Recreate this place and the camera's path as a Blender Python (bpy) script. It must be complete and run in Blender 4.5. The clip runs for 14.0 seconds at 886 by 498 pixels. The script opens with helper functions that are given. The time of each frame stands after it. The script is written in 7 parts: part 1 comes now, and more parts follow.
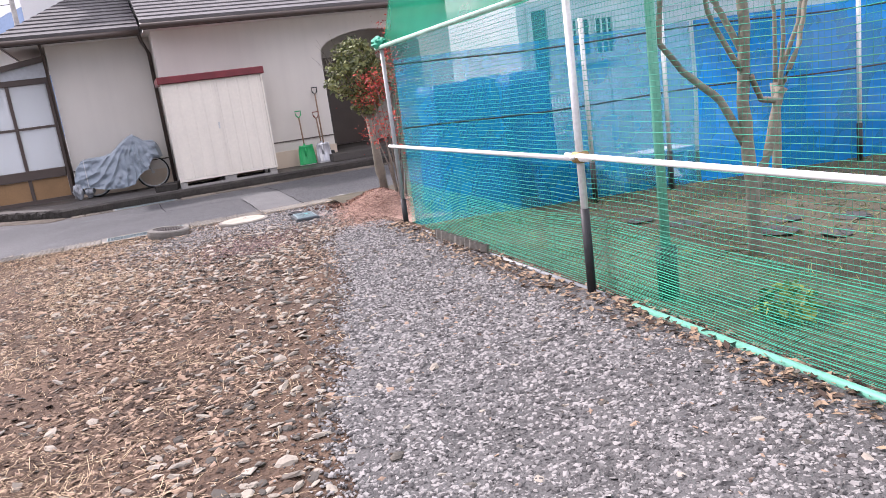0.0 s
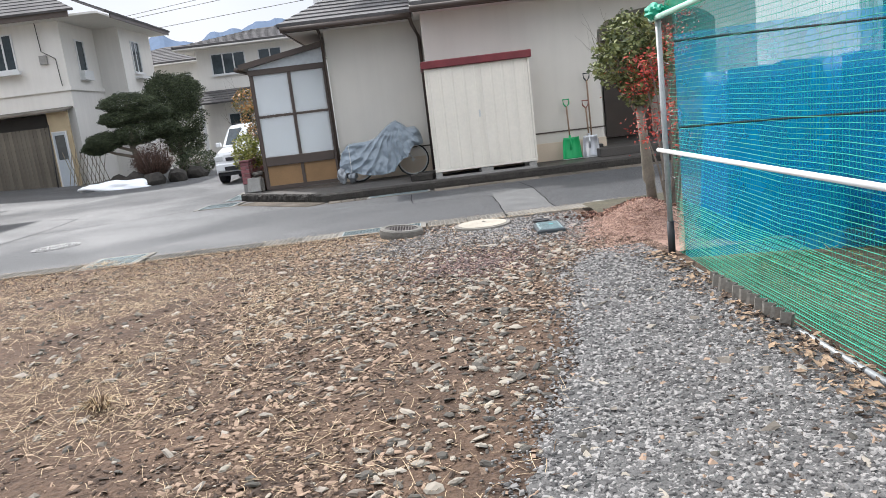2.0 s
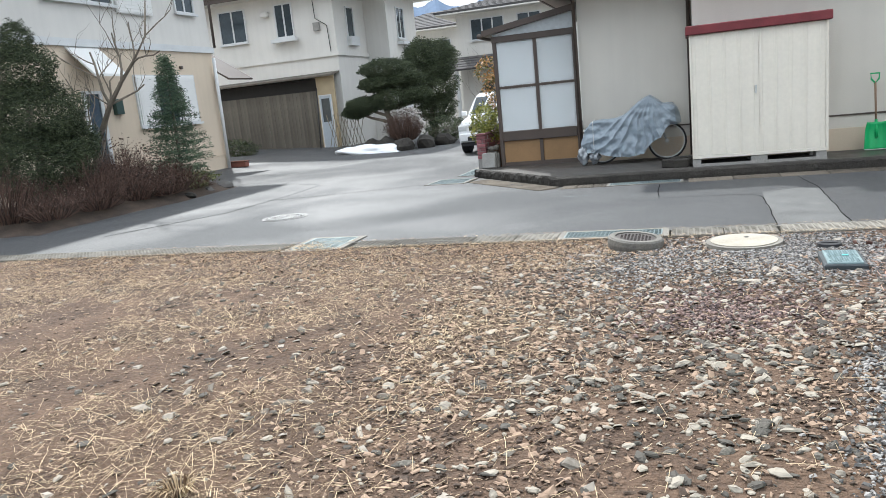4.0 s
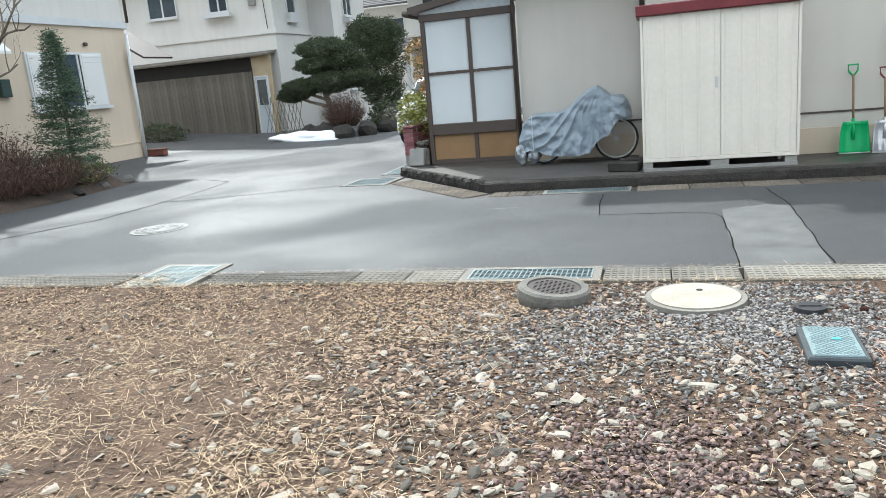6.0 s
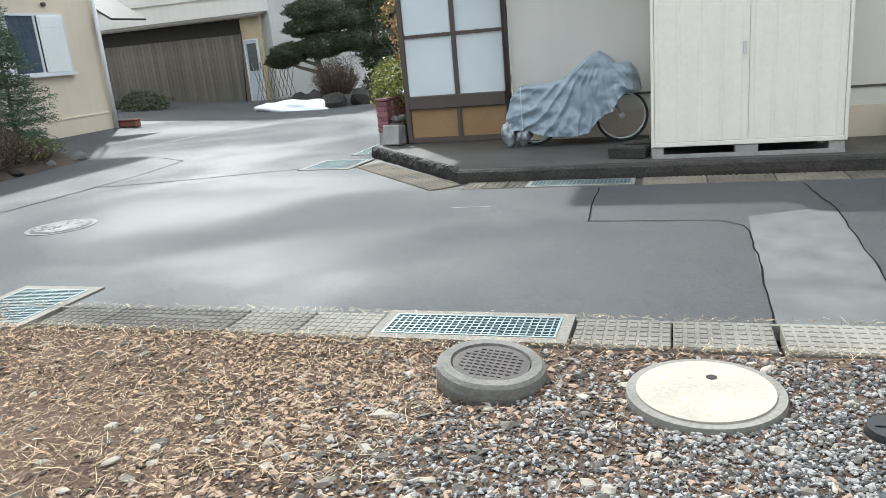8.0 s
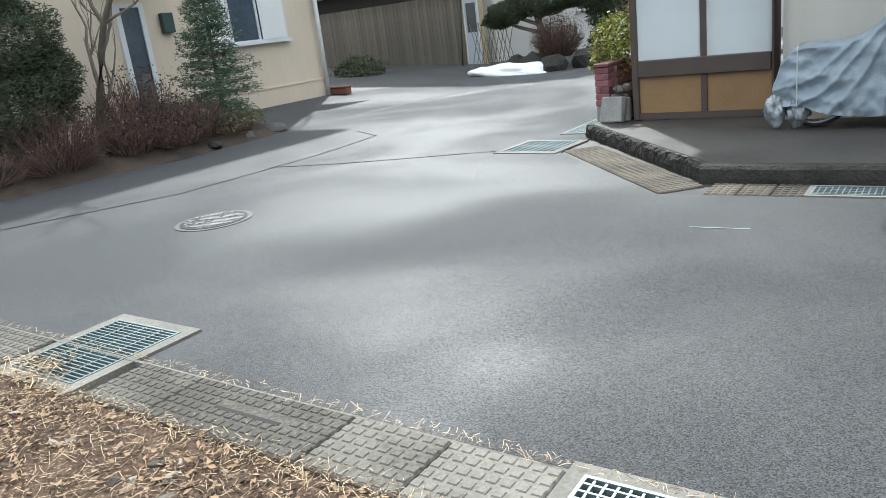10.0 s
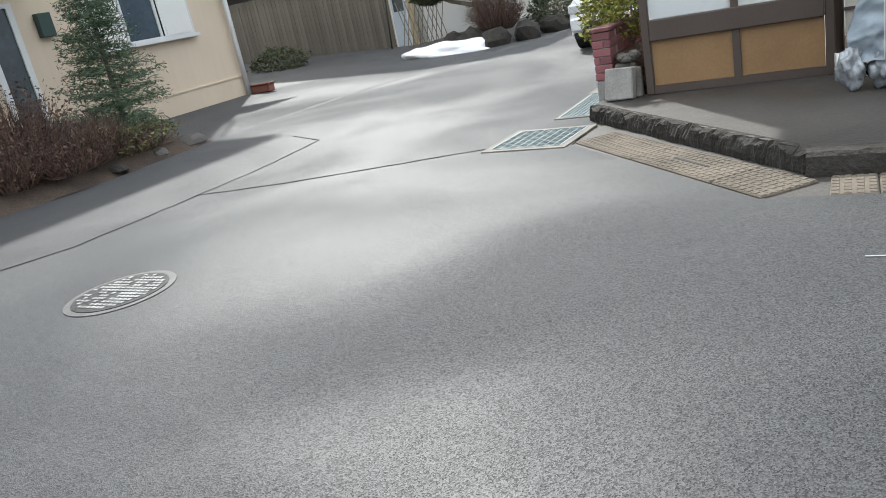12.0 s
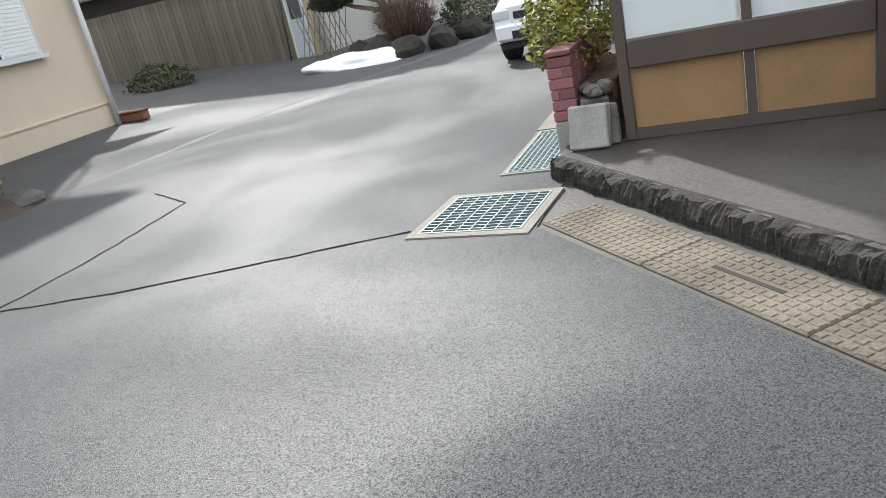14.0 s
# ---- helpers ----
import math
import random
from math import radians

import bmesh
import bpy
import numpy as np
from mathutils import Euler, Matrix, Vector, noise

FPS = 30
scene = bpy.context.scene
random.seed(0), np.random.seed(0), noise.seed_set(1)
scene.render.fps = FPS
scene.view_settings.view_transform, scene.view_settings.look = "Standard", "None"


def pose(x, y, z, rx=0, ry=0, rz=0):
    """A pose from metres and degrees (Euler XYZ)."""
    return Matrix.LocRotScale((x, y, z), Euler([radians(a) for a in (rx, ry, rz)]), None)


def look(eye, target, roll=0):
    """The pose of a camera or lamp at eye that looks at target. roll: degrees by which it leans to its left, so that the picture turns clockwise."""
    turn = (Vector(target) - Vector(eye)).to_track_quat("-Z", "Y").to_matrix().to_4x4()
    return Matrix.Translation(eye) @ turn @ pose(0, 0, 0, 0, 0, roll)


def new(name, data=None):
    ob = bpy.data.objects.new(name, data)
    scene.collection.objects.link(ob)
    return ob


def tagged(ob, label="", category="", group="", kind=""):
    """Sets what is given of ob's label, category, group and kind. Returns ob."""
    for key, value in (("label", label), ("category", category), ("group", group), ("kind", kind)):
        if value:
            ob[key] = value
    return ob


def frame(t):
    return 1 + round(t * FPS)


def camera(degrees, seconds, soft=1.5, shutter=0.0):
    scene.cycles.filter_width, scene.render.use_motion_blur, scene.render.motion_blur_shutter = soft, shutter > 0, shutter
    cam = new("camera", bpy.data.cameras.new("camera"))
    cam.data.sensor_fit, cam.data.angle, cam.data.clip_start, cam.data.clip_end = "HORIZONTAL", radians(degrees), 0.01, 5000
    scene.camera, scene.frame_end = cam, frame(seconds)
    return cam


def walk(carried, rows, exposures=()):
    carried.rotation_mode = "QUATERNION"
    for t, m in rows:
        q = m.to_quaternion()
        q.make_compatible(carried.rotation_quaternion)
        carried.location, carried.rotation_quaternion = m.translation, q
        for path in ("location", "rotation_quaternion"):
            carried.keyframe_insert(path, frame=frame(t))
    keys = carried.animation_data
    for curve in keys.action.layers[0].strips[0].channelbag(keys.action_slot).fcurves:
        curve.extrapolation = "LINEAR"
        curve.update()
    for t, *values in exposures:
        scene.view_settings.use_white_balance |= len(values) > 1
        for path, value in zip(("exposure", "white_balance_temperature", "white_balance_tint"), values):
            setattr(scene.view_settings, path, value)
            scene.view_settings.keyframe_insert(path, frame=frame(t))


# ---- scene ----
cam = camera(61.8, 14.0, soft=0.75)
PATH = [
    (0, (-0.075, -0.132, 1.319), (0.652, 1.681, 0.89), -7.7),
    (0.5, (0.069, 0.168, 1.318), (0.766, 1.995, 0.897), -5.6),
    (1, (0.371, 0.508, 1.264), (0.966, 2.363, 0.813), -6.3),
    (1.5, (0.514, 0.893, 1.306), (0.791, 2.823, 0.861), -7.6),
    (2, (0.525, 1.285, 1.297), (0.551, 3.25, 0.926), -6.9),
    (2.5, (0.61, 1.616, 1.353), (0.243, 3.557, 1.036), -7.7),
    (2.7, (0.65, 1.746, 1.358), (0.156, 3.658, 1.045), -7.6),
    (4.8, (0.68, 3.443, 1.417), (0.039, 5.291, 1.0), -5.8),
    (5, (0.74, 3.649, 1.39), (0.131, 5.505, 0.962), -5.5),
    (5.5, (0.793, 4.133, 1.441), (0.222, 5.992, 0.974), -5.2),
    (6, (0.851, 4.603, 1.462), (0.301, 6.473, 1.015), -5.1),
    (6.5, (0.98, 5.061, 1.439), (0.45, 6.94, 1.003), -5.2),
    (7, (1.004, 5.499, 1.418), (0.435, 7.356, 0.942), -5.3),
    (7.2, (1.001, 5.69, 1.426), (0.431, 7.544, 0.938), -5.0),
    (9.3, (0.776, 7.615, 1.393), (-0.106, 9.315, 0.816), -5.5),
    (9.5, (0.649, 7.825, 1.35), (-0.326, 9.488, 0.816), -4.8),
    (10, (0.37, 8.231, 1.355), (-0.756, 9.783, 0.785), -7.1),
    (10.5, (0.096, 8.589, 1.391), (-1.076, 10.097, 0.798), -8.8),
    (11, (-0.321, 8.871, 1.351), (-1.396, 10.465, 0.803), -7.7),
    (11.5, (-0.677, 9.203, 1.322), (-1.712, 10.819, 0.76), -8.8),
    (12, (-1.04, 9.533, 1.296), (-2.011, 11.161, 0.659), -11.6),
    (12.5, (-1.277, 9.955, 1.233), (-2.135, 11.617, 0.525), -11.4),
    (13, (-1.52, 10.474, 1.27), (-2.285, 12.169, 0.534), -10.1),
    (13.5, (-1.775, 10.947, 1.319), (-2.54, 12.653, 0.608), -10.8),
    (14, (-1.927, 11.481, 1.37), (-2.706, 13.192, 0.688), -12.9),
]
EXPOSURES = [(0.0, 0.27, 6220, 25), (1.0, 0.28, 6180, 19), (1.8, 0.15, 6150, 12), (2.7, 0.13, 6150, 9), (5.0, 0.33, 5950, 5), (7.2, 0.33, 5950, 3), (9.5, 0.2, 5900, 3), (11.5, 0.22, 6100, 6), (12.5, 0.32, 6250, 7), (14.0, 0.35, 6220, 7)]
walk(cam, [(t, look(eye, target, roll)) for t, eye, target, roll in PATH], EXPOSURES)

# ---- daylight: thin bright cloud, a veiled sun ahead and to the left ----
SUN_AZ, SUN_EL = radians(-35), radians(43)
world = bpy.data.worlds.new("sky")
scene.world = world
world.use_nodes = True
wn, wl = world.node_tree.nodes, world.node_tree.links
sky = wn.new("ShaderNodeTexSky")
sky.sky_type, sky.sun_disc = "NISHITA", False
sky.sun_elevation, sky.sun_rotation = SUN_EL, SUN_AZ
sky.air_density, sky.dust_density, sky.ozone_density = 1.0, 4.0, 1.0
co = wn.new("ShaderNodeTexCoord")
cl = wn.new("ShaderNodeTexNoise")
cl.inputs["Scale"].default_value, cl.inputs["Detail"].default_value = 2.2, 5
wl.new(co.outputs["Generated"], cl.inputs["Vector"])
ramp = wn.new("ShaderNodeMapRange")
ramp.inputs["From Min"].default_value, ramp.inputs["From Max"].default_value = 0.3, 0.7
ramp.inputs["To Min"].default_value, ramp.inputs["To Max"].default_value = 0.7, 0.95
wl.new(cl.outputs["Fac"], ramp.inputs["Value"])
cloud = wn.new("ShaderNodeMix")
cloud.data_type = "RGBA"
# cloud is brighter overhead than near the horizon
sep, rise, veil = wn.new("ShaderNodeSeparateXYZ"), wn.new("ShaderNodeMapRange"), wn.new("ShaderNodeMix")
veil.data_type = "RGBA"
veil.inputs[6].default_value, veil.inputs[7].default_value = (4.3, 4.5, 4.9, 1), (12.6, 12.7, 12.9, 1)
rise.inputs["From Min"].default_value, rise.inputs["From Max"].default_value = 0.24, 0.66
wl.new(co.outputs["Generated"], sep.inputs[0])
wl.new(sep.outputs["Z"], rise.inputs["Value"])
wl.new(rise.outputs[0], veil.inputs[0])
wl.new(veil.outputs[2], cloud.inputs[7])
wl.new(ramp.outputs[0], cloud.inputs[0])
wl.new(sky.outputs[0], cloud.inputs[6])
wl.new(cloud.outputs[2], wn["Background"].inputs["Color"])
wn["Background"].inputs["Strength"].default_value = 0.165
sun = new("sun", bpy.data.lights.new("sun", "SUN"))
sun.data.energy, sun.data.angle, sun.data.color = 4.1, radians(1.5), (1, 0.96, 0.9)
sun.matrix_world = look((0, 0, 30), Vector((0, 0, 30)) - Vector((math.sin(SUN_AZ) * math.cos(SUN_EL), math.cos(SUN_AZ) * math.cos(SUN_EL), math.sin(SUN_EL))))

# ---- materials ----
def mat(name, col, rough=0.8, var=0.25, scale=6.0, fine=60.0, bump=0.15, metal=0.0, hue2=None, bump_d=0.01, rough_var=0.0, spec=0.5, island=0.0, objrand=0.0):
    """A surface with stains at one scale, grain at another, and fine relief."""
    m = bpy.data.materials.new(name)
    m.use_nodes = True
    n, l = m.node_tree.nodes, m.node_tree.links
    b = n["Principled BSDF"]
    tc = n.new("ShaderNodeTexCoord")
    big, small = n.new("ShaderNodeTexNoise"), n.new("ShaderNodeTexNoise")
    for t, s, d in ((big, scale, 4), (small, fine, 6)):
        t.inputs["Scale"].default_value, t.inputs["Detail"].default_value = s, d
        l.new(tc.outputs["Object"], t.inputs["Vector"])
    mixf = n.new("ShaderNodeMath")
    mixf.operation = "MULTIPLY_ADD"
    mixf.inputs[1].default_value, mixf.inputs[2].default_value = 0.55, 0.0
    l.new(big.outputs["Fac"], mixf.inputs[0])
    add = n.new("ShaderNodeMath")
    add.operation = "MULTIPLY_ADD"
    add.inputs[1].default_value = 0.45
    l.new(small.outputs["Fac"], add.inputs[0])
    l.new(mixf.outputs[0], add.inputs[2])
    fac = add.outputs[0]
    for on, node, sock, k in ((island, "ShaderNodeNewGeometry", "Random Per Island", island), (objrand, "ShaderNodeObjectInfo", "Random", objrand)):
        if on:
            r = n.new(node)
            a = n.new("ShaderNodeMath")
            a.operation = "MULTIPLY_ADD"
            a.inputs[1].default_value = k
            l.new(r.outputs[sock], a.inputs[0])
            sub = n.new("ShaderNodeMath")
            sub.operation = "SUBTRACT"
            l.new(fac, sub.inputs[0])
            sub.inputs[1].default_value = k / 2
            l.new(sub.outputs[0], a.inputs[2])
            fac = a.outputs[0]
    cr = n.new("ShaderNodeValToRGB")
    lo = tuple(c * (1 - var) for c in col)
    hi = hue2 or tuple(min(1, c * (1 + var)) for c in col)
    cr.color_ramp.elements[0].position, cr.color_ramp.elements[1].position = 0.3, 0.7
    cr.color_ramp.elements[0].color, cr.color_ramp.elements[1].color = (*lo, 1), (*hi, 1)
    l.new(fac, cr.inputs[0])
    l.new(cr.outputs[0], b.inputs["Base Color"])
    b.inputs["Roughness"].default_value, b.inputs["Metallic"].default_value = rough, metal
    b.inputs["Specular IOR Level"].default_value = spec
    if rough_var:
        mr = n.new("ShaderNodeMapRange")
        mr.inputs["From Min"].default_value, mr.inputs["From Max"].default_value = 0.35, 0.65
        mr.inputs["To Min"].default_value, mr.inputs["To Max"].default_value = rough - rough_var, rough + rough_var
        l.new(big.outputs["Fac"], mr.inputs["Value"])
        l.new(mr.outputs[0], b.inputs["Roughness"])
    if bump:
        bp = n.new("ShaderNodeBump")
        bp.inputs["Strength"].default_value, bp.inputs["Distance"].default_value = bump, bump_d
        l.new(small.outputs["Fac"], bp.inputs["Height"])
        l.new(bp.outputs[0], b.inputs["Normal"])
    return m


def glassy(name, col, rough=0.05, alpha=1.0, trans=0.0):
    m = bpy.data.materials.new(name)
    m.use_nodes = True
    b = m.node_tree.nodes["Principled BSDF"]
    b.inputs["Base Color"].default_value = (*col, 1)
    b.inputs["Roughness"].default_value = rough
    b.inputs["Transmission Weight"].default_value = trans
    b.inputs["Alpha"].default_value = alpha
    return m


M_SOIL = mat("soil", (0.056, 0.032, 0.021), 0.95, 0.4, 2.3, 38, 1.0, hue2=(0.175, 0.108, 0.068), bump_d=0.035)
M_FAR = mat("far_ground", (0.16, 0.15, 0.13), 0.9, 0.3, 0.2, 3, 0.2)

def asphalt(name, col, rough, damp):
    """Rolled asphalt: pale and dark aggregate at stone size over broad damp and dry areas."""
    m = mat(name, col, rough, 0.2, 0.3, 90, 0.0)
    n, l = m.node_tree.nodes, m.node_tree.links
    b = n["Principled BSDF"]
    src = b.inputs["Base Color"].links[0].from_socket
    tc = n.new("ShaderNodeTexCoord")
    vo = n.new("ShaderNodeTexVoronoi")
    vo.inputs["Scale"].default_value = 210
    l.new(tc.outputs["Object"], vo.inputs["Vector"])
    sp = n.new("ShaderNodeSeparateColor")
    l.new(vo.outputs["Color"], sp.inputs[0])
    mr = n.new("ShaderNodeMapRange")
    mr.inputs["From Min"].default_value, mr.inputs["From Max"].default_value = 0.0, 1.0
    mr.inputs["To Min"].default_value, mr.inputs["To Max"].default_value = 0.45, 1.65
    l.new(sp.outputs[0], mr.inputs["Value"])
    mul = n.new("ShaderNodeMix")
    mul.data_type, mul.blend_type = "RGBA", "MULTIPLY"
    mul.inputs[0].default_value = 1.0
    l.new(src, mul.inputs[6])
    l.new(mr.outputs[0], mul.inputs[7])
    l.new(mul.outputs[2], b.inputs["Base Color"])
    wet = n.new("ShaderNodeTexNoise")
    wet.inputs["Scale"].default_value, wet.inputs["Detail"].default_value, wet.inputs["Distortion"].default_value = 0.32, 3, 0.4
    l.new(tc.outputs["Object"], wet.inputs["Vector"])
    rr = n.new("ShaderNodeMapRange")
    rr.inputs["From Min"].default_value, rr.inputs["From Max"].default_value = 0.4, 0.6
    rr.inputs["To Min"].default_value, rr.inputs["To Max"].default_value = rough - damp, rough + damp
    l.new(wet.outputs["Fac"], rr.inputs["Value"])
    l.new(rr.outputs[0], b.inputs["Roughness"])
    gl = n.new("ShaderNodeMapRange")
    gl.inputs["To Min"].default_value, gl.inputs["To Max"].default_value = 0.15, 1.1
    l.new(sp.outputs[1], gl.inputs["Value"])
    l.new(gl.outputs[0], b.inputs["Specular IOR Level"])
    bp = n.new("ShaderNodeBump")
    # sheen added to stand in for the road's far glare at low angles
    b.inputs["Sheen Weight"].default_value, b.inputs["Sheen Roughness"].default_value = 0.16, 0.3
    bp.inputs["Strength"].default_value, bp.inputs["Distance"].default_value = 0.3, 0.003
    l.new(vo.outputs["Distance"], bp.inputs["Height"])
    l.new(bp.outputs[0], b.inputs["Normal"])
    return m


M_ASPH = asphalt("asphalt", (0.019, 0.020, 0.022), 0.675, 0.12)
M_ASPH_OLD = mat("old_asphalt", (0.066, 0.066, 0.065), 0.78, 0.35, 3.5, 140, 0.6, hue2=(0.17, 0.17, 0.165), rough_var=0.12, bump_d=0.006)
M_ASPH_DK = asphalt("driveway_asphalt", (0.021, 0.022, 0.024), 0.72, 0.1)
M_CONC = mat("concrete", (0.20, 0.185, 0.16), 0.85, 0.35, 2.5, 50, 0.4)
M_CONC_DK = mat("wet_concrete", (0.062, 0.056, 0.05), 0.6, 0.5, 0.9, 40, 0.5, rough_var=0.2)
M_KERB = mat("mossy_kerb", (0.034, 0.03, 0.025), 0.9, 0.55, 6, 40, 0.9, bump_d=0.02)
M_LID = mat("drain_concrete", (0.135, 0.12, 0.098), 0.9, 0.45, 2.6, 60, 0.5, objrand=0.35, hue2=(0.25, 0.23, 0.195))
M_LID_OLD = mat("old_drain_concrete", (0.085, 0.071, 0.055), 0.9, 0.45, 2.2, 60, 0.5, objrand=0.35, hue2=(0.185, 0.155, 0.12))
M_STUC = mat("stucco", (0.62, 0.59, 0.53), 0.9, 0.08, 1.0, 90, 0.25)
M_STUC_W = mat("pale_stucco", (0.68, 0.66, 0.62), 0.9, 0.08, 0.8, 80, 0.25)
M_STUC_Y = mat("beige_stucco", (0.63, 0.53, 0.41), 0.9, 0.1, 0.7, 80, 0.25)
M_SIDING = mat("white_siding", (0.78, 0.78, 0.76), 0.6, 0.07, 1.0, 40, 0.1)
M_SHED = mat("cream_steel", (0.80, 0.75, 0.65), 0.45, 0.06, 1.5, 20, 0.04)
M_MAROON = mat("maroon_steel", (0.17, 0.025, 0.03), 0.4, 0.3, 5, 60, 0.08)
M_ROOF = mat("slate_roof", (0.12, 0.115, 0.115), 0.85, 0.35, 2, 40, 0.4, objrand=0.3, island=0.3)
M_ROOF_G = mat("grey_roof", (0.115, 0.11, 0.11), 0.9, 0.3, 1.0, 30, 0.3, spec=0.15)
M_BROWN = mat("brown_aluminium", (0.078, 0.058, 0.047), 0.45, 0.15, 3, 60, 0.06)
M_TAN = mat("ochre_panel", (0.27, 0.16, 0.072), 0.6, 0.15, 3, 50, 0.1)
# near-black colour that stands in for the shade inside holes and openings
M_RECESS_SHADE = mat("recess_shade", (0.02, 0.018, 0.016), 0.8, 0.3, 3, 30, 0.1)


def streaked(m, low, across=7.0, down=0.35):
    """Rain-washed streaks that run down a wall."""
    n, l = m.node_tree.nodes, m.node_tree.links
    b = n["Principled BSDF"]
    src = b.inputs["Base Color"].links[0].from_socket
    tc, mp, noi, mr, mul = (n.new(k) for k in ("ShaderNodeTexCoord", "ShaderNodeMapping", "ShaderNodeTexNoise", "ShaderNodeMapRange", "ShaderNodeMix"))
    mp.inputs["Scale"].default_value = (across, across, down)
    noi.inputs["Scale"].default_value, noi.inputs["Detail"].default_value = 1.0, 5
    mr.inputs["From Min"].default_value, mr.inputs["From Max"].default_value = 0.35, 0.6
    mr.inputs["To Min"].default_value, mr.inputs["To Max"].default_value = low, 1.0
    mul.data_type, mul.blend_type = "RGBA", "MULTIPLY"
    mul.inputs[0].default_value = 1.0
    l.new(tc.outputs["Object"], mp.inputs["Vector"])
    l.new(mp.outputs[0], noi.inputs["Vector"])
    l.new(noi.outputs["Fac"], mr.inputs["Value"])
    l.new(src, mul.inputs[6])
    l.new(mr.outputs[0], mul.inputs[7])
    l.new(mul.outputs[2], b.inputs["Base Color"])


for m_, low in ((M_STUC, 0.97), (M_STUC_W, 0.96), (M_STUC_Y, 0.965), (M_SHED, 0.95)):
    streaked(m_, low)
M_CURT = mat("frosted_curtain", (0.56, 0.60, 0.62), 0.35, 0.14, 3, 20, 0.1)
M_STEEL = mat("galvanised_pipe", (0.62, 0.62, 0.60), 0.4, 0.2, 4, 50, 0.1, metal=0.35)
M_BLACK = mat("black_pipe_sleeve", (0.02, 0.02, 0.022), 0.55, 0.3, 6, 60, 0.1)
M_WHITE = mat("white_paint", (0.8, 0.8, 0.78), 0.5, 0.08, 3, 40, 0.05)
M_GREEN = mat("green_net", (0.012, 0.31, 0.19), 0.6, 0.2, 4, 60, 0.0)
M_GREENPIPE = mat("green_pipe", (0.16, 0.45, 0.33), 0.45, 0.2, 4, 40, 0.1)
M_GRATE = mat("steel_grating", (0.24, 0.29, 0.295), 0.45, 0.25, 5, 60, 0.1, metal=0.6)
M_COVER = mat("grey_motorcycle_cover", (0.27, 0.32, 0.365), 0.36, 0.15, 4, 60, 0.08)
M_SNOW = mat("snow", (0.85, 0.87, 0.9), 0.7, 0.06, 4, 40, 0.4)
M_GLASS = mat("window_glass", (0.05, 0.065, 0.075), 0.06, 0.3, 1.5, 10, 0.0)
M_WINW = mat("white_frame", (0.62, 0.63, 0.63), 0.4, 0.08, 3, 40, 0.04)
M_FENCE = mat("weathered_board", (0.135, 0.12, 0.097), 0.85, 0.3, 2.0, 30, 0.3, objrand=0.25)
streaked(M_FENCE, 0.85, 9.0, 0.3)
M_BRICK = mat("red_brick", (0.22, 0.085, 0.09), 0.75, 0.25, 6, 60, 0.3, objrand=0.5)
M_BLOCK = mat("grey_block", (0.30, 0.29, 0.27), 0.9, 0.3, 5, 60, 0.4)
M_RUBBER = mat("rubber", (0.022, 0.022, 0.024), 0.7, 0.2, 6, 60, 0.1)
M_CARW = mat("white_car_paint", (0.82, 0.83, 0.84), 0.15, 0.03, 2, 20, 0.0)
M_BARK = mat("bark", (0.19, 0.16, 0.125), 0.9, 0.4, 6, 50, 0.6)
M_BARK_G = mat("pale_bark", (0.23, 0.205, 0.16), 0.9, 0.35, 6, 50, 0.6)
M_STONE = mat("chippings", (0.15, 0.142, 0.137), 0.85, 0.45, 20, 90, 0.2, island=1.3, hue2=(0.31, 0.292, 0.276))
M_PEB = mat("brown_pebbles", (0.11, 0.070, 0.047), 0.9, 0.5, 20, 90, 0.2, island=1.6, hue2=(0.32, 0.222, 0.155))
M_STRAW = mat("straw", (0.19, 0.115, 0.06), 0.9, 0.4, 10, 60, 0.0, island=1.5, hue2=(0.62, 0.475, 0.305))
M_PINE = mat("pine_needles", (0.04, 0.058, 0.03), 0.8, 0.4, 3, 30, 0.0, island=0.9, hue2=(0.10, 0.125, 0.06))
M_FIR = mat("fir_needles", (0.055, 0.10, 0.06), 0.7, 0.4, 3, 30, 0.0, island=1.0, hue2=(0.13, 0.20, 0.11))
M_LEAF = mat("leaves", (0.11, 0.14, 0.045), 0.6, 0.4, 3, 30, 0.0, island=1.0, hue2=(0.24, 0.26, 0.09))
M_LEAF_Y = mat("yellow_green_leaves", (0.20, 0.23, 0.03), 0.55, 0.4, 3, 30, 0.0, island=1.0, hue2=(0.36, 0.35, 0.07))
M_LEAF_R = mat("red_leaves", (0.5, 0.05, 0.04), 0.6, 0.4, 3, 30, 0.0, island=1.0, hue2=(0.75, 0.14, 0.09))
M_TWIG = mat("reddish_twigs", (0.055, 0.033, 0.026), 0.9, 0.3, 5, 40, 0.0, island=0.9, hue2=(0.15, 0.09, 0.066))
M_DRY = mat("dry_needles", (0.25, 0.135, 0.10), 0.9, 0.35, 6, 40, 0.0, island=0.9, hue2=(0.52, 0.34, 0.26))
M_GRASS = mat("thin_turf", (0.055, 0.065, 0.032), 0.95, 0.5, 2.5, 50, 0.7, hue2=(0.13, 0.105, 0.07))


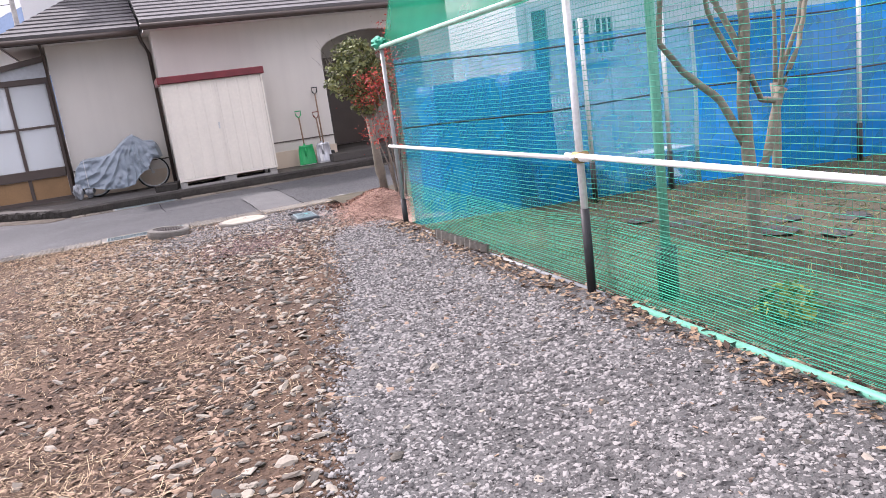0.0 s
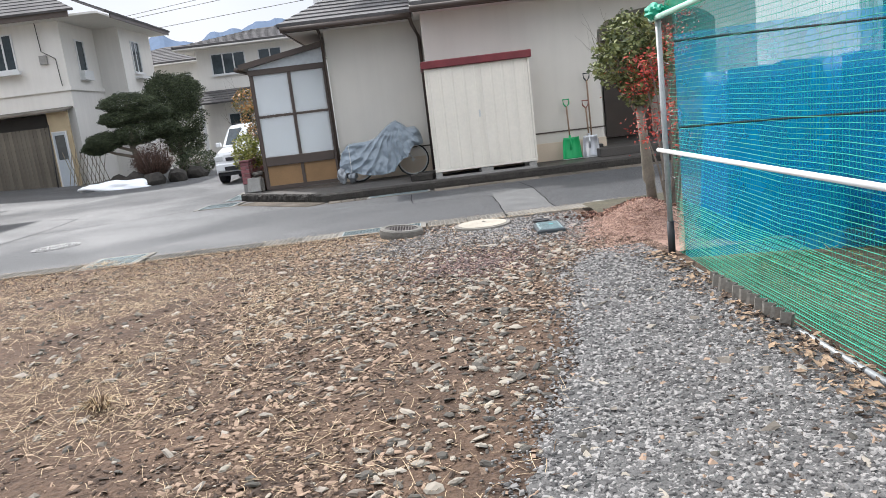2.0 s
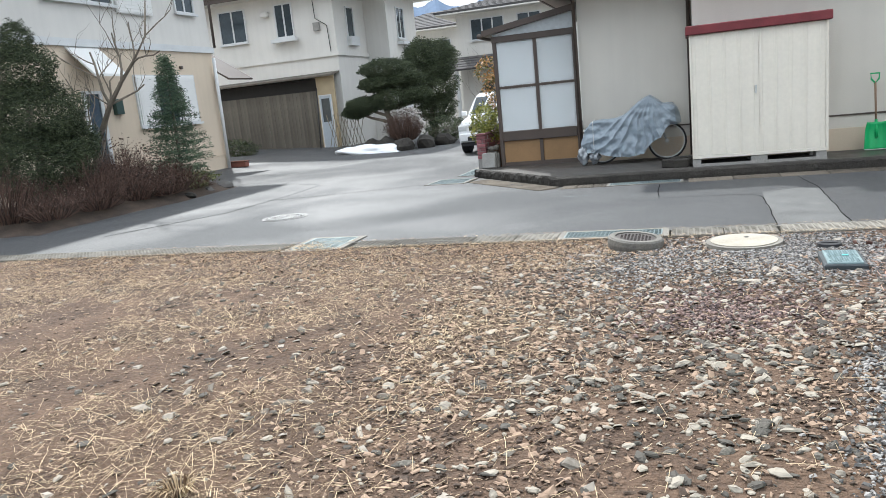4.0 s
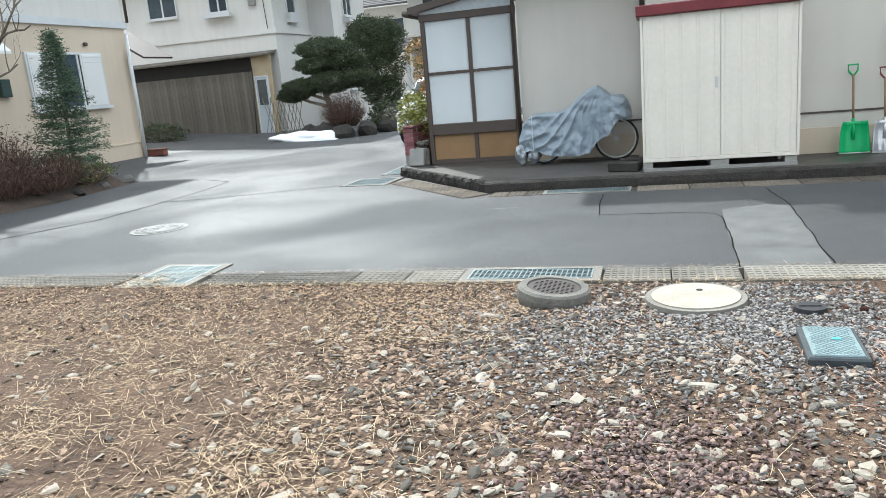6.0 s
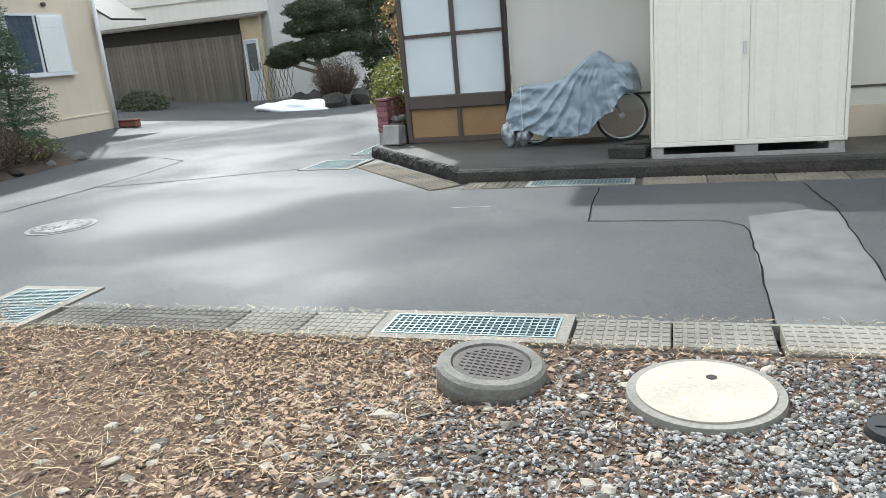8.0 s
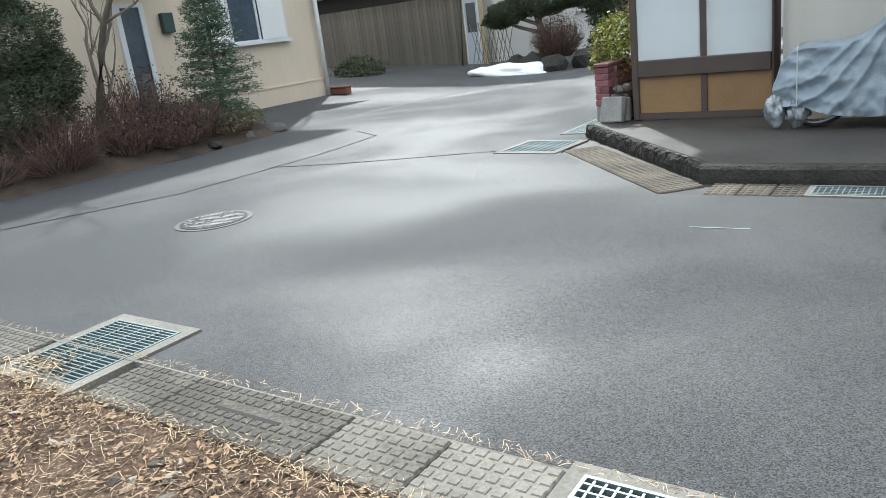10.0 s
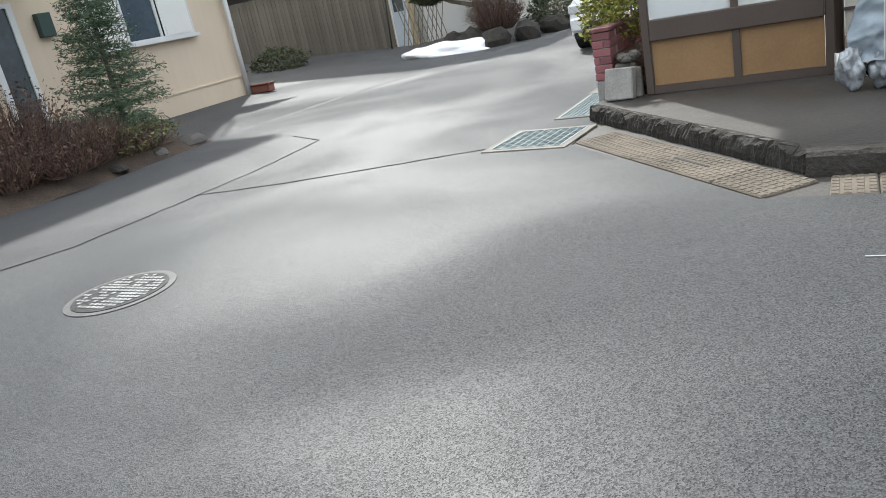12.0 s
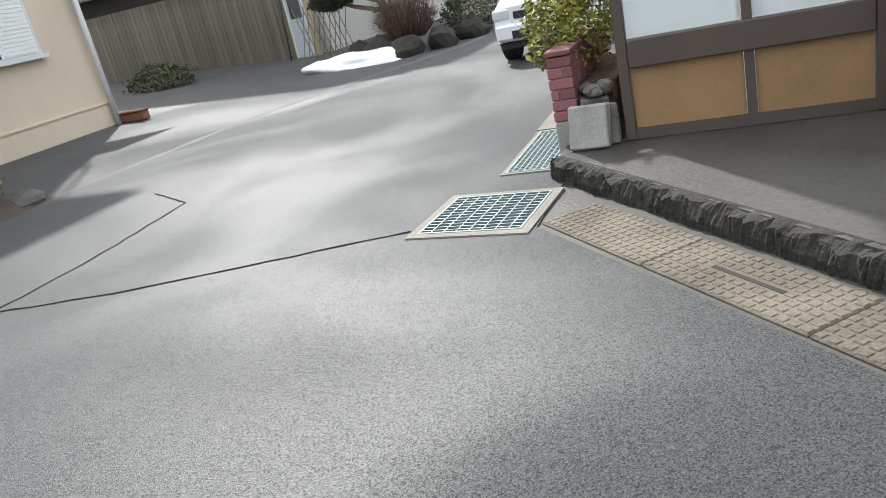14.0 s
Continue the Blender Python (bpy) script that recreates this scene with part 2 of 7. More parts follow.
def fabric(name, col, cover, through_light=0.5):
    """A fine woven net, too fine to count: open holes, cords that scatter light back and also let it through."""
    m = bpy.data.materials.new(name)
    m.use_nodes = True
    n, l = m.node_tree.nodes, m.node_tree.links
    n.remove(n["Principled BSDF"])
    tc, noi, mr = n.new("ShaderNodeTexCoord"), n.new("ShaderNodeTexNoise"), n.new("ShaderNodeMapRange")
    noi.inputs["Scale"].default_value, noi.inputs["Detail"].default_value = 1.6, 4
    l.new(tc.outputs["Object"], noi.inputs["Vector"])
    mr.inputs["From Min"].default_value, mr.inputs["From Max"].default_value = 0.3, 0.7
    mr.inputs["To Min"].default_value, mr.inputs["To Max"].default_value = max(0, cover - 0.12), min(1, cover + 0.12)
    l.new(noi.outputs["Fac"], mr.inputs["Value"])
    front, back, hole = n.new("ShaderNodeBsdfDiffuse"), n.new("ShaderNodeBsdfTranslucent"), n.new("ShaderNodeBsdfTransparent")
    front.inputs[0].default_value, back.inputs[0].default_value = (*col, 1), (*col, 1)
    cloth, net = n.new("ShaderNodeMixShader"), n.new("ShaderNodeMixShader")
    cloth.inputs[0].default_value = through_light
    l.new(front.outputs[0], cloth.inputs[1])
    l.new(back.outputs[0], cloth.inputs[2])
    l.new(mr.outputs[0], net.inputs[0])
    l.new(hole.outputs[0], net.inputs[1])
    l.new(cloth.outputs[0], net.inputs[2])
    l.new(net.outputs[0], n["Material Output"].inputs["Surface"])
    return m


M_BLUENET = fabric("blue_fine_net", (0.01, 0.36, 0.72), 0.46)
M_GREENMESH = fabric("green_fine_net", (0.015, 0.36, 0.2), 0.7)


# ---- building helpers ----
def part(name, bm, material, parent=None, label=""):
    me = bpy.data.meshes.new(name)
    bm.to_mesh(me)
    bm.free()
    me.materials.append(material)
    ob = new(name, me)
    if parent:
        ob.parent = parent
    return tagged(ob, label)


def raw(name, verts, faces, material, parent=None, label="", smooth=False):
    me = bpy.data.meshes.new(name)
    me.from_pydata([tuple(v) for v in verts], [], faces)
    me.materials.append(material)
    me.polygons.foreach_set("use_smooth", [smooth] * len(me.polygons))
    ob = new(name, me)
    if parent:
        ob.parent = parent
    return tagged(ob, label)


def thing(name, label, category, group="", kind="", at=(0, 0, 0), turn=0):
    e = new(name)
    e.matrix_basis = pose(*at, 0, 0, turn)
    return tagged(e, label, category, group, kind)


def box(bm, x0, y0, z0, x1, y1, z1, bevel=0.0):
    r = bmesh.ops.create_cube(bm, size=1)
    vs = r["verts"]
    for v in vs:
        v.co = Vector((x0 + (v.co.x + 0.5) * (x1 - x0), y0 + (v.co.y + 0.5) * (y1 - y0), z0 + (v.co.z + 0.5) * (z1 - z0)))
    if bevel:
        es = list({e for v in vs for e in v.link_edges})
        bmesh.ops.bevel(bm, geom=es, offset=bevel, segments=1, affect="EDGES", clamp_overlap=True)
    return bm


def boxed(name, dims, material, parent=None, bevel=0.0, label=""):
    return part(name, box(bmesh.new(), *dims, bevel), material, parent, label)


def prism(name, poly, z0, z1, material, parent=None, label=""):
    n = len(poly)
    v = [(x, y, z0) for x, y in poly] + [(x, y, z1) for x, y in poly]
    fs = [tuple(range(n - 1, -1, -1)), tuple(range(n, 2 * n))] + [(i, (i + 1) % n, n + (i + 1) % n, n + i) for i in range(n)]
    return raw(name, v, fs, material, parent, label)


def tube_into(vs, fs, pts, radii, sides=6):
    """Adds a tube along points to lists of verts and faces."""
    base = len(vs)
    for i, p in enumerate(pts):
        p = Vector(p)
        d = (Vector(pts[min(i + 1, len(pts) - 1)]) - Vector(pts[max(i - 1, 0)])).normalized()
        a = d.orthogonal().normalized() if abs(d.z) > 0.9 else d.cross(Vector((0, 0, 1))).normalized()
        b = d.cross(a)
        r = radii[i] if hasattr(radii, "__len__") else radii
        for k in range(sides):
            w = 2 * math.pi * k / sides
            vs.append(p + a * r * math.cos(w) + b * r * math.sin(w))
    for i in range(len(pts) - 1):
        for k in range(sides):
            q = base + i * sides
            fs.append((q + k, q + (k + 1) % sides, q + sides + (k + 1) % sides, q + sides + k))
    fs.append(tuple(base + k for k in range(sides - 1, -1, -1)))
    fs.append(tuple(base + (len(pts) - 1) * sides + k for k in range(sides)))


def tube(name, pts, r, material, parent=None, sides=8, label=""):
    vs, fs = [], []
    tube_into(vs, fs, pts, r, sides)
    return raw(name, vs, fs, material, parent, label, smooth=sides > 5)


def disc(bm, x, y, z0, z1, r, seg=32, r2=None):
    bmesh.ops.create_cone(bm, cap_ends=True, segments=seg, radius1=r, radius2=r2 or r, depth=z1 - z0, matrix=Matrix.Translation((x, y, (z0 + z1) / 2)))
    return bm


def cloud_of(name, material, parent, pts, base_v, base_f, scale, rng, flat=False, label="", nb_jit=0.0):
    """Many small copies of one little shape, joined into one mesh."""
    pts = np.asarray(pts, float)
    n = len(pts)
    bv = np.asarray(base_v, float)
    ang = rng.uniform(0, 2 * np.pi, n)
    if flat:
        tx, ty = rng.normal(0, 0.25, n), rng.normal(0, 0.25, n)
    else:
        tx, ty = rng.uniform(-np.pi, np.pi, n), rng.uniform(-1.2, 1.2, n)
    cz, sz, cx, sx, cy, sy = np.cos(ang), np.sin(ang), np.cos(tx), np.sin(tx), np.cos(ty), np.sin(ty)
    zero, one = np.zeros(n), np.ones(n)
    rz = np.stack([np.stack([cz, -sz, zero], -1), np.stack([sz, cz, zero], -1), np.stack([zero, zero, one], -1)], 1)
    rx = np.stack([np.stack([one, zero, zero], -1), np.stack([zero, cx, -sx], -1), np.stack([zero, sx, cx], -1)], 1)
    ry = np.stack([np.stack([cy, zero, sy], -1), np.stack([zero, one, zero], -1), np.stack([-sy, zero, cy], -1)], 1)
    rot = rz @ rx @ ry
    sc = np.asarray(scale, float).reshape(n, -1)
    v = bv[None] * (sc[:, None, :] if sc.shape[1] == 3 else sc[:, :, None])
    v = v * rng.uniform(0.65, 1.35, (n, 1, 3))
    if nb_jit:
        v = v * rng.uniform(1 - nb_jit, 1 + nb_jit, (n, len(bv), 3))
    v = np.einsum("nij,nkj->nki", rot, v) + pts[:, None]
    nb = len(bv)
    sizes = [len(fc) for fc in base_f]
    flatf = np.concatenate([np.asarray(fc) for fc in base_f])
    loops = (flatf[None] + (np.arange(n) * nb)[:, None]).ravel()
    me = bpy.data.meshes.new(name)
    me.vertices.add(n * nb)
    me.vertices.foreach_set("co", v.reshape(-1))
    me.loops.add(len(loops))
    me.loops.foreach_set("vertex_index", loops.astype(np.int32))
    tot = np.tile(np.array(sizes), n)
    me.polygons.add(len(tot))
    me.polygons.foreach_set("loop_start", np.concatenate([[0], np.cumsum(tot)[:-1]]).astype(np.int32))
    me.update(calc_edges=True)
    me.validate()
    me.polygons.foreach_set("use_smooth", [False] * len(me.polygons))
    me.materials.append(material)
    ob = new(name, me)
    if parent:
        ob.parent = parent
    return tagged(ob, label)


LEAF_V = [(-0.5, 0, 0), (0, -0.25, 0.06), (0.5, 0, 0), (0, 0.25, 0.06)]
LEAF_F = [(0, 1, 2, 3)]
CHIP_V = [(-0.55, -0.3, 0), (0.45, -0.4, 0), (0.55, 0.3, 0), (-0.35, 0.42, 0), (-0.36, -0.2, 0.3), (0.32, -0.26, 0.24), (0.34, 0.22, 0.32), (-0.24, 0.28, 0.22)]
PEB_V = [(r * math.cos(k * math.pi / 3.5) * (1 + 0.12 * math.sin(k * 2.6)), 0.8 * r * math.sin(k * math.pi / 3.5), z) for r, z in ((0.5, 0.02), (0.47, 0.2), (0.3, 0.34)) for k in range(7)]
PEB_F = [(7 * j + k, 7 * j + (k + 1) % 7, 7 * j + 7 + (k + 1) % 7, 7 * j + 7 + k) for j in range(2) for k in range(7)] + [tuple(range(14, 21))]
CHIP_F = [(4, 5, 6, 7), (0, 1, 5, 4), (1, 2, 6, 5), (2, 3, 7, 6), (3, 0, 4, 7)]
BLADE_V = [(-0.5, -0.02, 0), (0, 0.03, 0.05), (0.5, -0.02, 0.01), (0.5, 0.02, 0.01), (0, 0.07, 0.05), (-0.5, 0.02, 0)]
BLADE_F = [(0, 1, 4, 5), (1, 2, 3, 4)]
NEEDLE_V = [(-0.5, 0, 0), (0, -0.09, 0.04), (0.5, 0, 0), (0, 0.09, 0.04), (-0.1, 0.0, 0.1), (0.3, 0.05, 0.42), (0.08, 0.1, 0.05)]
NEEDLE_F = [(0, 1, 2, 3), (4, 5, 6)]

# ---- ground, lot, roads, pavement ----
GZ = -0.04   # road level


def lot_z(x, y):
    """Height of the unpaved lot: level with the drain, rising a little towards the net fence."""
    k = min(1, max(0, (9.6 - y) / 3.0))
    e = min(1, max(0, (x + 1) / 3.0))
    return -0.025 + 0.06 * k + 0.055 * e * k + 0.018 * noise.noise((x * 0.9, y * 0.9, 0)) * k + 0.008 * noise.noise((x * 4, y * 4, 3))


raw("ground", [(-600, -600, -0.14), (600, -600, -0.14), (600, 600, -0.14), (-600, 600, -0.14)], [(0, 1, 2, 3)], M_FAR)
tagged(bpy.data.objects["ground"], "earth ground reaching to the horizon", "ground", kind="structure")


def sheet(name, x0, x1, y0, y1, step, height, material):
    nx, ny = int((x1 - x0) / step) + 1, int((y1 - y0) / step) + 1
    vs = [(x0 + (x1 - x0) * i / (nx - 1), y0 + (y1 - y0) * j / (ny - 1)) for j in range(ny) for i in range(nx)]
    vs = [(x, y, height(x, y)) for x, y in vs]
    fs = [(j * nx + i, j * nx + i + 1, (j + 1) * nx + i + 1, (j + 1) * nx + i) for j in range(ny - 1) for i in range(nx - 1)]
    return raw(name, vs, fs, material, smooth=True)


tagged(sheet("lot_ground", -14, 2.28, -8, 9.68, 0.12, lot_z, M_SOIL), "bare brown soil of an empty lot", "ground", kind="structure")
tagged(sheet("garden_ground", 2.28, 14, -8, 9.68, 0.15, lambda x, y: 0.045 + 0.03 * noise.noise((x * 1.4, y * 1.4, 5)) + 0.012 * noise.noise((x * 6, y * 6, 1)), M_GRASS), "thin turf and soil of the garden behind the net", "ground", kind="structure")
road = prism("road", [(-60, 10.05), (60, 10.05), (60, 13.62), (-1.5, 13.62), (-3.05, 15.25), (-3.05, 15.4), (-3.22, 70), (-6.4, 70), (-6.9, 26.3), (-8.8, 21.1), (-9.05, 18.9), (-9.2, 17.3), (-9.0, 14.9), (-9.4, 13.3), (-60, 12.6)], -0.12, GZ, M_ASPH)
tagged(road, "smooth grey asphalt road, damp and shining", "road", kind="structure")
drive = prism("driveway", [(-9.2, 17.3), (-9.05, 18.9), (-8.8, 21.1), (-6.9, 26.3), (-6.7, 40), (-12, 40), (-12.2, 31), (-19, 31), (-19, 22.6), (-12.5, 22.6), (-12.4, 18.2)], -0.12, GZ - 0.004, M_ASPH_DK)
for v in drive.data.vertices:
    v.co.z += 0.05 * max(0.0, -9.2 - v.co.x)
tagged(drive, "dark driveway asphalt before the houses", "driveway", kind="structure")


def strip(name, pts, w, z, material, lab, cat):
    vs, fs = [], []
    for i, (x, y) in enumerate(pts):
        a, b = Vector(pts[max(i - 1, 0)]), Vector(pts[min(i + 1, len(pts) - 1)])
        d = (b - a).normalized()
        nrm = Vector((-d.y, d.x)) * w / 2 * (0.7 + 0.6 * random.random())
        vs += [(x + nrm.x, y + nrm.y, z), (x - nrm.x, y - nrm.y, z)]
    fs = [(2 * i, 2 * i + 1, 2 * i + 3, 2 * i + 2) for i in range(len(pts) - 1)]
    return tagged(raw(name, vs, fs, material), lab, cat, kind="structure")


def wander(pts, step=0.14, amp=0.012):
    out = []
    for (x0, y0), (x1, y1) in zip(pts, pts[1:]):
        n = max(2, int(math.hypot(x1 - x0, y1 - y0) / step))
        for i in range(n):
            k = i / n
            out.append((x0 + (x1 - x0) * k + random.uniform(-amp, amp), y0 + (y1 - y0) * k + random.uniform(-amp, amp)))
    return out + [pts[-1]]


M_TAR = mat("tar_joint", (0.012, 0.012, 0.012), 0.95, 0.3, 8, 60, 0.2, spec=0.05)
strip("road_crack", wander([(-7.5, 11.3), (-6.6, 13.1), (-6.52, 14.45), (-5.97, 14.58), (-5.65, 14.66), (-4.7, 15.02), (-3.87, 15.34)]), 0.022, GZ + 0.003, M_TAR, "dark joint crack across the asphalt", "crack")
strip("road_crack", wander([(-6.54, 14.4), (-6.5, 15.3), (-6.64, 16.59), (-7.4, 17.05)]), 0.02, GZ + 0.003, M_TAR, "dark joint crack across the asphalt", "crack")
strip("road_crack", wander([(1.44, 10.1), (1.47, 11.0), (1.46, 12.0), (1.3, 12.18), (0.3, 12.22)]), 0.011, GZ + 0.005, M_TAR, "dark edge crack of a road patch", "crack")
strip("road_crack", wander([(2.06, 10.1), (2.1, 11.2), (2.14, 12.4), (2.05, 13.5)]), 0.011, GZ + 0.005, M_TAR, "dark edge crack of a road patch", "crack")
strip("road_crack", wander([(0.3, 12.2), (0.27, 13.5)]), 0.011, GZ + 0.005, M_TAR, "dark edge crack of a road patch", "crack")
strip("gutter_line", wander([(-9.3, 17.3), (-9.1, 18.9), (-8.85, 21.1), (-7.0, 26.3), (-6.9, 40)], 0.6, 0.02), 0.22, GZ + 0.002, M_ASPH_OLD, "worn shallow gutter along the driveway edge", "gutter")
patch = prism("road_patch", [(1.45, 10.08), (2.05, 10.08), (2.1, 11.2), (2.13, 12.4), (1.95, 12.5), (1.5, 12.3), (1.46, 11.2)], GZ - 0.05, GZ + 0.003, M_ASPH_OLD)
tagged(patch, "pale rough concrete patch across the asphalt", "road patch", kind="structure")
strip("paint_mark", [(-1.0, 12.79), (-0.63, 12.81)], 0.01, GZ + 0.004, mat("pale_blue_paint", (0.26, 0.34, 0.36), 0.7, 0.2, 10, 60, 0.1), "short pale blue paint line on the road", "road marking")

# pavement in front of the house
PAV = [(-1.25, 14.1), (40, 14.1), (40, 15.35), (0.65, 15.35), (0.65, 16.25), (-1.2, 16.45), (-2.8, 16.5), (-2.95, 17.6), (-3.1, 17.6), (-3.1, 16.22)]
pav = prism("pavement", PAV, -0.1, 0.085, M_CONC_DK)
tagged(pav, "damp dark concrete apron before the house", "pavement", kind="structure")


def kerb(name, a, b, w, top, rough, material, lab):
    """A worn kerb: a strip of uneven cross-sections from a to b."""
    a, b = Vector((*a, 0)), Vector((*b, 0))
    d = (b - a).normalized()
    nrm = Vector((-d.y, d.x, 0))
    n = max(2, int((b - a).length / 0.014)) if rough > 0.03 else max(2, int((b - a).length / 0.06))
    vs, fs = [], []
    for i in range(n + 1):
        p = a + (b - a) * i / n
        for k, (o, z) in enumerate(((0, -0.1), (0, 0.0), (0.01, top * 0.75), (0.04, top), (w, top + 0.004), (w, -0.1))):
            j = rough * (0.6 * noise.noise((p.x * 7, p.y * 7, k * 3.1)) + 0.5 * noise.noise((p.x * 31, p.y * 31, k * 2.1)) + 0.45 * noise.noise((p.x * 67, p.y * 67, k * 5.3))) if k in (1, 2, 3) else 0
            q = p + nrm * (o + j)
            vs.append((q.x, q.y, z + (0.7 * rough * noise.noise((p.x * 12, p.y * 12, k + 7)) if k in (2, 3) else 0)))
    for i in range(n):
        for k in range(5):
            fs.append((i * 6 + k, i * 6 + 6 + k, i * 6 + 7 + k, i * 6 + 1 + k))
    fs += [tuple(range(6)), tuple(range(n * 6 + 5, n * 6 - 1, -1))]
    return tagged(raw(name, vs, fs, material), lab, "kerb", kind="structure")


kerb("kerb_1", (-1.27, 13.98), (40, 13.98), 0.13, 0.09, 0.012, M_KERB, "dark weathered concrete kerb with moss")
kerb("kerb_2", (-3.16, 16.16), (-1.27, 14.04), 0.1, 0.085, 0.05, M_KERB, "broken mossy edge of the concrete apron")


prism("apron_footing", [(-1.5, 13.6), (40, 13.6), (40, 14.1), (-1.25, 14.1), (-3.1, 16.25), (-3.22, 16.2), (-3.22, 15.3), (-3.05, 15.25)], -0.13, -0.05, M_CONC_DK)
tagged(bpy.data.objects["apron_footing"], "worn concrete footing under the kerb", "footing", kind="structure")


# ---- drains ----
def studded_lid(x0, y0, x1, y1, z, parent, m, slot=False, name="drain_lid", material=M_LID):
    """A concrete drain lid with rows of low square studs; built at the origin along x, then turned by m."""
    bm = box(bmesh.new(), x0 + 0.004, y0, z - 0.09, x1 - 0.004, y1, z, 0.006)
    nx, ny = max(3, int((x1 - x0) / 0.052)), max(3, int((y1 - y0) / 0.052))
    vs, fs = [], []
    bm.verts.ensure_lookup_table()
    for i in range(nx):
        for j in range(ny):
            if slot and 0.25 * nx < i < 0.75 * nx and j == ny // 2:
                continue
            cx, cy = x0 + (i + 0.5) * (x1 - x0) / nx, y0 + (j + 0.5) * (y1 - y0) / ny
            q = [bm.verts.new((cx + a * s, cy + b * s, zz)) for zz, s in ((z - 0.001, 0.020), (z + 0.0045, 0.016)) for a, b in ((-1, -1), (1, -1), (1, 1), (-1, 1))]
            bm.faces.new(q[4:])
            for k in range(4):
                bm.faces.new((q[k], q[(k + 1) % 4], q[4 + (k + 1) % 4], q[4 + k]))
    ob = part(name, bm, material, parent)
    ob.matrix_basis = m
    if slot:
        # no cut in the lid: a near-black strip on top paints the slot's shade
        s = boxed("slot", (x0 + 0.3 * (x1 - x0), (y0 + y1) / 2 - 0.012, z - 0.002, x0 + 0.72 * (x1 - x0), (y0 + y1) / 2 + 0.012, z + 0.002), M_RECESS_SHADE, ob, label="narrow lifting slot, a near-black strip for its shade")
    return ob


def grating(lx, ly, nx, ny, name="drain_grating", label="galvanised steel drain grating set in a concrete frame", collar=0.06, at=(0, 0, 0), turn=0, group="drain gratings"):
    """A steel grating: bearing bars and cross bars over a dark channel, in a concrete frame."""
    t = thing(name, label, "drain grating", group, at=at, turn=turn)
    bm = bmesh.new()
    for x0, y0, x1, y1 in ((-collar, -collar, lx + collar, 0), (-collar, ly, lx + collar, ly + collar), (-collar, 0, 0, ly), (lx, 0, lx + collar, ly)):
        box(bm, x0, y0, -0.12, x1, y1, 0.004)
    part("concrete_frame", bm, M_CONC, t, "worn pale concrete frame")
    # channel floor is coloured near-black for the shade between the bars
    boxed("channel", (0, 0, -0.11, lx, ly, -0.1), M_RECESS_SHADE, t, label="drain channel floor, its shade painted near-black")
    bm = bmesh.new()
    for x0, y0, x1, y1 in ((0, 0, lx, 0.012), (0, ly - 0.012, lx, ly), (0, 0.012, 0.012, ly - 0.012), (lx - 0.012, 0.012, lx, ly - 0.012)):
        box(bm, x0, y0, -0.05, x1, y1, 0.008)
    part("edge_bar", bm, M_GRATE, t)
    bar = None
    for i in range(1, ny):
        y = ly * i / ny
        if bar is None:
            bar = boxed("bearing_bar", (0.012, -0.004, -0.05, lx - 0.012, 0.004, 0.006), M_GRATE, t)
            ob = bar
        else:
            ob = new("bearing_bar", bar.data)
            ob.parent = t
        ob.matrix_basis = pose(0, y, 0)
    bar = None
    for i in range(1, nx):
        x = lx * i / nx
        if bar is None:
            bar = boxed("cross_bar", (-0.004, 0.012, -0.03, 0.004, ly - 0.012, 0.0045), M_GRATE, t)
            ob = bar
        else:
            ob = new("cross_bar", bar.data)
            ob.parent = t
        ob.matrix_basis = pose(x, 0, 0)
    return t


near = thing("drain_1", "line of studded concrete drain lids along the lot", "drain", kind="structure")
I4 = Matrix.Identity(4)
for x0, x1, slot in ((-9.4, -8.4, 0), (-8.4, -7.4, 0), (-7.4, -6.4, 0), (-6.4, -5.4, 0), (-5.4, -4.5, 0), (-4.5, -3.6, 0), (-2.78, -2.33, 0), (-2.33, -1.44, 1), (-1.44, -1.0, 0), (-1.0, -0.57, 0),
                     (0.49, 0.96, 0), (0.96, 1.42, 0), (1.45, 2.44, 0), (2.46, 3.4, 0), (3.4, 4.4, 0), (4.4, 5.4, 0), (5.4, 6.4, 0)):
    studded_lid(x0, 9.7, x1, 10.04, -0.012, near, I4, slot)
grating(0.92, 0.27, 24, 7, at=(-0.505, 9.76, -0.012))
grating(0.56, 0.62, 4, 22, collar=0.075, at=(-3.53, 9.76, -0.03), label="square steel drain grating with straw caught on it")
boxed("drain_verge", (-60, 10.042, -0.1, 60, 10.06, -0.024), M_CONC)
tagged(bpy.data.objects["drain_verge"], "thin concrete lip of the drain", "drain", kind="structure")
far = thing("drain_2", "line of studded concrete drain lids under the kerb", "drain", kind="structure")
for i in range(3):
    studded_lid(-1.15 + i * 0.23, 13.62, -0.92 + i * 0.23, 13.96, -0.035, far, I4, material=M_LID_OLD)
for i in range(9):
    studded_lid(0.66 + i * 0.6, 13.62, 1.26 + i * 0.6, 13.96, -0.035, far, I4, material=M_LID_OLD)
grating(1.0, 0.24, 26, 5, at=(-0.44, 13.67, -0.035), collar=0.035)
diag = pose(-1.47, 13.63, 0, 0, 0, 133)
for x0, x1, s in ((0.0, 0.46, 0), (0.46, 1.39, 1), (1.39, 2.3, 0)):
    studded_lid(x0, -0.37, x1, 0.0, -0.035, far, diag, s, material=M_LID_OLD)
grating(0.66, 0.64, 8, 13, at=(-3.79, 15.26, -0.034), turn=-4, label="square steel drain grating at the road corner")
grating(0.34, 1.15, 8, 30, at=(-3.54, 16.36, -0.034), collar=0.03, label="long narrow steel drain grating by the brick pier")
boxed("side_drain", (-3.6, 17.6, -0.1, -3.3, 40, -0.034), M_CONC)
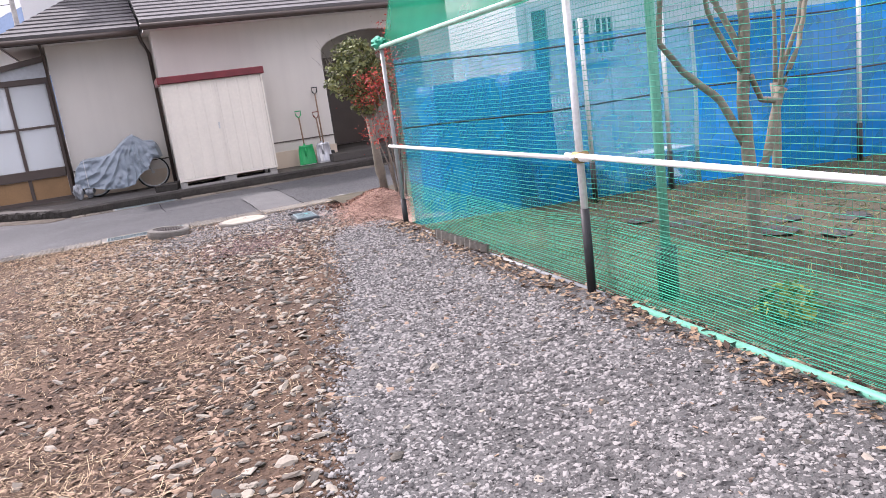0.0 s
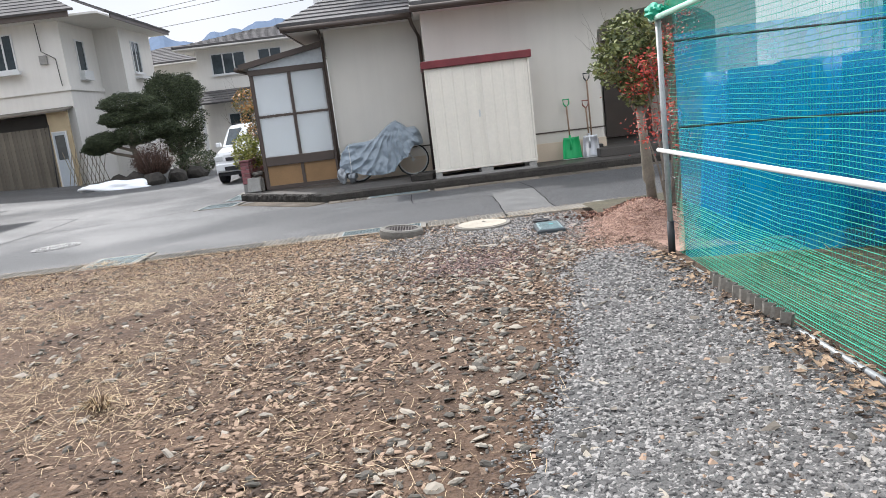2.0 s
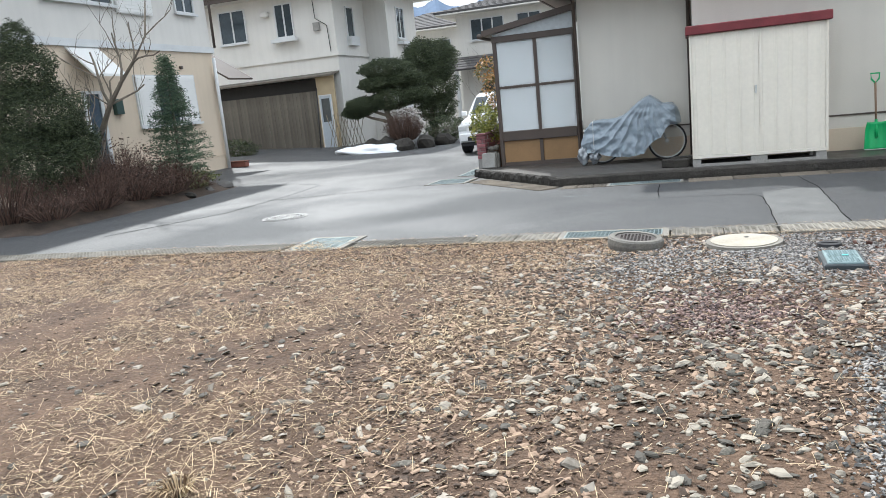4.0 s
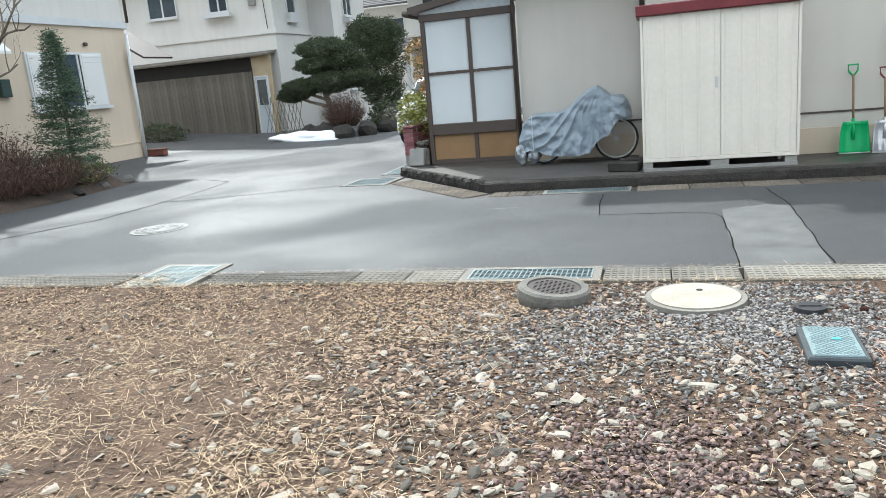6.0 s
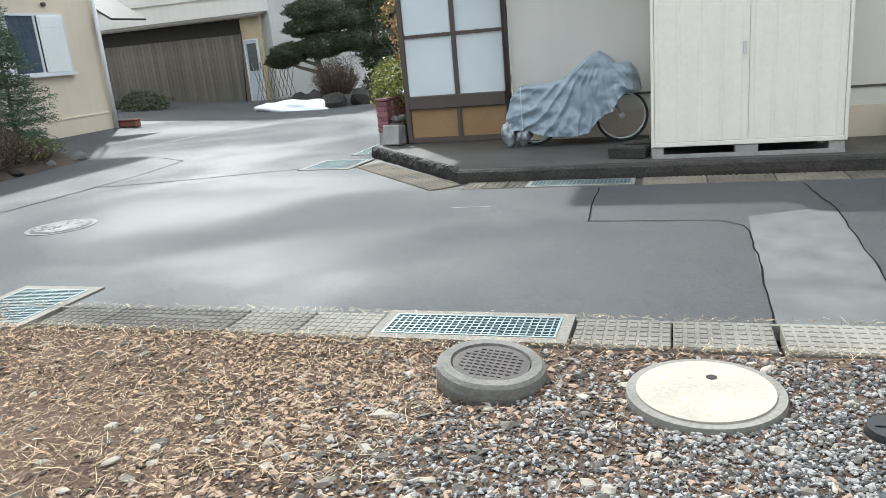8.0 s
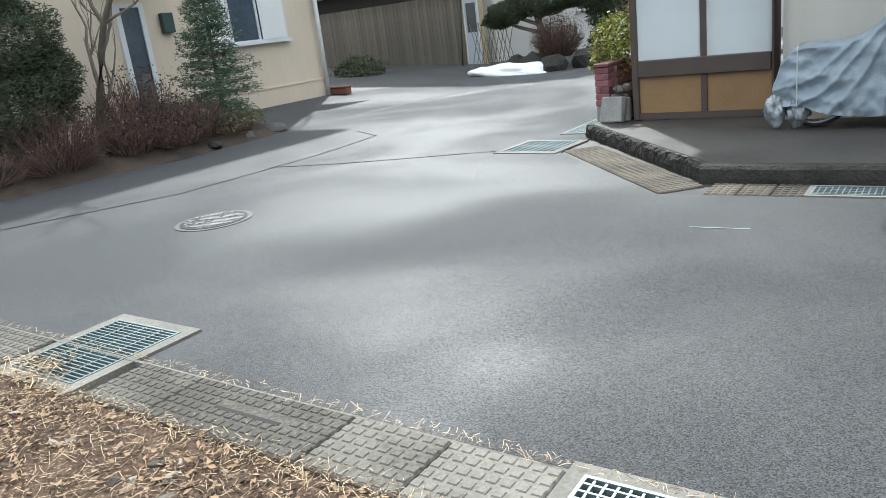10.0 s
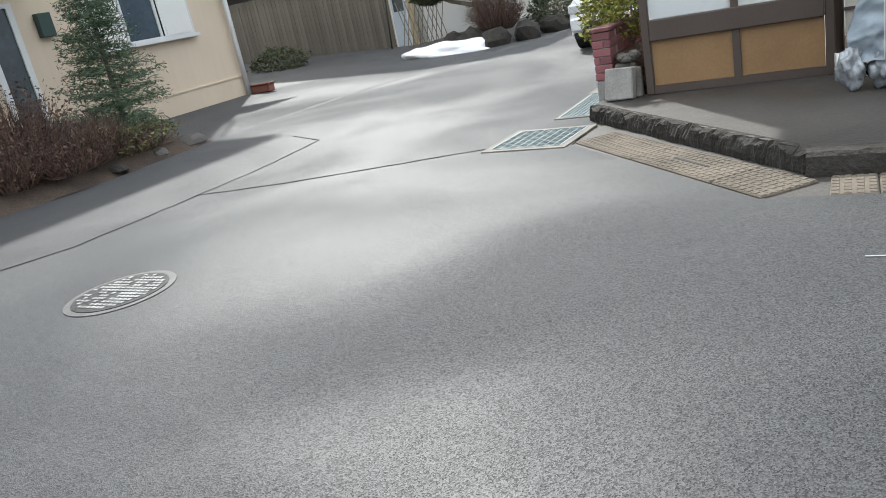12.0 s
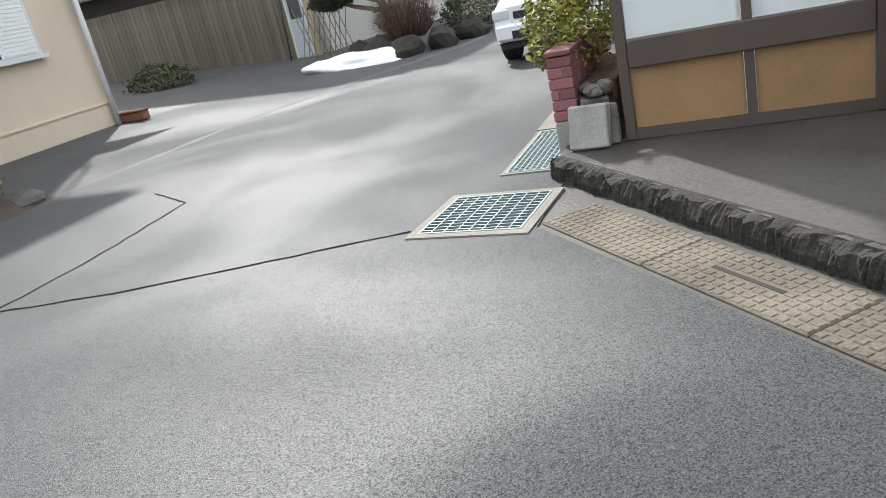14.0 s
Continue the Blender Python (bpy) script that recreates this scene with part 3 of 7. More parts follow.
tagged(bpy.data.objects["side_drain"], "concrete drain cover strip along the side street", "drain", kind="structure")


def road_manhole():
    t = thing("manhole_cover", "round cast-iron manhole cover in the road, wet and shining", "manhole cover", at=(-5.02, 12.28, GZ))
    bm = disc(bmesh.new(), 0, 0, -0.05, 0.006, 0.34, 48)
    part("ring", bm, mat("iron_ring", (0.12, 0.12, 0.12), 0.45, 0.3, 8, 60, 0.2, metal=0.4), t)
    part("lid", disc(bmesh.new(), 0, 0, -0.05, 0.01, 0.295, 48), mat("wet_cast_iron", (0.04, 0.04, 0.04), 0.4, 0.5, 10, 60, 0.3, metal=0.3), t)
    # the pattern's glare is put into an iron much paler than the lid
    bm = bmesh.new()
    for i in range(14):
        for j in range(14):
            x, y = -0.27 + 0.04 * i + 0.02 * (j % 2), -0.27 + 0.04 * j
            if math.hypot(x, y) < 0.26 and random.random() < 0.8:
                box(bm, x - 0.016, y - 0.012, 0.009, x + 0.016, y + 0.012, 0.015)
    part("pattern", bm, mat("glare_pale_iron", (0.3, 0.3, 0.295), 0.4, 0.5, 10, 60, 0.3, metal=0.3), t, "worn raised pattern, paler for the glare on it")


road_manhole()


# ---- buildings ----
def window(parent, axis, plane, a0, a1, z0, z1, cols=2, name="window", frame_m=None, sill=True, out=-1, glass=None):
    """A sash window let into a wall: axis 'x' lies along x on the plane y, axis 'y' along y on the plane x. out: which way the wall faces."""
    frame_m = frame_m or M_WINW
    w = new(name)
    w.parent = parent
    def b(nm, p0, p1, q0, q1, zz0, zz1, m, lab=""):
        lo, hi = sorted((plane + out * q0, plane + out * q1))
        d = (p0, lo, zz0, p1, hi, zz1) if axis == "x" else (lo, p0, zz0, hi, p1, zz1)
        return boxed(nm, d, m, w, label=lab)
    f = 0.05
    b("window_frame", a0 - f, a1 + f, 0.0, 0.05, z1, z1 + f, frame_m)
    b("window_frame", a0 - f, a1 + f, 0.0, 0.06, z0 - f, z0, frame_m)
    for a in (a0 - f, a1):
        b("window_frame", a, a + f, 0.0, 0.05, z0, z1, frame_m)
    for i in range(1, cols):
        a = a0 + (a1 - a0) * i / cols
        b("mullion", a - 0.03, a + 0.03, 0.0, 0.035, z0, z1, frame_m)
    for i in range(cols):
        p0, p1 = a0 + (a1 - a0) * i / cols + (0.03 if i else 0), a0 + (a1 - a0) * (i + 1) / cols - (0.03 if i < cols - 1 else 0)
        b("pane", p0, p1, -0.02, 0.012, z0, z1, glass or M_GLASS)
    if sill:
        b("window_sill", a0 - 0.1, a1 + 0.1, 0.061, 0.12, z0 - 0.1, z0 - 0.04, frame_m)
    return w


def slab_roof(name, quad, thick, material, parent, courses=0, label=""):
    """A sloping roof plane between four corners (eave left, eave right, ridge right, ridge left), laid in stepped courses."""
    a, b, c, d = [Vector(q) for q in quad]
    up = (b - a).cross(d - a).normalized()
    n = max(1, courses)
    row = [(0.0, 0.0)]
    for i in range(n):
        row += [(i / n, thick + (0.024 if courses else 0)), ((i + 1) / n, thick)]
    row.append((1.0, 0.0))
    vs = [v for k, h in row for v in (a + (d - a) * k + up * h, b + (c - b) * k + up * h)]
    m = len(row)
    fs = [(2 * i, 2 * i + 1, 2 * i + 3, 2 * i + 2) for i in range(m - 1)] + [(1, 0, 2 * m - 2, 2 * m - 1)]
    fs += [tuple(2 * i for i in range(m)), tuple(2 * i + 1 for i in range(m - 1, -1, -1))]
    return raw(name, vs, fs, material, parent, label)


def main_house():
    h = thing("house", "single-storey stucco house with slate roof and deep eaves", "house")
    z0, zt = 0.02, 3.02
    for dims in (
        (-1.08, 16.2, z0, 0.8, 16.4, zt),
        (0.8, 15.3, z0, 1.0, 16.4, zt),
        (1.0, 15.3, z0, 4.0, 15.5, zt),
        (-1.08, 16.4, z0, -0.88, 23, zt),
        (3.8, 15.5, z0, 4.0, 17.6, zt),
        (3.8, 17.6, z0, 7.2, 17.8, zt),
        (6.2, 15.3, z0, 16, 15.5, zt),
        (6.2, 15.5, z0, 6.4, 17.6, zt),
        (-1.08, 23, z0, 16, 23.2, zt),
    ):
        boxed("wall", dims, M_STUC, h)
    # arched lintel over the entrance
    vs, fs = [], []
    n = 14
    for y in (15.3, 15.5):
        for i in range(n + 1):
            x = 4.0 + 2.2 * i / n
            vs += [(x, y, 2.35 + 0.33 * math.sin(math.pi * i / n) ** 0.6), (x, y, zt)]
    o = 2 * (n + 1)
    for i in range(n):
        a = 2 * i
        fs += [(a, a + 2, a + 3, a + 1), (o + a, o + a + 1, o + a + 3, o + a + 2), (a, o + a, o + a + 2, a + 2)]
    raw("arch", vs, fs, M_STUC, h)
    boxed("front_door", (4.6, 17.5, 0.25, 5.6, 17.6, 2.3), M_BROWN, h, label="dark brown entrance door deep in the porch")
    boxed("foundation", (-1.10, 16.18, z0, 0.78, 16.2, 0.42), M_STUC_Y, h)
    boxed("foundation", (0.8, 15.27, z0, 4.02, 15.3, 0.42), M_STUC_Y, h, label="tan base course")
    boxed("belt_line", (0.8, 15.285, 0.60, 4.02, 15.3, 0.625), M_BROWN, h, label="thin brown drip line")
    boxed("belt_line", (-1.10, 16.185, 0.60, 0.78, 16.2, 0.625), M_BROWN, h)
    # roof: eaves, soffit and slopes
    boxed("soffit", (-1.75, 15.68, 3.02, 0.68, 23.6, 3.06), M_STUC_W, h)
    boxed("soffit", (0.68, 14.8, 3.02, 16.5, 23.6, 3.06), M_STUC_W, h)
    boxed("fascia", (-1.78, 15.65, 3.0, 0.65, 15.68, 3.14), M_BROWN, h)
    boxed("fascia", (0.65, 14.77, 3.0, 16.5, 14.8, 3.14), M_BROWN, h)
    boxed("fascia", (-1.78, 15.68, 3.0, -1.75, 23.6, 3.14), M_BROWN, h)
    slab_roof("roof", [(0.63, 14.72, 3.1), (16.5, 14.72, 3.1), (14, 19.4, 4.75), (0.63, 19.4, 4.75)], 0.05, M_ROOF, h, 16)
    slab_roof("roof", [(-1.85, 15.6, 3.1), (0.63, 15.6, 3.1), (0.63, 19.4, 4.45), (-0.2, 19.4, 4.45)], 0.05, M_ROOF, h, 13)
    slab_roof("roof", [(-1.85, 23.6, 3.1), (-1.85, 15.6, 3.1), (-0.2, 19.4, 4.45), (-0.2, 20.5, 4.45)], 0.05, M_ROOF, h, 13)
    for x0, x1, y in ((-1.8, 0.62, 15.6), (0.62, 16.4, 14.72)):
        tube("gutter", [(x0, y, 3.06), (x1, y, 3.06)], 0.055, M_BROWN, h, 8)
    tube("downpipe", [(0.6, 15.6, 3.05), (0.64, 15.75, 2.9), (0.75, 16.12, 2.7), (0.75, 16.14, 0.1)], 0.035, M_BROWN, h, 8)
    tube("downpipe", [(-1.12, 15.68, 3.02), (-1.12, 16.1, 2.85), (-1.115, 16.12, 0.3)], 0.032, M_BROWN, h, 8, "brown downpipe with a pale grey foot")
    tube("pipe_foot", [(-1.115, 16.12, 0.3), (-1.115, 16.12, 0.085)], 0.04, M_STEEL, h, 8)
    # upper storey set back
    boxed("upper_wall", (-1.5, 19.0, 3.3, 5.2, 23.0, 5.9), M_SIDING, h)
    slab_roof("upper_roof", [(-2.1, 18.4, 5.9), (5.8, 18.4, 5.9), (5.0, 21, 7.0), (-1.2, 21, 7.0)], 0.06, M_ROOF, h, 10)
    # step of the entrance
    boxed("entrance_step", (3.75, 14.7, 0.085, 6.4, 17.6, 0.24), M_CONC_DK, h, 0.01)


main_house()


def porch():
    p = thing("glazed_porch", "brown aluminium lean-to porch with frosted panes and ochre panels", "porch")
    x0, x1, y0, y1 = -2.675, -1.15, 16.4, 18.4
    for x in (x0, x1 - 0.07):
        boxed("post", (x, y0, 0.09, x + 0.07, y0 + 0.08, 2.42), M_BROWN, p, 0.006)
    boxed("post", (x0, y1, 0.05, x0 + 0.07, y1 + 0.07, 2.42), M_BROWN, p)
    boxed("base_rail", (x0 + 0.07, y0 + 0.01, 0.09, x1 - 0.07, y0 + 0.06, 0.16), M_BROWN, p)
    boxed("sill_rail", (x0 + 0.072, y0 - 0.02, 0.56, x1 - 0.072, y0 + 0.07, 0.74), M_BROWN, p, 0.008)
    boxed("lintel", (x0 - 0.01, y0 - 0.012, 2.36, x1 + 0.01, y0 + 0.09, 2.47), M_BROWN, p, 0.006)
    mid = (x0 + x1) / 2 + 0.02
    boxed("mullion", (mid - 0.03, y0 + 0.005, 0.16, mid + 0.03, y0 + 0.062, 0.56), M_BROWN, p)
    boxed("mullion", (mid - 0.03, y0 + 0.003, 0.74, mid + 0.03, y0 + 0.064, 2.36), M_BROWN, p)
    boxed("transom", (x0 + 0.072, y0 + 0.012, 1.52, x1 - 0.072, y0 + 0.052, 1.57), M_BROWN, p)
    for a, b in ((x0 + 0.075, mid - 0.032), (mid + 0.032, x1 - 0.075)):
        boxed("lower_panel", (a, y0 + 0.03, 0.162, b, y0 + 0.05, 0.556), M_TAN, p, label="ochre board panel")
        for z0, z1 in ((0.742, 1.518), (1.572, 2.358)):
            vs, fs = [], []
            n = 70
            for i in range(n + 1):
                x = a + (b - a) * i / n
                y = y0 + 0.034 + 0.03 + 0.03 * math.sin(i * 0.55 + 4 * noise.noise((x * 3, 0, 0))) + 0.008 * noise.noise((x * 9, z0, 0))
                vs += [(x, y, z0), (x, y, z1)]
            fs = [(2 * i, 2 * i + 2, 2 * i + 3, 2 * i + 1) for i in range(n)]
            raw("curtain", vs, fs, M_CURT, p, "pale curtain behind the pane", smooth=True)
            g = boxed("pane", (a, y0 + 0.022, z0, b, y0 + 0.026, z1), M_PANE, p, label="slightly frosted glass pane")
            g.visible_shadow = False
    # side facing the street
    boxed("side_panel", (x0 + 0.02, y0 + 0.082, 0.09, x0 + 0.05, y1, 0.66), M_TAN, p)
    boxed("side_rail", (x0, y0 + 0.082, 0.66, x0 + 0.065, y1, 0.74), M_BROWN, p)
    boxed("side_rail", (x0, y0 + 0.082, 2.36, x0 + 0.065, y1, 2.45), M_BROWN, p)
    for k in range(1, 3):
        y = y0 + (y1 - y0) * k / 3
        boxed("side_mullion", (x0 + 0.01, y - 0.025, 0.74, x0 + 0.055, y + 0.025, 2.36), M_BROWN, p)
    boxed("side_curtain", (x0 + 0.03, y0 + 0.084, 0.745, x0 + 0.045, y1, 2.355), M_CURT, p)
    # gable infill and lean-to roof
    vs = [(x0, y0 + 0.02, 2.47), (x1, y0 + 0.02, 2.47), (x1, y0 + 0.02, 2.78), (x0, y0 + 0.02, 2.5), (x0, y0 + 0.05, 2.47), (x1, y0 + 0.05, 2.47), (x1, y0 + 0.05, 2.78), (x0, y0 + 0.05, 2.5)]
    raw("gable_panel", vs, [(0, 1, 2, 3), (7, 6, 5, 4), (0, 3, 7, 4), (1, 5, 6, 2)], M_CURT, p)
    vs = [(x0 - 0.16, y0 - 0.1, 2.49), (x1 + 0.05, y0 - 0.1, 2.77), (x1 + 0.05, y0 - 0.1, 2.87), (x0 - 0.16, y0 - 0.1, 2.59)]
    vs += [(x, y1 + 0.1, z) for x, y, z in vs]
    raw("roof", vs, [(0, 1, 2, 3), (7, 6, 5, 4), (3, 2, 6, 7), (0, 4, 5, 1), (0, 3, 7, 4), (1, 5, 6, 2)], M_BROWN, p)
    tube("gutter", [(x0 - 0.2, y0 - 0.12, 2.5), (x0 - 0.2, y1 + 0.1, 2.5)], 0.05, M_BROWN, p)


M_PANE = glassy("pane_glass", (0.95, 0.97, 0.97), 0.06, 0.28)
porch()


def shed():
    s = thing("storage_shed", "cream steel storage shed with a maroon roof edge on blocks", "storage shed")
    x0, x1, y0, y1, z0, z1 = 0.735, 2.55, 14.33, 15.2, 0.2, 1.98
    boxed("body", (x0 + 0.03, y0 + 0.03, z0 + 0.04, x1 - 0.03, y1, z1), M_SHED, s)
    # two ribbed doors that slide past each other
    mid = 1.66
    for a, b, yy in ((x0 + 0.035, mid, y0 + 0.005), (mid - 0.0, x1 - 0.035, y0 + 0.012)):
        prof = [(a + 0.002, yy + 0.016), (a + 0.002, yy)]
        for i in range(4):
            xa = a + 0.04 + (b - a - 0.08) * i / 4
            xb = xa + (b - a - 0.08) / 4 - 0.02
            prof += [(xa, yy), (xa + 0.012, yy - 0.006), (xb - 0.012, yy - 0.006), (xb, yy)]
        prof += [(b - 0.002, yy), (b - 0.002, yy + 0.016)]
        d = prism("door", prof, z0 + 0.05, z1 - 0.01, M_SHED, s)
    bm = box(bmesh.new(), mid - 0.06, y0 - 0.012, 1.08, mid - 0.03, y0 + 0.0, 1.2, 0.004)
    part("handle", bm, M_STEEL, d, "small grey recessed handle")
    boxed("corner_post", (x0, y0, z0, x0 + 0.033, y0 + 0.05, z1), M_SHED, s, 0.004)
    boxed("corner_post", (x1 - 0.033, y0, z0, x1, y0 + 0.05, z1), M_SHED, s, 0.004)
    boxed("bottom_rail", (x0 + 0.033, y0 - 0.004, z0, x1 - 0.033, y0 + 0.03, z0 + 0.045), M_SHED, s, 0.004)
    bm = box(bmesh.new(), x0 - 0.045, y0 - 0.06, z1 + 0.002, x1 + 0.045, y1 + 0.05, z1 + 0.13, 0.01)
    part("roof", bm, M_MAROON, s, "maroon steel roof edge")
    for a, b in ((x0, x0 + 0.12), (mid - 0.12, mid + 0.1), (x1 - 0.16, x1 - 0.02)):
        boxed("foundation_block", (a, y0 + 0.01, 0.06, b, y0 + 0.25, z0 - 0.001), M_BLOCK, s, 0.008)
        boxed("foundation_block", (a, y1 - 0.25, 0.06, b, y1, z0 - 0.001), M_BLOCK, s, 0.008)
    boxed("plinth", (x0 + 0.02, y0 - 0.02, 0.06, x1 - 0.02, y0 + 0.008, 0.125), M_BLOCK, s)


shed()


def left_house():
    h = thing("house", "two-storey house, white above and beige below, by the road", "house")
    X, y0, y1 = -12.4, 11.5, 21.92
    boxed("lower_wall", (-20, y0, 0.5, X, y1, 3.45), M_STUC_Y, h, label="beige stucco lower wall")
    boxed("foundation", (-20.02, y0, -0.1, X + 0.03, y1 + 0.03, 0.5), M_STUC_Y, h)
    boxed("upper_wall", (-20, y0, 3.62, X, y1, 6.0), M_STUC_W, h, label="white stucco upper wall")
    boxed("belt_course", (-20, y0, 3.45, X + 0.06, y1 + 0.06, 3.62), M_WINW, h)
    window(h, "y", X, 20.55, 21.3, 4.53, 5.5, 2, out=1)
    window(h, "y", X, 16.0, 18.1, 4.5, 5.55, 3, out=1)
    boxed("shutter_box", (X, 18.22, 4.3, X + 0.1, 19.5, 5.6), M_SIDING, h, 0.02, label="white shutter case beside the window")
    for i in range(16):
        z = 4.35 + i * 0.08
        boxed("louvre", (X + 0.1, 18.27, z, X + 0.112, 19.45, z + 0.055), M_SIDING, h)
    window(h, "y", X, 18.45, 20.78, 1.58, 2.78, 3, out=1)
    for ya, yb in ((18.45, 19.15), (20.05, 20.76)):
        p = boxed("shutter", (X + 0.051, ya, 1.57, X + 0.075, yb, 2.79), M_SIDING, h, 0.004, label="white slatted shutter")
        for i in range(19):
            z = 1.6 + i * 0.062
            boxed("louvre", (X + 0.075, ya + 0.04, z, X + 0.087, yb - 0.04, z + 0.044), M_SIDING, p)
    boxed("vent_cap", (X, 20.3, 2.98, X + 0.09, 20.4, 3.07), M_BROWN, h, 0.02, label="small dark vent hood")
    boxed("drip_line", (X, 17.6, 0.5, X + 0.045, y1 + 0.04, 0.53), M_STUC_Y, h)
    # front door with canopy, and a post box by it
    d = new("door")
    d.parent = h
    for dims, m in (((X, 16.62, 0.6, X + 0.06, 16.72, 2.45), M_WINW), ((X, 17.12, 0.6, X + 0.06, 17.22, 2.45), M_WINW), ((X, 16.72, 2.38, X + 0.06, 17.12, 2.45), M_WINW)):
        boxed("door_frame", dims, m, d)
    boxed("door_leaf", (X, 16.72, 0.6, X + 0.03, 17.12, 2.38), M_GLASS, d)
    boxed("doorstep", (X, 16.4, -0.05, X + 0.7, 17.5, 0.58), M_CONC, h)
    raw("canopy", [(X, 16.4, 3.45), (X, 17.4, 3.45), (X + 0.7, 17.4, 2.78), (X + 0.7, 16.4, 2.78), (X, 16.4, 3.4), (X, 17.4, 3.4), (X + 0.7, 17.4, 2.72), (X + 0.7, 16.4, 2.72)],
        [(0, 3, 2, 1), (4, 5, 6, 7), (3, 7, 6, 2), (0, 4, 7, 3), (1, 2, 6, 5)], M_SIDING, h, "white sloping door canopy")
    boxed("wall_box", (X, 17.55, 1.88, X + 0.12, 17.8, 2.25), mat("dark_green_box", (0.02, 0.05, 0.04), 0.4, 0.2, 6, 40, 0.05), h, 0.01, label="small dark meter box")
    tube("downpipe", [(X + 0.12, y1 - 0.12, 3.3), (X + 0.1, y1 - 0.12, -0.05)], 0.05, M_WINW, h, 8)
    tube("downpipe", [(X + 0.35, y1 + 0.4, 5.95), (X + 0.1, y1 + 0.1, 5.6), (X + 0.08, y1 + 0.08, 3.6)], 0.04, M_BROWN, h, 8)
    slab_roof("side_roof", [(X + 0.42, y1 + 0.03, 2.66), (X + 0.42, y1 + 1.3, 2.66), (X - 0.9, y1 + 1.3, 3.5), (X - 0.9, y1 + 0.03, 3.5)], 0.05, M_BROWN, h, 0, "small dark lean-to roof")
    boxed("soffit", (-20.7, y0 - 0.7, 6.0, X + 0.7, y1 + 0.7, 6.06), M_STUC_W, h)
    boxed("fascia", (-20.7, y1 + 0.7, 5.98, X + 0.73, y1 + 0.73, 6.2), M_ROOF_G, h)
    boxed("fascia", (X + 0.7, y0 - 0.7, 5.98, X + 0.73, y1 + 0.7, 6.2), M_ROOF_G, h)
    E, W, S, N = X + 0.8, -20.8, y0 - 0.8, y1 + 0.8
    slab_roof("roof", [(E, S, 6.16), (E, N, 6.16), (-16.3, N - 4.4, 8.0), (-16.3, S + 4.4, 8.0)], 0.06, M_ROOF_G, h, 14)
    slab_roof("roof", [(E, N, 6.16), (W, N, 6.16), (-16.5, N - 4.3, 8.0), (-16.3, N - 4.4, 8.0)], 0.06, M_ROOF_G, h, 14)


left_house()


def garage_house():
    h = thing("house", "large pale stucco two-storey house with hipped grey roof", "house")
    xE, yS, yN = -11.9, 29.4, 35.2
    boxed("wall", (-22, yS, -0.1, xE, yN, 6.0), M_STUC_W, h)
    boxed("wall", (-22, 32.3, -0.1, xE + 1.0, yN + 0.6, 6.0), M_STUC_W, h)
    boxed("belt_course", (-22, yS - 0.07, 3.55, xE + 0.07, yS, 3.72), M_STUC_W, h)
    boxed("belt_course", (xE, yS, 3.55, xE + 0.07, 32.29, 3.72), M_STUC_W, h)
    window(h, "x", yS, -16.87, -15.75, 4.52, 5.7, 2)
    window(h, "x", yS, -14.34, -13.66, 4.5, 5.68, 2)
    boxed("balconette", (-14.55, yS - 0.3, 4.28, -13.45, yS - 0.12, 4.4), M_WINW, h)
    window(h, "y", xE, 30.5, 31.1, 4.2, 5.4, 1, out=1, glass=M_GLASS)
    boxed("rail_box", (xE, 30.4, 3.95, xE + 0.2, 31.2, 4.3), M_WINW, h)
    window(h, "y", xE + 1.0, 33.4, 34.2, 4.3, 5.5, 2, out=1)
    window(h, "y", xE + 1.0, 33.4, 34.2, 1.4, 2.6, 2, out=1)
    boxed("flower_box", (xE + 1.0, 33.3, 4.0, xE + 1.3, 34.3, 4.12), M_WINW, h)
    boxed("vent_hood", (-14.95, yS - 0.2, 5.3, -14.6, yS, 5.5), M_STUC_W, h, 0.03)
    tube("cable", [(-12.7, yS - 0.04, 6.0), (-12.65, yS - 0.06, 5.0), (-12.2, yS - 0.05, 4.7), (-12.15, yS - 0.05, 3.7)], 0.015, M_BLACK, h, 5)
    boxed("meter", (-12.75, yS - 0.12, 4.55, -12.5, yS, 4.85), M_BLOCK, h)
    boxed("soffit", (-22.7, yS - 0.7, 6.0, xE + 1.7, yN + 1.2, 6.07), M_STUC_W, h)
    boxed("fascia", (-22.7, yS - 0.74, 5.98, xE + 0.75, yS - 0.7, 6.2), M_BROWN, h)
    boxed("fascia", (xE + 1.7, yS + 0.5, 5.98, xE + 1.74, yN + 1.2, 6.2), M_BROWN, h)
    slab_roof("roof", [(-22.8, yS - 0.8, 6.16), (xE + 1.0, yS - 0.8, 6.16), (-14.6, 32.8, 8.2), (-19, 32.8, 8.2)], 0.06, M_ROOF_G, h, 12)
    slab_roof("roof", [(xE + 1.75, yS - 0.1, 6.1), (xE + 1.75, yN + 1.3, 6.1), (-14.6, 33.4, 8.2), (-14.6, 32.8, 8.2)], 0.06, M_ROOF_G, h, 12)
    boxed("ridge_cap", (-19, 32.7, 8.15, -14.5, 33.1, 8.45), M_ROOF_G, h, 0.05)
    # lean-to car shelter with corrugated boards in front
    g = thing("car_shelter", "low shelter closed with weathered corrugated boards", "shelter")
    yG = 28.9
    bd = None
    for i in range(52):
        x = -20.55 + i * 0.15
        if bd is None:
            bm = box(bmesh.new(), 0, yG, -0.1, 0.149, yG + 0.03, 2.3, 0.01)
            bd = part("board", bm, M_FENCE, g)
            ob = bd
        else:
            ob = new("board", bd.data)
            ob.parent = g
        ob.matrix_basis = pose(x, random.uniform(-0.01, 0.01), 0)
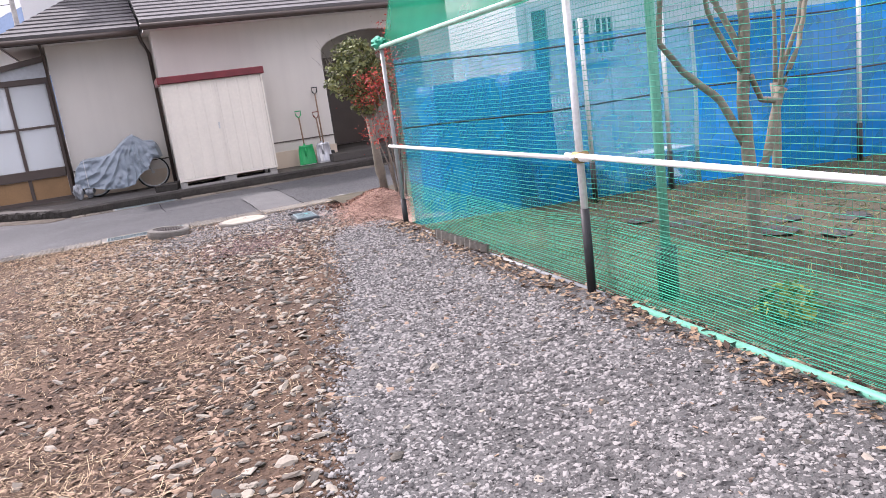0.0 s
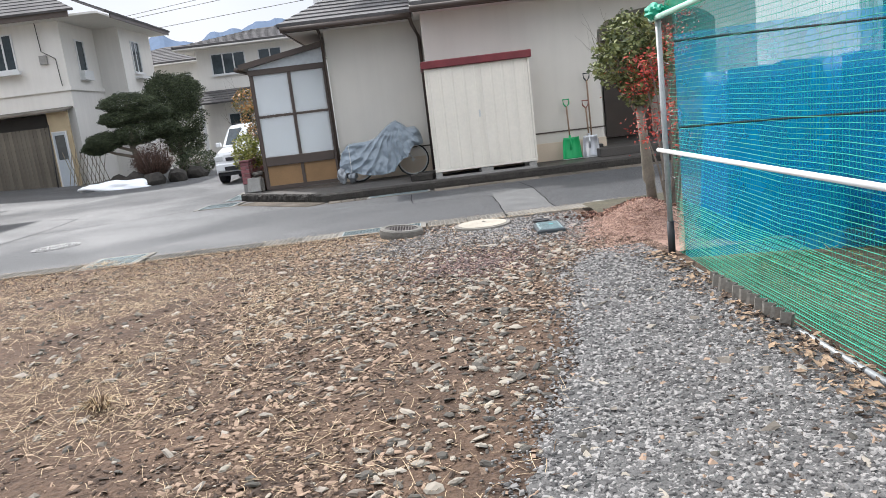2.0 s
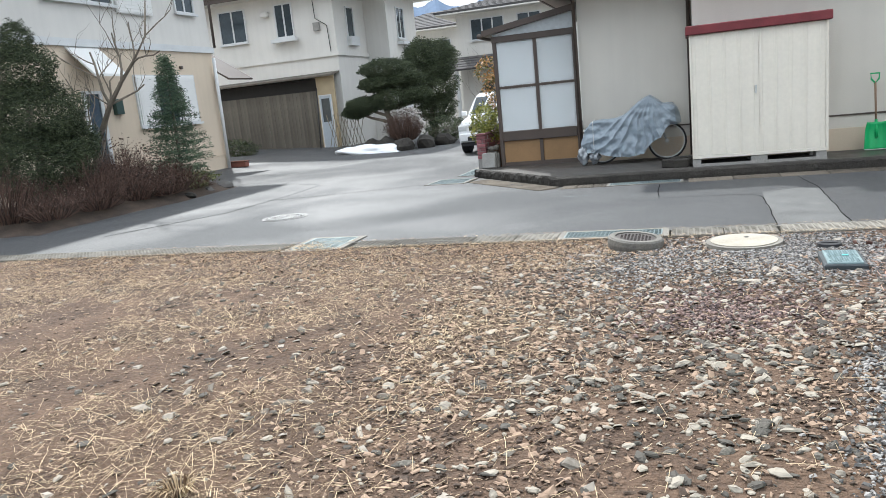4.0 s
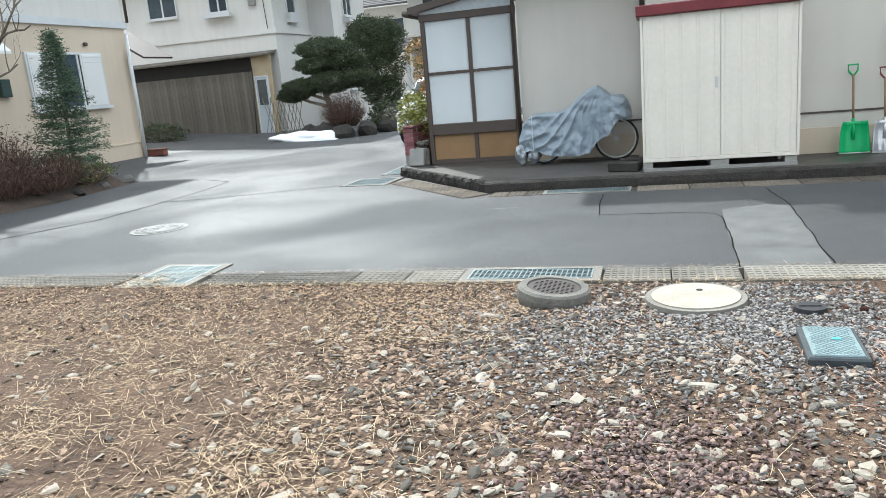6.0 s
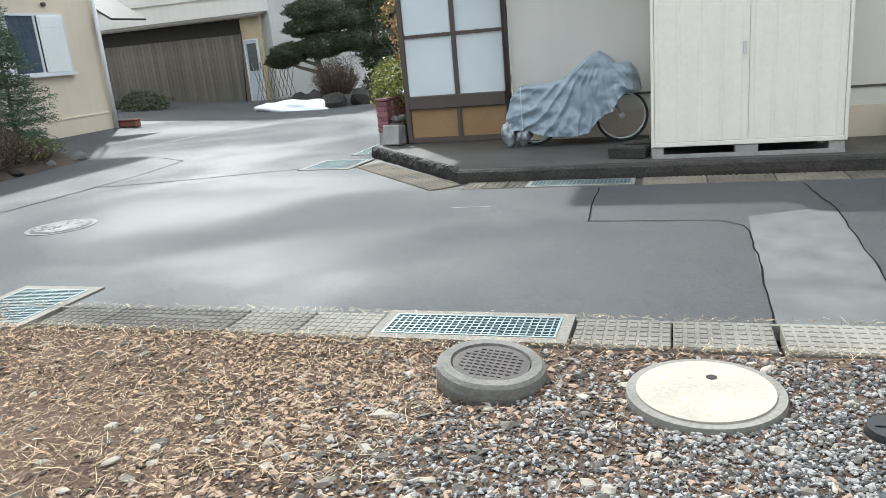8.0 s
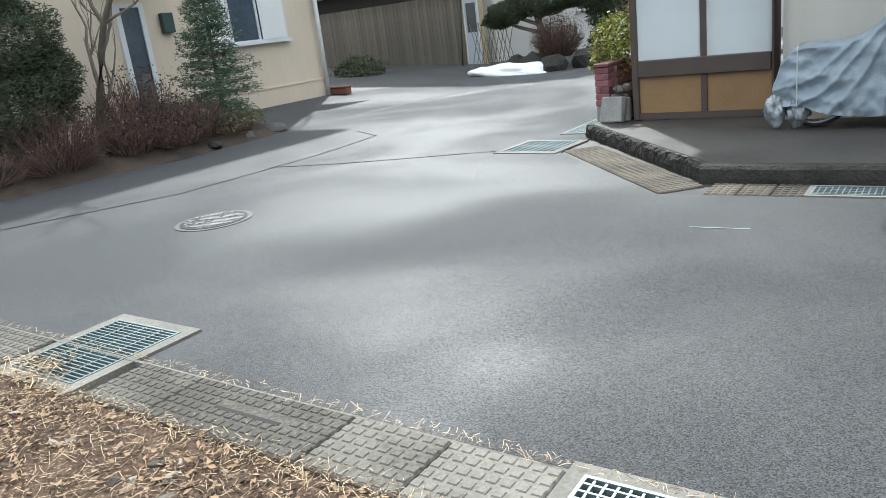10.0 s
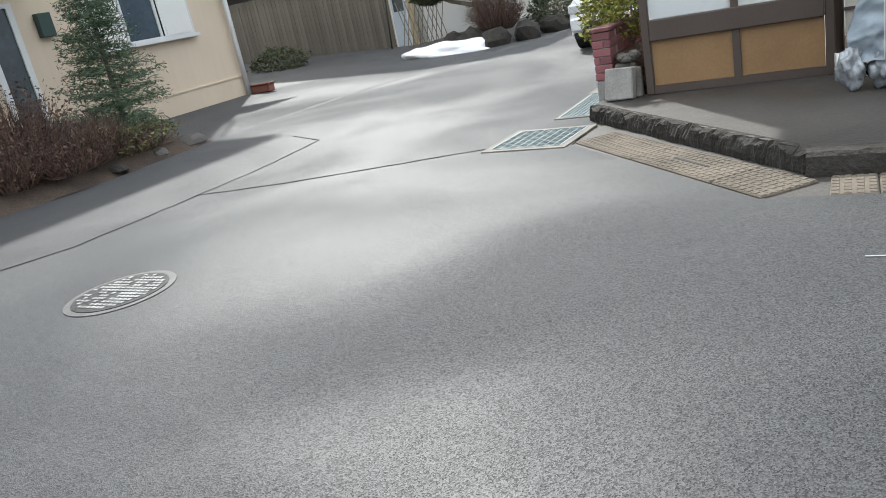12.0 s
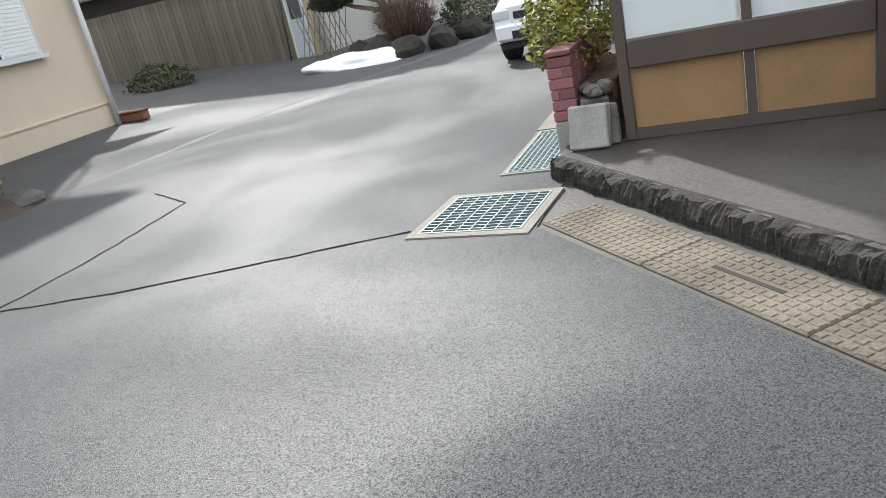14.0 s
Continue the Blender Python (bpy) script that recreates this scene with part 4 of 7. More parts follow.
    # a near-black panel fills the opening in place of its shade
    boxed("gap_shade", (-20.6, yG + 0.12, 2.3, -12.75, yG + 0.2, 2.78), M_RECESS_SHADE, g, label="near-black panel for the shade under the roof")
    boxed("end_panel", (-12.74, yG, -0.1, -11.98, yG + 0.06, 2.84), mat("tan_board", (0.42, 0.34, 0.22), 0.8, 0.2, 3, 40, 0.2), g)
    d = new("door")
    d.parent = g
    boxed("door_leaf", (-12.64, yG - 0.035, 0.1, -12.18, yG - 0.002, 2.08), mat("grey_blue_door", (0.42, 0.47, 0.52), 0.5, 0.12, 4, 40, 0.05), d, 0.005)
    boxed("pane", (-12.58, yG - 0.042, 1.1, -12.24, yG - 0.036, 1.98), M_GLASS, d)
    for a in (-12.68, -12.18):
        boxed("door_frame", (a, yG - 0.05, 0.05, a + 0.04, yG - 0.001, 2.12), M_WINW, d)
    boxed("door_frame", (-12.64, yG - 0.05, 2.08, -12.18, yG - 0.001, 2.12), M_WINW, d)
    tube("pole", [(-12.62, yG - 0.5, 0.05), (-12.72, yG - 0.05, 2.4)], 0.022, M_BLACK, g, 6, "dark pole leaning on the boards")
    raw("roof", [(-20.9, yG - 0.25, 2.74), (-11.95, yG - 0.25, 2.80), (-11.95, 31, 3.2), (-20.9, 31, 3.1), (-20.9, yG - 0.25, 2.8), (-11.95, yG - 0.25, 2.86), (-11.95, 31, 3.26), (-20.9, 31, 3.16)],
        [(3, 2, 1, 0), (4, 5, 6, 7), (0, 1, 5, 4), (1, 2, 6, 5), (3, 0, 4, 7)], M_FENCE, g)


garage_house()


def far_house(x0, y0, x1, y1, zt, roofm, lab, win):
    h = thing("house", lab, "house")
    boxed("wall", (x0, y0, -0.1, x1, y1, zt), M_STUC_W, h)
    cx, cy = (x0 + x1) / 2, (y0 + y1) / 2
    o, rise = 0.8, (x1 - x0) * 0.17
    q = [(x0 - o, y0 - o, zt), (x1 + o, y0 - o, zt), (x1 + o, y1 + o, zt), (x0 - o, y1 + o, zt)]
    r = [(cx - 0.5, cy, zt + rise), (cx + 0.5, cy, zt + rise)]
    slab_roof("roof", [q[0], q[1], r[1], r[0]], 0.08, roofm, h, 10)
    slab_roof("roof", [q[3], q[0], r[0], r[0]], 0.08, roofm, h, 10)
    slab_roof("roof", [q[1], q[2], r[1], r[1]], 0.08, roofm, h, 10)
    boxed("soffit", (x0 - o, y0 - o, zt - 0.06, x1 + o, y1 + o, zt + 0.01), M_STUC_W, h)
    for a0, a1, b0, b1, c in win:
        window(h, "x", y0, a0, a1, b0, b1, c)
    return h


fh = far_house(-9.3, 37, -3.5, 44, 5.3, M_ROOF_G, "pale two-storey house at the end of the side street", [(-8.6, -7.1, 4.08, 4.95, 3), (-6.4, -5.4, 4.08, 4.95, 2), (-8.2, -7.2, 0.5, 2.2, 2)])
slab_roof("canopy", [(-9.6, 35.6, 2.7), (-5.5, 35.6, 2.7), (-5.5, 37, 3.3), (-9.6, 37, 3.3)], 0.06, M_ROOF_G, fh, 5)
for x in (-9.2, -6.6):
    boxed("porch_post", (x, 35.7, -0.1, x + 0.14, 35.84, 2.7), M_WINW, fh)
far_house(-17.5, 44, -9.6, 52, 5.45, M_ROOF_G, "beige house with a grey roof behind the conifer", [(-13, -11.8, 3.8, 4.8, 2)])


# ---- plants ----
def leaves_in(rng, centre, radii, n, hollow=0.45):
    """Points spread through the outer part of an uneven ellipsoid."""
    d = rng.normal(0, 1, (n, 3))
    d /= np.linalg.norm(d, axis=1)[:, None]
    r = rng.uniform(hollow, 1.0, n) ** 0.6
    lump = np.array([1 + 0.28 * noise.noise((p[0] * 2.2 + centre[0], p[1] * 2.2 + centre[1], p[2] * 2.2)) for p in d])
    return np.asarray(centre) + d * (r * lump)[:, None] * np.asarray(radii)


def crown(parent, material, clumps, n, size, seed, name="crown", label="", needle=False):
    rng = np.random.default_rng(seed)
    vol = np.array([c[1][0] * c[1][1] + c[1][0] * c[1][2] for c in clumps])
    cnt = np.maximum(20, (n * vol / vol.sum()).astype(int))
    pts = np.concatenate([leaves_in(rng, c, r, k) for (c, r), k in zip(clumps, cnt)])
    return cloud_of(name, material, parent, pts, NEEDLE_V if needle else LEAF_V, NEEDLE_F if needle else LEAF_F, rng.uniform(0.6, 1.3, len(pts)) * size, rng, label=label)


def branchy(rng, p, d, length, r, depth, vs, fs, spread=0.6, up=0.15, sides=5):
    """A limb that bends and forks into thinner ones."""
    pts, rad = [p], [r]
    n = 4
    for i in range(n):
        d = (d + Vector(rng.normal(0, 0.13, 3)) + Vector((0, 0, up * 0.3))).normalized()
        p = p + d * length / n
        pts.append(p)
        rad.append(r * (1 - 0.45 * (i + 1) / n))
    tube_into(vs, fs, pts, rad, sides)
    if depth > 0:
        for k in range(rng.integers(2, 4)):
            q = pts[rng.integers(2, n + 1)]
            dd = (d + Vector(rng.normal(0, spread, 3)) + Vector((0, 0, up))).normalized()
            branchy(rng, q, dd, length * rng.uniform(0.55, 0.8), rad[-1] * 0.8, depth - 1, vs, fs, spread, up, max(3, sides - 1))


def twig_bush(name, label, at, radii, n, seed, material, leaf=None, leaf_n=0, leaf_size=0.04):
    t = thing(name, label, "bush", at=at)
    rng = np.random.default_rng(seed)
    vs, fs = [], []
    for i in range(n):
        a, k = rng.uniform(0, 6.28), rng.uniform(0, 1) ** 0.5
        top = Vector((math.cos(a) * k * radii[0], math.sin(a) * k * radii[1], radii[2] * (1 - 0.5 * k * k) * rng.uniform(0.6, 1.05)))
        foot = Vector((top.x * 0.45, top.y * 0.45, 0))
        mid = (foot + top) / 2 + Vector(rng.normal(0, 0.05, 3))
        tube_into(vs, fs, [foot, mid, top], [0.007, 0.005, 0.002], 3)
        for j in range(3):
            q = mid + (top - mid) * rng.uniform(0, 0.9)
            tube_into(vs, fs, [q, q + Vector(rng.normal(0, 0.09, 3)) + Vector((0, 0, 0.07))], [0.004, 0.0015], 3)
    raw("twig", vs, fs, material, t)["kind"] = "stuff"
    if leaf:
        crown(t, leaf, [((0, 0, radii[2] * 0.5), (radii[0], radii[1], radii[2] * 0.55))], leaf_n, leaf_size, seed + 1, "leaves")
    return t


def fir(at, h, r, seed):
    t = thing("fir_tree", "young green fir tree with drooping tiers in the planting bed", "tree", at=at)
    rng = np.random.default_rng(seed)
    tube("trunk", [(0, 0, -0.1), (0.02, 0, h * 0.5), (0, 0.02, h)], [0.05, 0.03, 0.008], M_BARK, t)
    vs, fs, pts = [], [], []
    z = 0.12
    while z < h - 0.08:
        k = 1 - z / h
        for b in range(int(7 + 5 * k)):
            a, ln = rng.uniform(0, 6.28), r * 1.1 * (k ** 0.85) * rng.uniform(0.55, 1.15) + 0.05
            d = Vector((math.cos(a), math.sin(a), 0.12))
            tip = Vector((0, 0, z)) + d * ln + Vector((0, 0, -0.12 * ln * rng.uniform(0, 1.2)))
            tube_into(vs, fs, [(0, 0, z), tip], [0.009, 0.003], 3)
            for s in range(int(34 + 150 * ln)):
                u = rng.uniform(0.15, 1.02)
                side = Vector((-math.sin(a), math.cos(a), 0)) * rng.normal(0, 0.08 + 0.14 * ln * (1.1 - u))
                p = Vector((0, 0, z)).lerp(tip, u) + side
                pts.append((p.x, p.y, p.z + rng.normal(0, 0.045)))
        z += 0.1 + 0.09 * k
    raw("branch", vs, fs, M_BARK, t)["kind"] = "stuff"
    cloud_of("needles", M_FIR, t, pts, [(-0.5, 0, 0), (0, -0.07, 0.03), (0.5, 0, -0.04), (0, 0.07, 0.03), (0.1, 0.0, 0.1), (0.4, 0.02, 0.22), (0.2, 0.04, 0.05)], [(0, 1, 2, 3), (4, 5, 6)], rng.uniform(0.05, 0.11, len(pts)), rng)
    return t


def cloud_pine():
    t = thing("pine_tree", "clipped garden pine with dark cloud-shaped pads", "tree", at=(-9.3, 27.2, 0))
    rng = np.random.default_rng(4)
    pads = [((0.1, 0, 2.75), (0.75, 0.6, 0.28)), ((0.75, 0.1, 2.35), (0.65, 0.5, 0.26)), ((-0.15, -0.1, 2.25), (0.6, 0.5, 0.25)), ((0.35, 0.0, 1.7), (0.7, 0.6, 0.33)), ((-0.75, -0.1, 1.55), (0.6, 0.5, 0.25)), ((1.15, 0.1, 1.75), (0.5, 0.45, 0.26)), ((-1.15, 0, 1.35), (0.42, 0.35, 0.2))]
    vs, fs = [], []
    tube_into(vs, fs, [(0.1, 0, -0.1), (0.2, 0, 0.7), (0.0, 0, 1.4), (0.25, 0, 2.1), (0.1, 0, 2.7)], [0.13, 0.11, 0.09, 0.07, 0.04], 7)
    for c, r in pads[1:]:
        tube_into(vs, fs, [(0.1, 0, max(0.6, c[2] - 0.45)), ((c[0]) / 2, c[1], c[2] - 0.25), c], [0.06, 0.05, 0.03], 5)
    raw("trunk", vs, fs, M_BARK, t)
    for i, (c, r) in enumerate(pads):
        pts = leaves_in(rng, c, [1.2 * k for k in r], 6500, 0.5)
        cloud_of("foliage_pad", M_PINE, t, pts, NEEDLE_V, NEEDLE_F, rng.uniform(0.06, 0.13, len(pts)), rng)


def tall_conifer():
    t = thing("conifer_tree", "tall clipped dark conifer behind the pine", "tree", at=(-8.7, 30.6, 0))
    tube("trunk", [(0, 0, -0.1), (0, 0, 2.2)], [0.16, 0.1], M_BARK, t)
    crown(t, M_PINE, [((0, 0, 2.9), (1.15, 1.0, 0.95)), ((0.05, 0, 2.0), (1.05, 0.95, 0.9)), ((0.2, 0, 1.2), (0.75, 0.8, 0.6)), ((-0.3, 0, 3.3), (0.7, 0.7, 0.6)), ((0.5, 0.1, 3.2), (0.6, 0.6, 0.6))], 36000, 0.11, 21, needle=True)


def rock(name, label, at, r, seed, squash=0.6, material=None):
    bm = bmesh.new()
    bmesh.ops.create_icosphere(bm, subdivisions=2, radius=1)
    for v in bm.verts:
        k = 1 + 0.35 * noise.noise(v.co * 1.3 + Vector((seed, 0, 0)))
        v.co = Vector((v.co.x * r * k, v.co.y * r * 0.8 * k, v.co.z * r * squash * k))
    ob = part(name, bm, material or M_BLOCK)
    ob.matrix_basis = pose(*at, 0, 0, seed * 37)
    return tagged(ob, label, "rock", "rocks of the garden bed")


cloud_pine()
tall_conifer()
twig_bush("bush", "round reddish-brown bare bush among rocks", (-8.5, 26.7, 0.25), (0.75, 0.7, 1.1), 420, 5, M_TWIG, M_TWIG, 1500, 0.05)
twig_bush("bush", "low dark green bush among rocks", (-7.5, 28.2, 0.0), (0.8, 0.8, 0.9), 100, 6, M_BARK, M_PINE, 2500, 0.08)
for i, (x, y, r) in enumerate(((-9.0, 26.2, 0.45), (-8.3, 26.0, 0.4), (-7.7, 26.5, 0.4), (-9.7, 26.7, 0.4), (-7.3, 27.4, 0.35))):
    rock("rock", "dark rounded garden rock", (x, y, 0.1), r, i + 1, 0.75, M_KERB)
twig_bush("bush", "leafy evergreen shrub beside the shelter", (-15.0, 26.2, 0), (0.95, 0.7, 0.8), 60, 7, M_BARK, mat("dark_evergreen_leaves", (0.035, 0.055, 0.022), 0.6, 0.4, 3, 30, 0.0, island=1.0, hue2=(0.075, 0.09, 0.034)), 2200, 0.09)
fir((-10.2, 16.85, 0.22), 2.85, 0.78, 8)
dark = thing("conifer_tree", "broad dense dark conifer in the planting bed", "tree", at=(-10.7, 13.5, 0.15))
tube("trunk", [(0, 0, -0.1), (0, 0, 2.4)], [0.1, 0.04], M_BARK, dark)
crown(dark, M_PINE, [((0, 0, 0.9), (0.95, 1.0, 0.75)), ((0.05, 0.1, 1.7), (0.85, 0.85, 0.7)), ((0, 0, 2.5), (0.6, 0.6, 0.6)), ((0, 0, 3.05), (0.3, 0.3, 0.4)), ((0.3, 0.5, 1.2), (0.55, 0.5, 0.5))], 52000, 0.075, 27, needle=True)


def bare_tree():
    t = thing("bare_tree", "leafless leaning small tree with forked grey branches", "tree", at=(-11.1, 15.0, 0.1))
    rng = np.random.default_rng(15)
    vs, fs = [], []
    stem = [Vector(q) for q in ((0, 0, -0.1), (0.14, 0, 0.45), (0.33, 0.02, 0.95), (0.6, 0.0, 1.45), (0.92, -0.03, 1.9), (1.25, 0, 2.3), (1.6, 0.02, 2.65), (2.0, 0.0, 3.1), (2.15, 0.02, 3.9))]
    tube_into(vs, fs, stem, [0.085, 0.075, 0.066, 0.056, 0.047, 0.038, 0.03, 0.02, 0.008], 8)
    raw("trunk", vs, fs, M_BARK, t, smooth=True)
    vs, fs = [], []
    for i, d, ln, r in ((2, (-0.25, 0.3, 1), 1.1, 0.04), (3, (0.2, 0.5, 1), 1.0, 0.034), (4, (-0.1, -0.3, 1), 1.1, 0.034), (4, (0.8, 0.4, 0.2), 0.8, 0.026), (5, (0.2, 0.1, 1), 1.0, 0.028), (6, (0.9, -0.2, 0.15), 0.8, 0.022), (6, (0.3, 0.3, 1), 0.8, 0.02), (7, (0.7, 0.2, 0.5), 0.7, 0.016), (1, (0.5, 0.6, 0.7), 0.9, 0.03)):
        branchy(rng, stem[i], Vector(d).normalized(), ln, r, 3, vs, fs, 0.5, 0.25, 5)
    raw("branch", vs, fs, M_BARK, t)["kind"] = "stuff"


bare_tree()
for i, (x, y, rx, ry, h, n) in enumerate(((-9.8, 13.6, 0.7, 0.8, 0.95, 240), (-10.2, 15.2, 0.8, 0.9, 1.1, 260), (-9.7, 15.9, 0.5, 0.6, 0.7, 160), (-11.2, 15.8, 0.8, 0.9, 1.3, 200), (-10.3, 12.2, 0.9, 0.8, 1.0, 200), (-9.6, 14.6, 0.45, 0.6, 0.6, 140), (-9.45, 13.4, 0.4, 0.7, 0.45, 150), (-9.42, 15.3, 0.35, 0.7, 0.42, 150), (-9.5, 12.4, 0.4, 0.7, 0.5, 150))):
    twig_bush("bush", "low leafless reddish-brown shrub in the bed", (x, y, 0.12), (rx, ry, h), n, 30 + i, M_TWIG, M_TWIG if i % 2 else None, 500, 0.05)
twig_bush("bush", "low green and yellow shrub at the bed's edge", (-9.6, 16.4, 0.1), (0.45, 0.75, 0.36), 120, 41, M_TWIG, M_LEAF, 900, 0.05)
for i, (x, y, r) in enumerate(((-9.45, 17.2, 0.26), (-9.75, 17.35, 0.2), (-9.4, 16.6, 0.18), (-9.3, 15.8, 0.17))):
    rock("rock", "weathered stone edging the planting bed", (x, y, 0.0), r, i + 11, 0.5, M_KERB if i % 2 else M_CONC_DK)
tagged(sheet("bed_ground", -12.6, -9.15, 11.6, 17.6, 0.2, lambda x, y: -0.06 + 0.24 * min(1, max(0, (-9.15 - x) / 0.5)) * min(1, max(0, (17.6 - y) / 0.5)) * min(1, max(0, (y - 11.6) / 1.0)) + 0.03 * noise.noise((x * 3, y * 3, 2)), mat("bed_soil", (0.04, 0.03, 0.024), 0.95, 0.5, 3, 40, 0.8, hue2=(0.10, 0.07, 0.05), bump_d=0.02)), "dark leaf-strewn soil of a planting bed", "ground", kind="structure")


def snow_heap():
    bm = bmesh.new()
    bmesh.ops.create_icosphere(bm, subdivisions=4, radius=1)
    for v in bm.verts:
        k = 1 + 0.25 * noise.noise(v.co * 1.6) + 0.06 * noise.noise(v.co * 6)
        v.co = Vector((v.co.x * 1.25 * k, v.co.y * 0.55 * k, max(-0.02, v.co.z * 0.26 * k + 0.03 * noise.noise(v.co * 4))))
    for f in bm.faces:
        f.smooth = True
    ob = part("snow_patch", bm, M_SNOW)
    ob.matrix_basis = pose(-9.3, 25.7, GZ + 0.03, 0, 2.5, 8)
    tagged(ob, "melting heap of white snow on the asphalt", "snow")


snow_heap()


def bamboo_trellis():
    t = thing("trellis", "leaning trellis of thin weathered sticks", "trellis", at=(-11.6, 28.3, 0))
    for i in range(9):
        x = -0.6 + 0.15 * i
        tube("stick", [(x, 0, -0.05), (x + 0.35, 0.05, 1.35 + 0.1 * math.sin(i * 2))], 0.012, M_BARK_G, t, 5)
        tube("stick", [(x + 0.35, 0.02, -0.05), (x, 0.06, 1.25 + 0.1 * math.cos(i * 3))], 0.012, M_BARK_G, t, 5)


bamboo_trellis()


def flower_pot():
    t = thing("planter", "small red-brown clay planter at the house corner", "planter", at=(-12.05, 21.95, GZ + 0.14))
    m = mat("clay", (0.22, 0.085, 0.06), 0.8, 0.25, 8, 50, 0.2)
    bm = box(bmesh.new(), -0.28, -0.1, 0, 0.28, 0.1, 0.16, 0.02)
    part("pot", bm, m, t)
    boxed("rim", (-0.3, -0.12, 0.162, 0.3, 0.12, 0.19), m, t, 0.006)
    boxed("soil", (-0.27, -0.09, 0.15, 0.27, 0.09, 0.195), M_SOIL, t)


flower_pot()


# ---- things before the house ----
def wheel(parent, x, y, z, r):
    w = new("wheel")
    w.parent = parent
    w.matrix_basis = pose(x, y, z, 90, 0, 0)
    def ring(name, rad, rr, m, seg=48, sd=8):
        vs, fs = [], []
        for i in range(seg):
            a = 2 * math.pi * i / seg
            for k in range(sd):
                b = 2 * math.pi * k / sd
                vs.append(((rad + rr * math.cos(b)) * math.cos(a), (rad + rr * math.cos(b)) * math.sin(a), rr * math.sin(b)))
        fs = [(i * sd + k, ((i + 1) % seg) * sd + k, ((i + 1) % seg) * sd + (k + 1) % sd, i * sd + (k + 1) % sd) for i in range(seg) for k in range(sd)]
        raw(name, vs, fs, m, w, smooth=True)
    ring("tyre", r - 0.016, 0.016, M_RUBBER)
    ring("rim", r - 0.04, 0.011, M_STEEL)
    vs, fs = [], []
    for i in range(32):
        a, b = 2 * math.pi * i / 32, 2 * math.pi * (i + (2.5 if i % 2 else -2.5)) / 32
        tube_into(vs, fs, [(0.025 * math.cos(b), 0.025 * math.sin(b), 0.02 * (1 if i % 4 < 2 else -1)), ((r - 0.045) * math.cos(a), (r - 0.045) * math.sin(a), 0)], 0.0012, 3)
    raw("spoke", vs, fs, M_STEEL, w)["kind"] = "stuff"
    part("hub", disc(bmesh.new(), 0, 0, -0.045, 0.045, 0.03, 16), M_STEEL, w)


def cloak(x):
    """Top and hem of the draped cover along the bicycle, and its half-width."""
    top = np.interp(x, [-1.06, -1.0, -0.9, -0.75, -0.5, -0.35, -0.15, 0.02, 0.10, 0.22, 0.30, 0.46, 0.54, 0.58], [0.42, 0.6, 0.72, 0.76, 0.76, 0.79, 0.95, 1.07, 1.10, 1.02, 0.95, 0.94, 0.85, 0.7])
    hem = np.interp(x, [-1.06, -0.85, -0.55, -0.25, -0.02, 0.08, 0.26, 0.34, 0.42, 0.5, 0.58], [0.2, 0.22, 0.13, 0.1, 0.15, 0.3, 0.4, 0.54, 0.6, 0.58, 0.6])
    half = np.interp(x, [-1.06, -0.95, -0.6, -0.2, 0.1, 0.35, 0.5, 0.58], [0.07, 0.15, 0.2, 0.2, 0.25, 0.29, 0.25, 0.06])
    return float(top), float(hem), float(half)


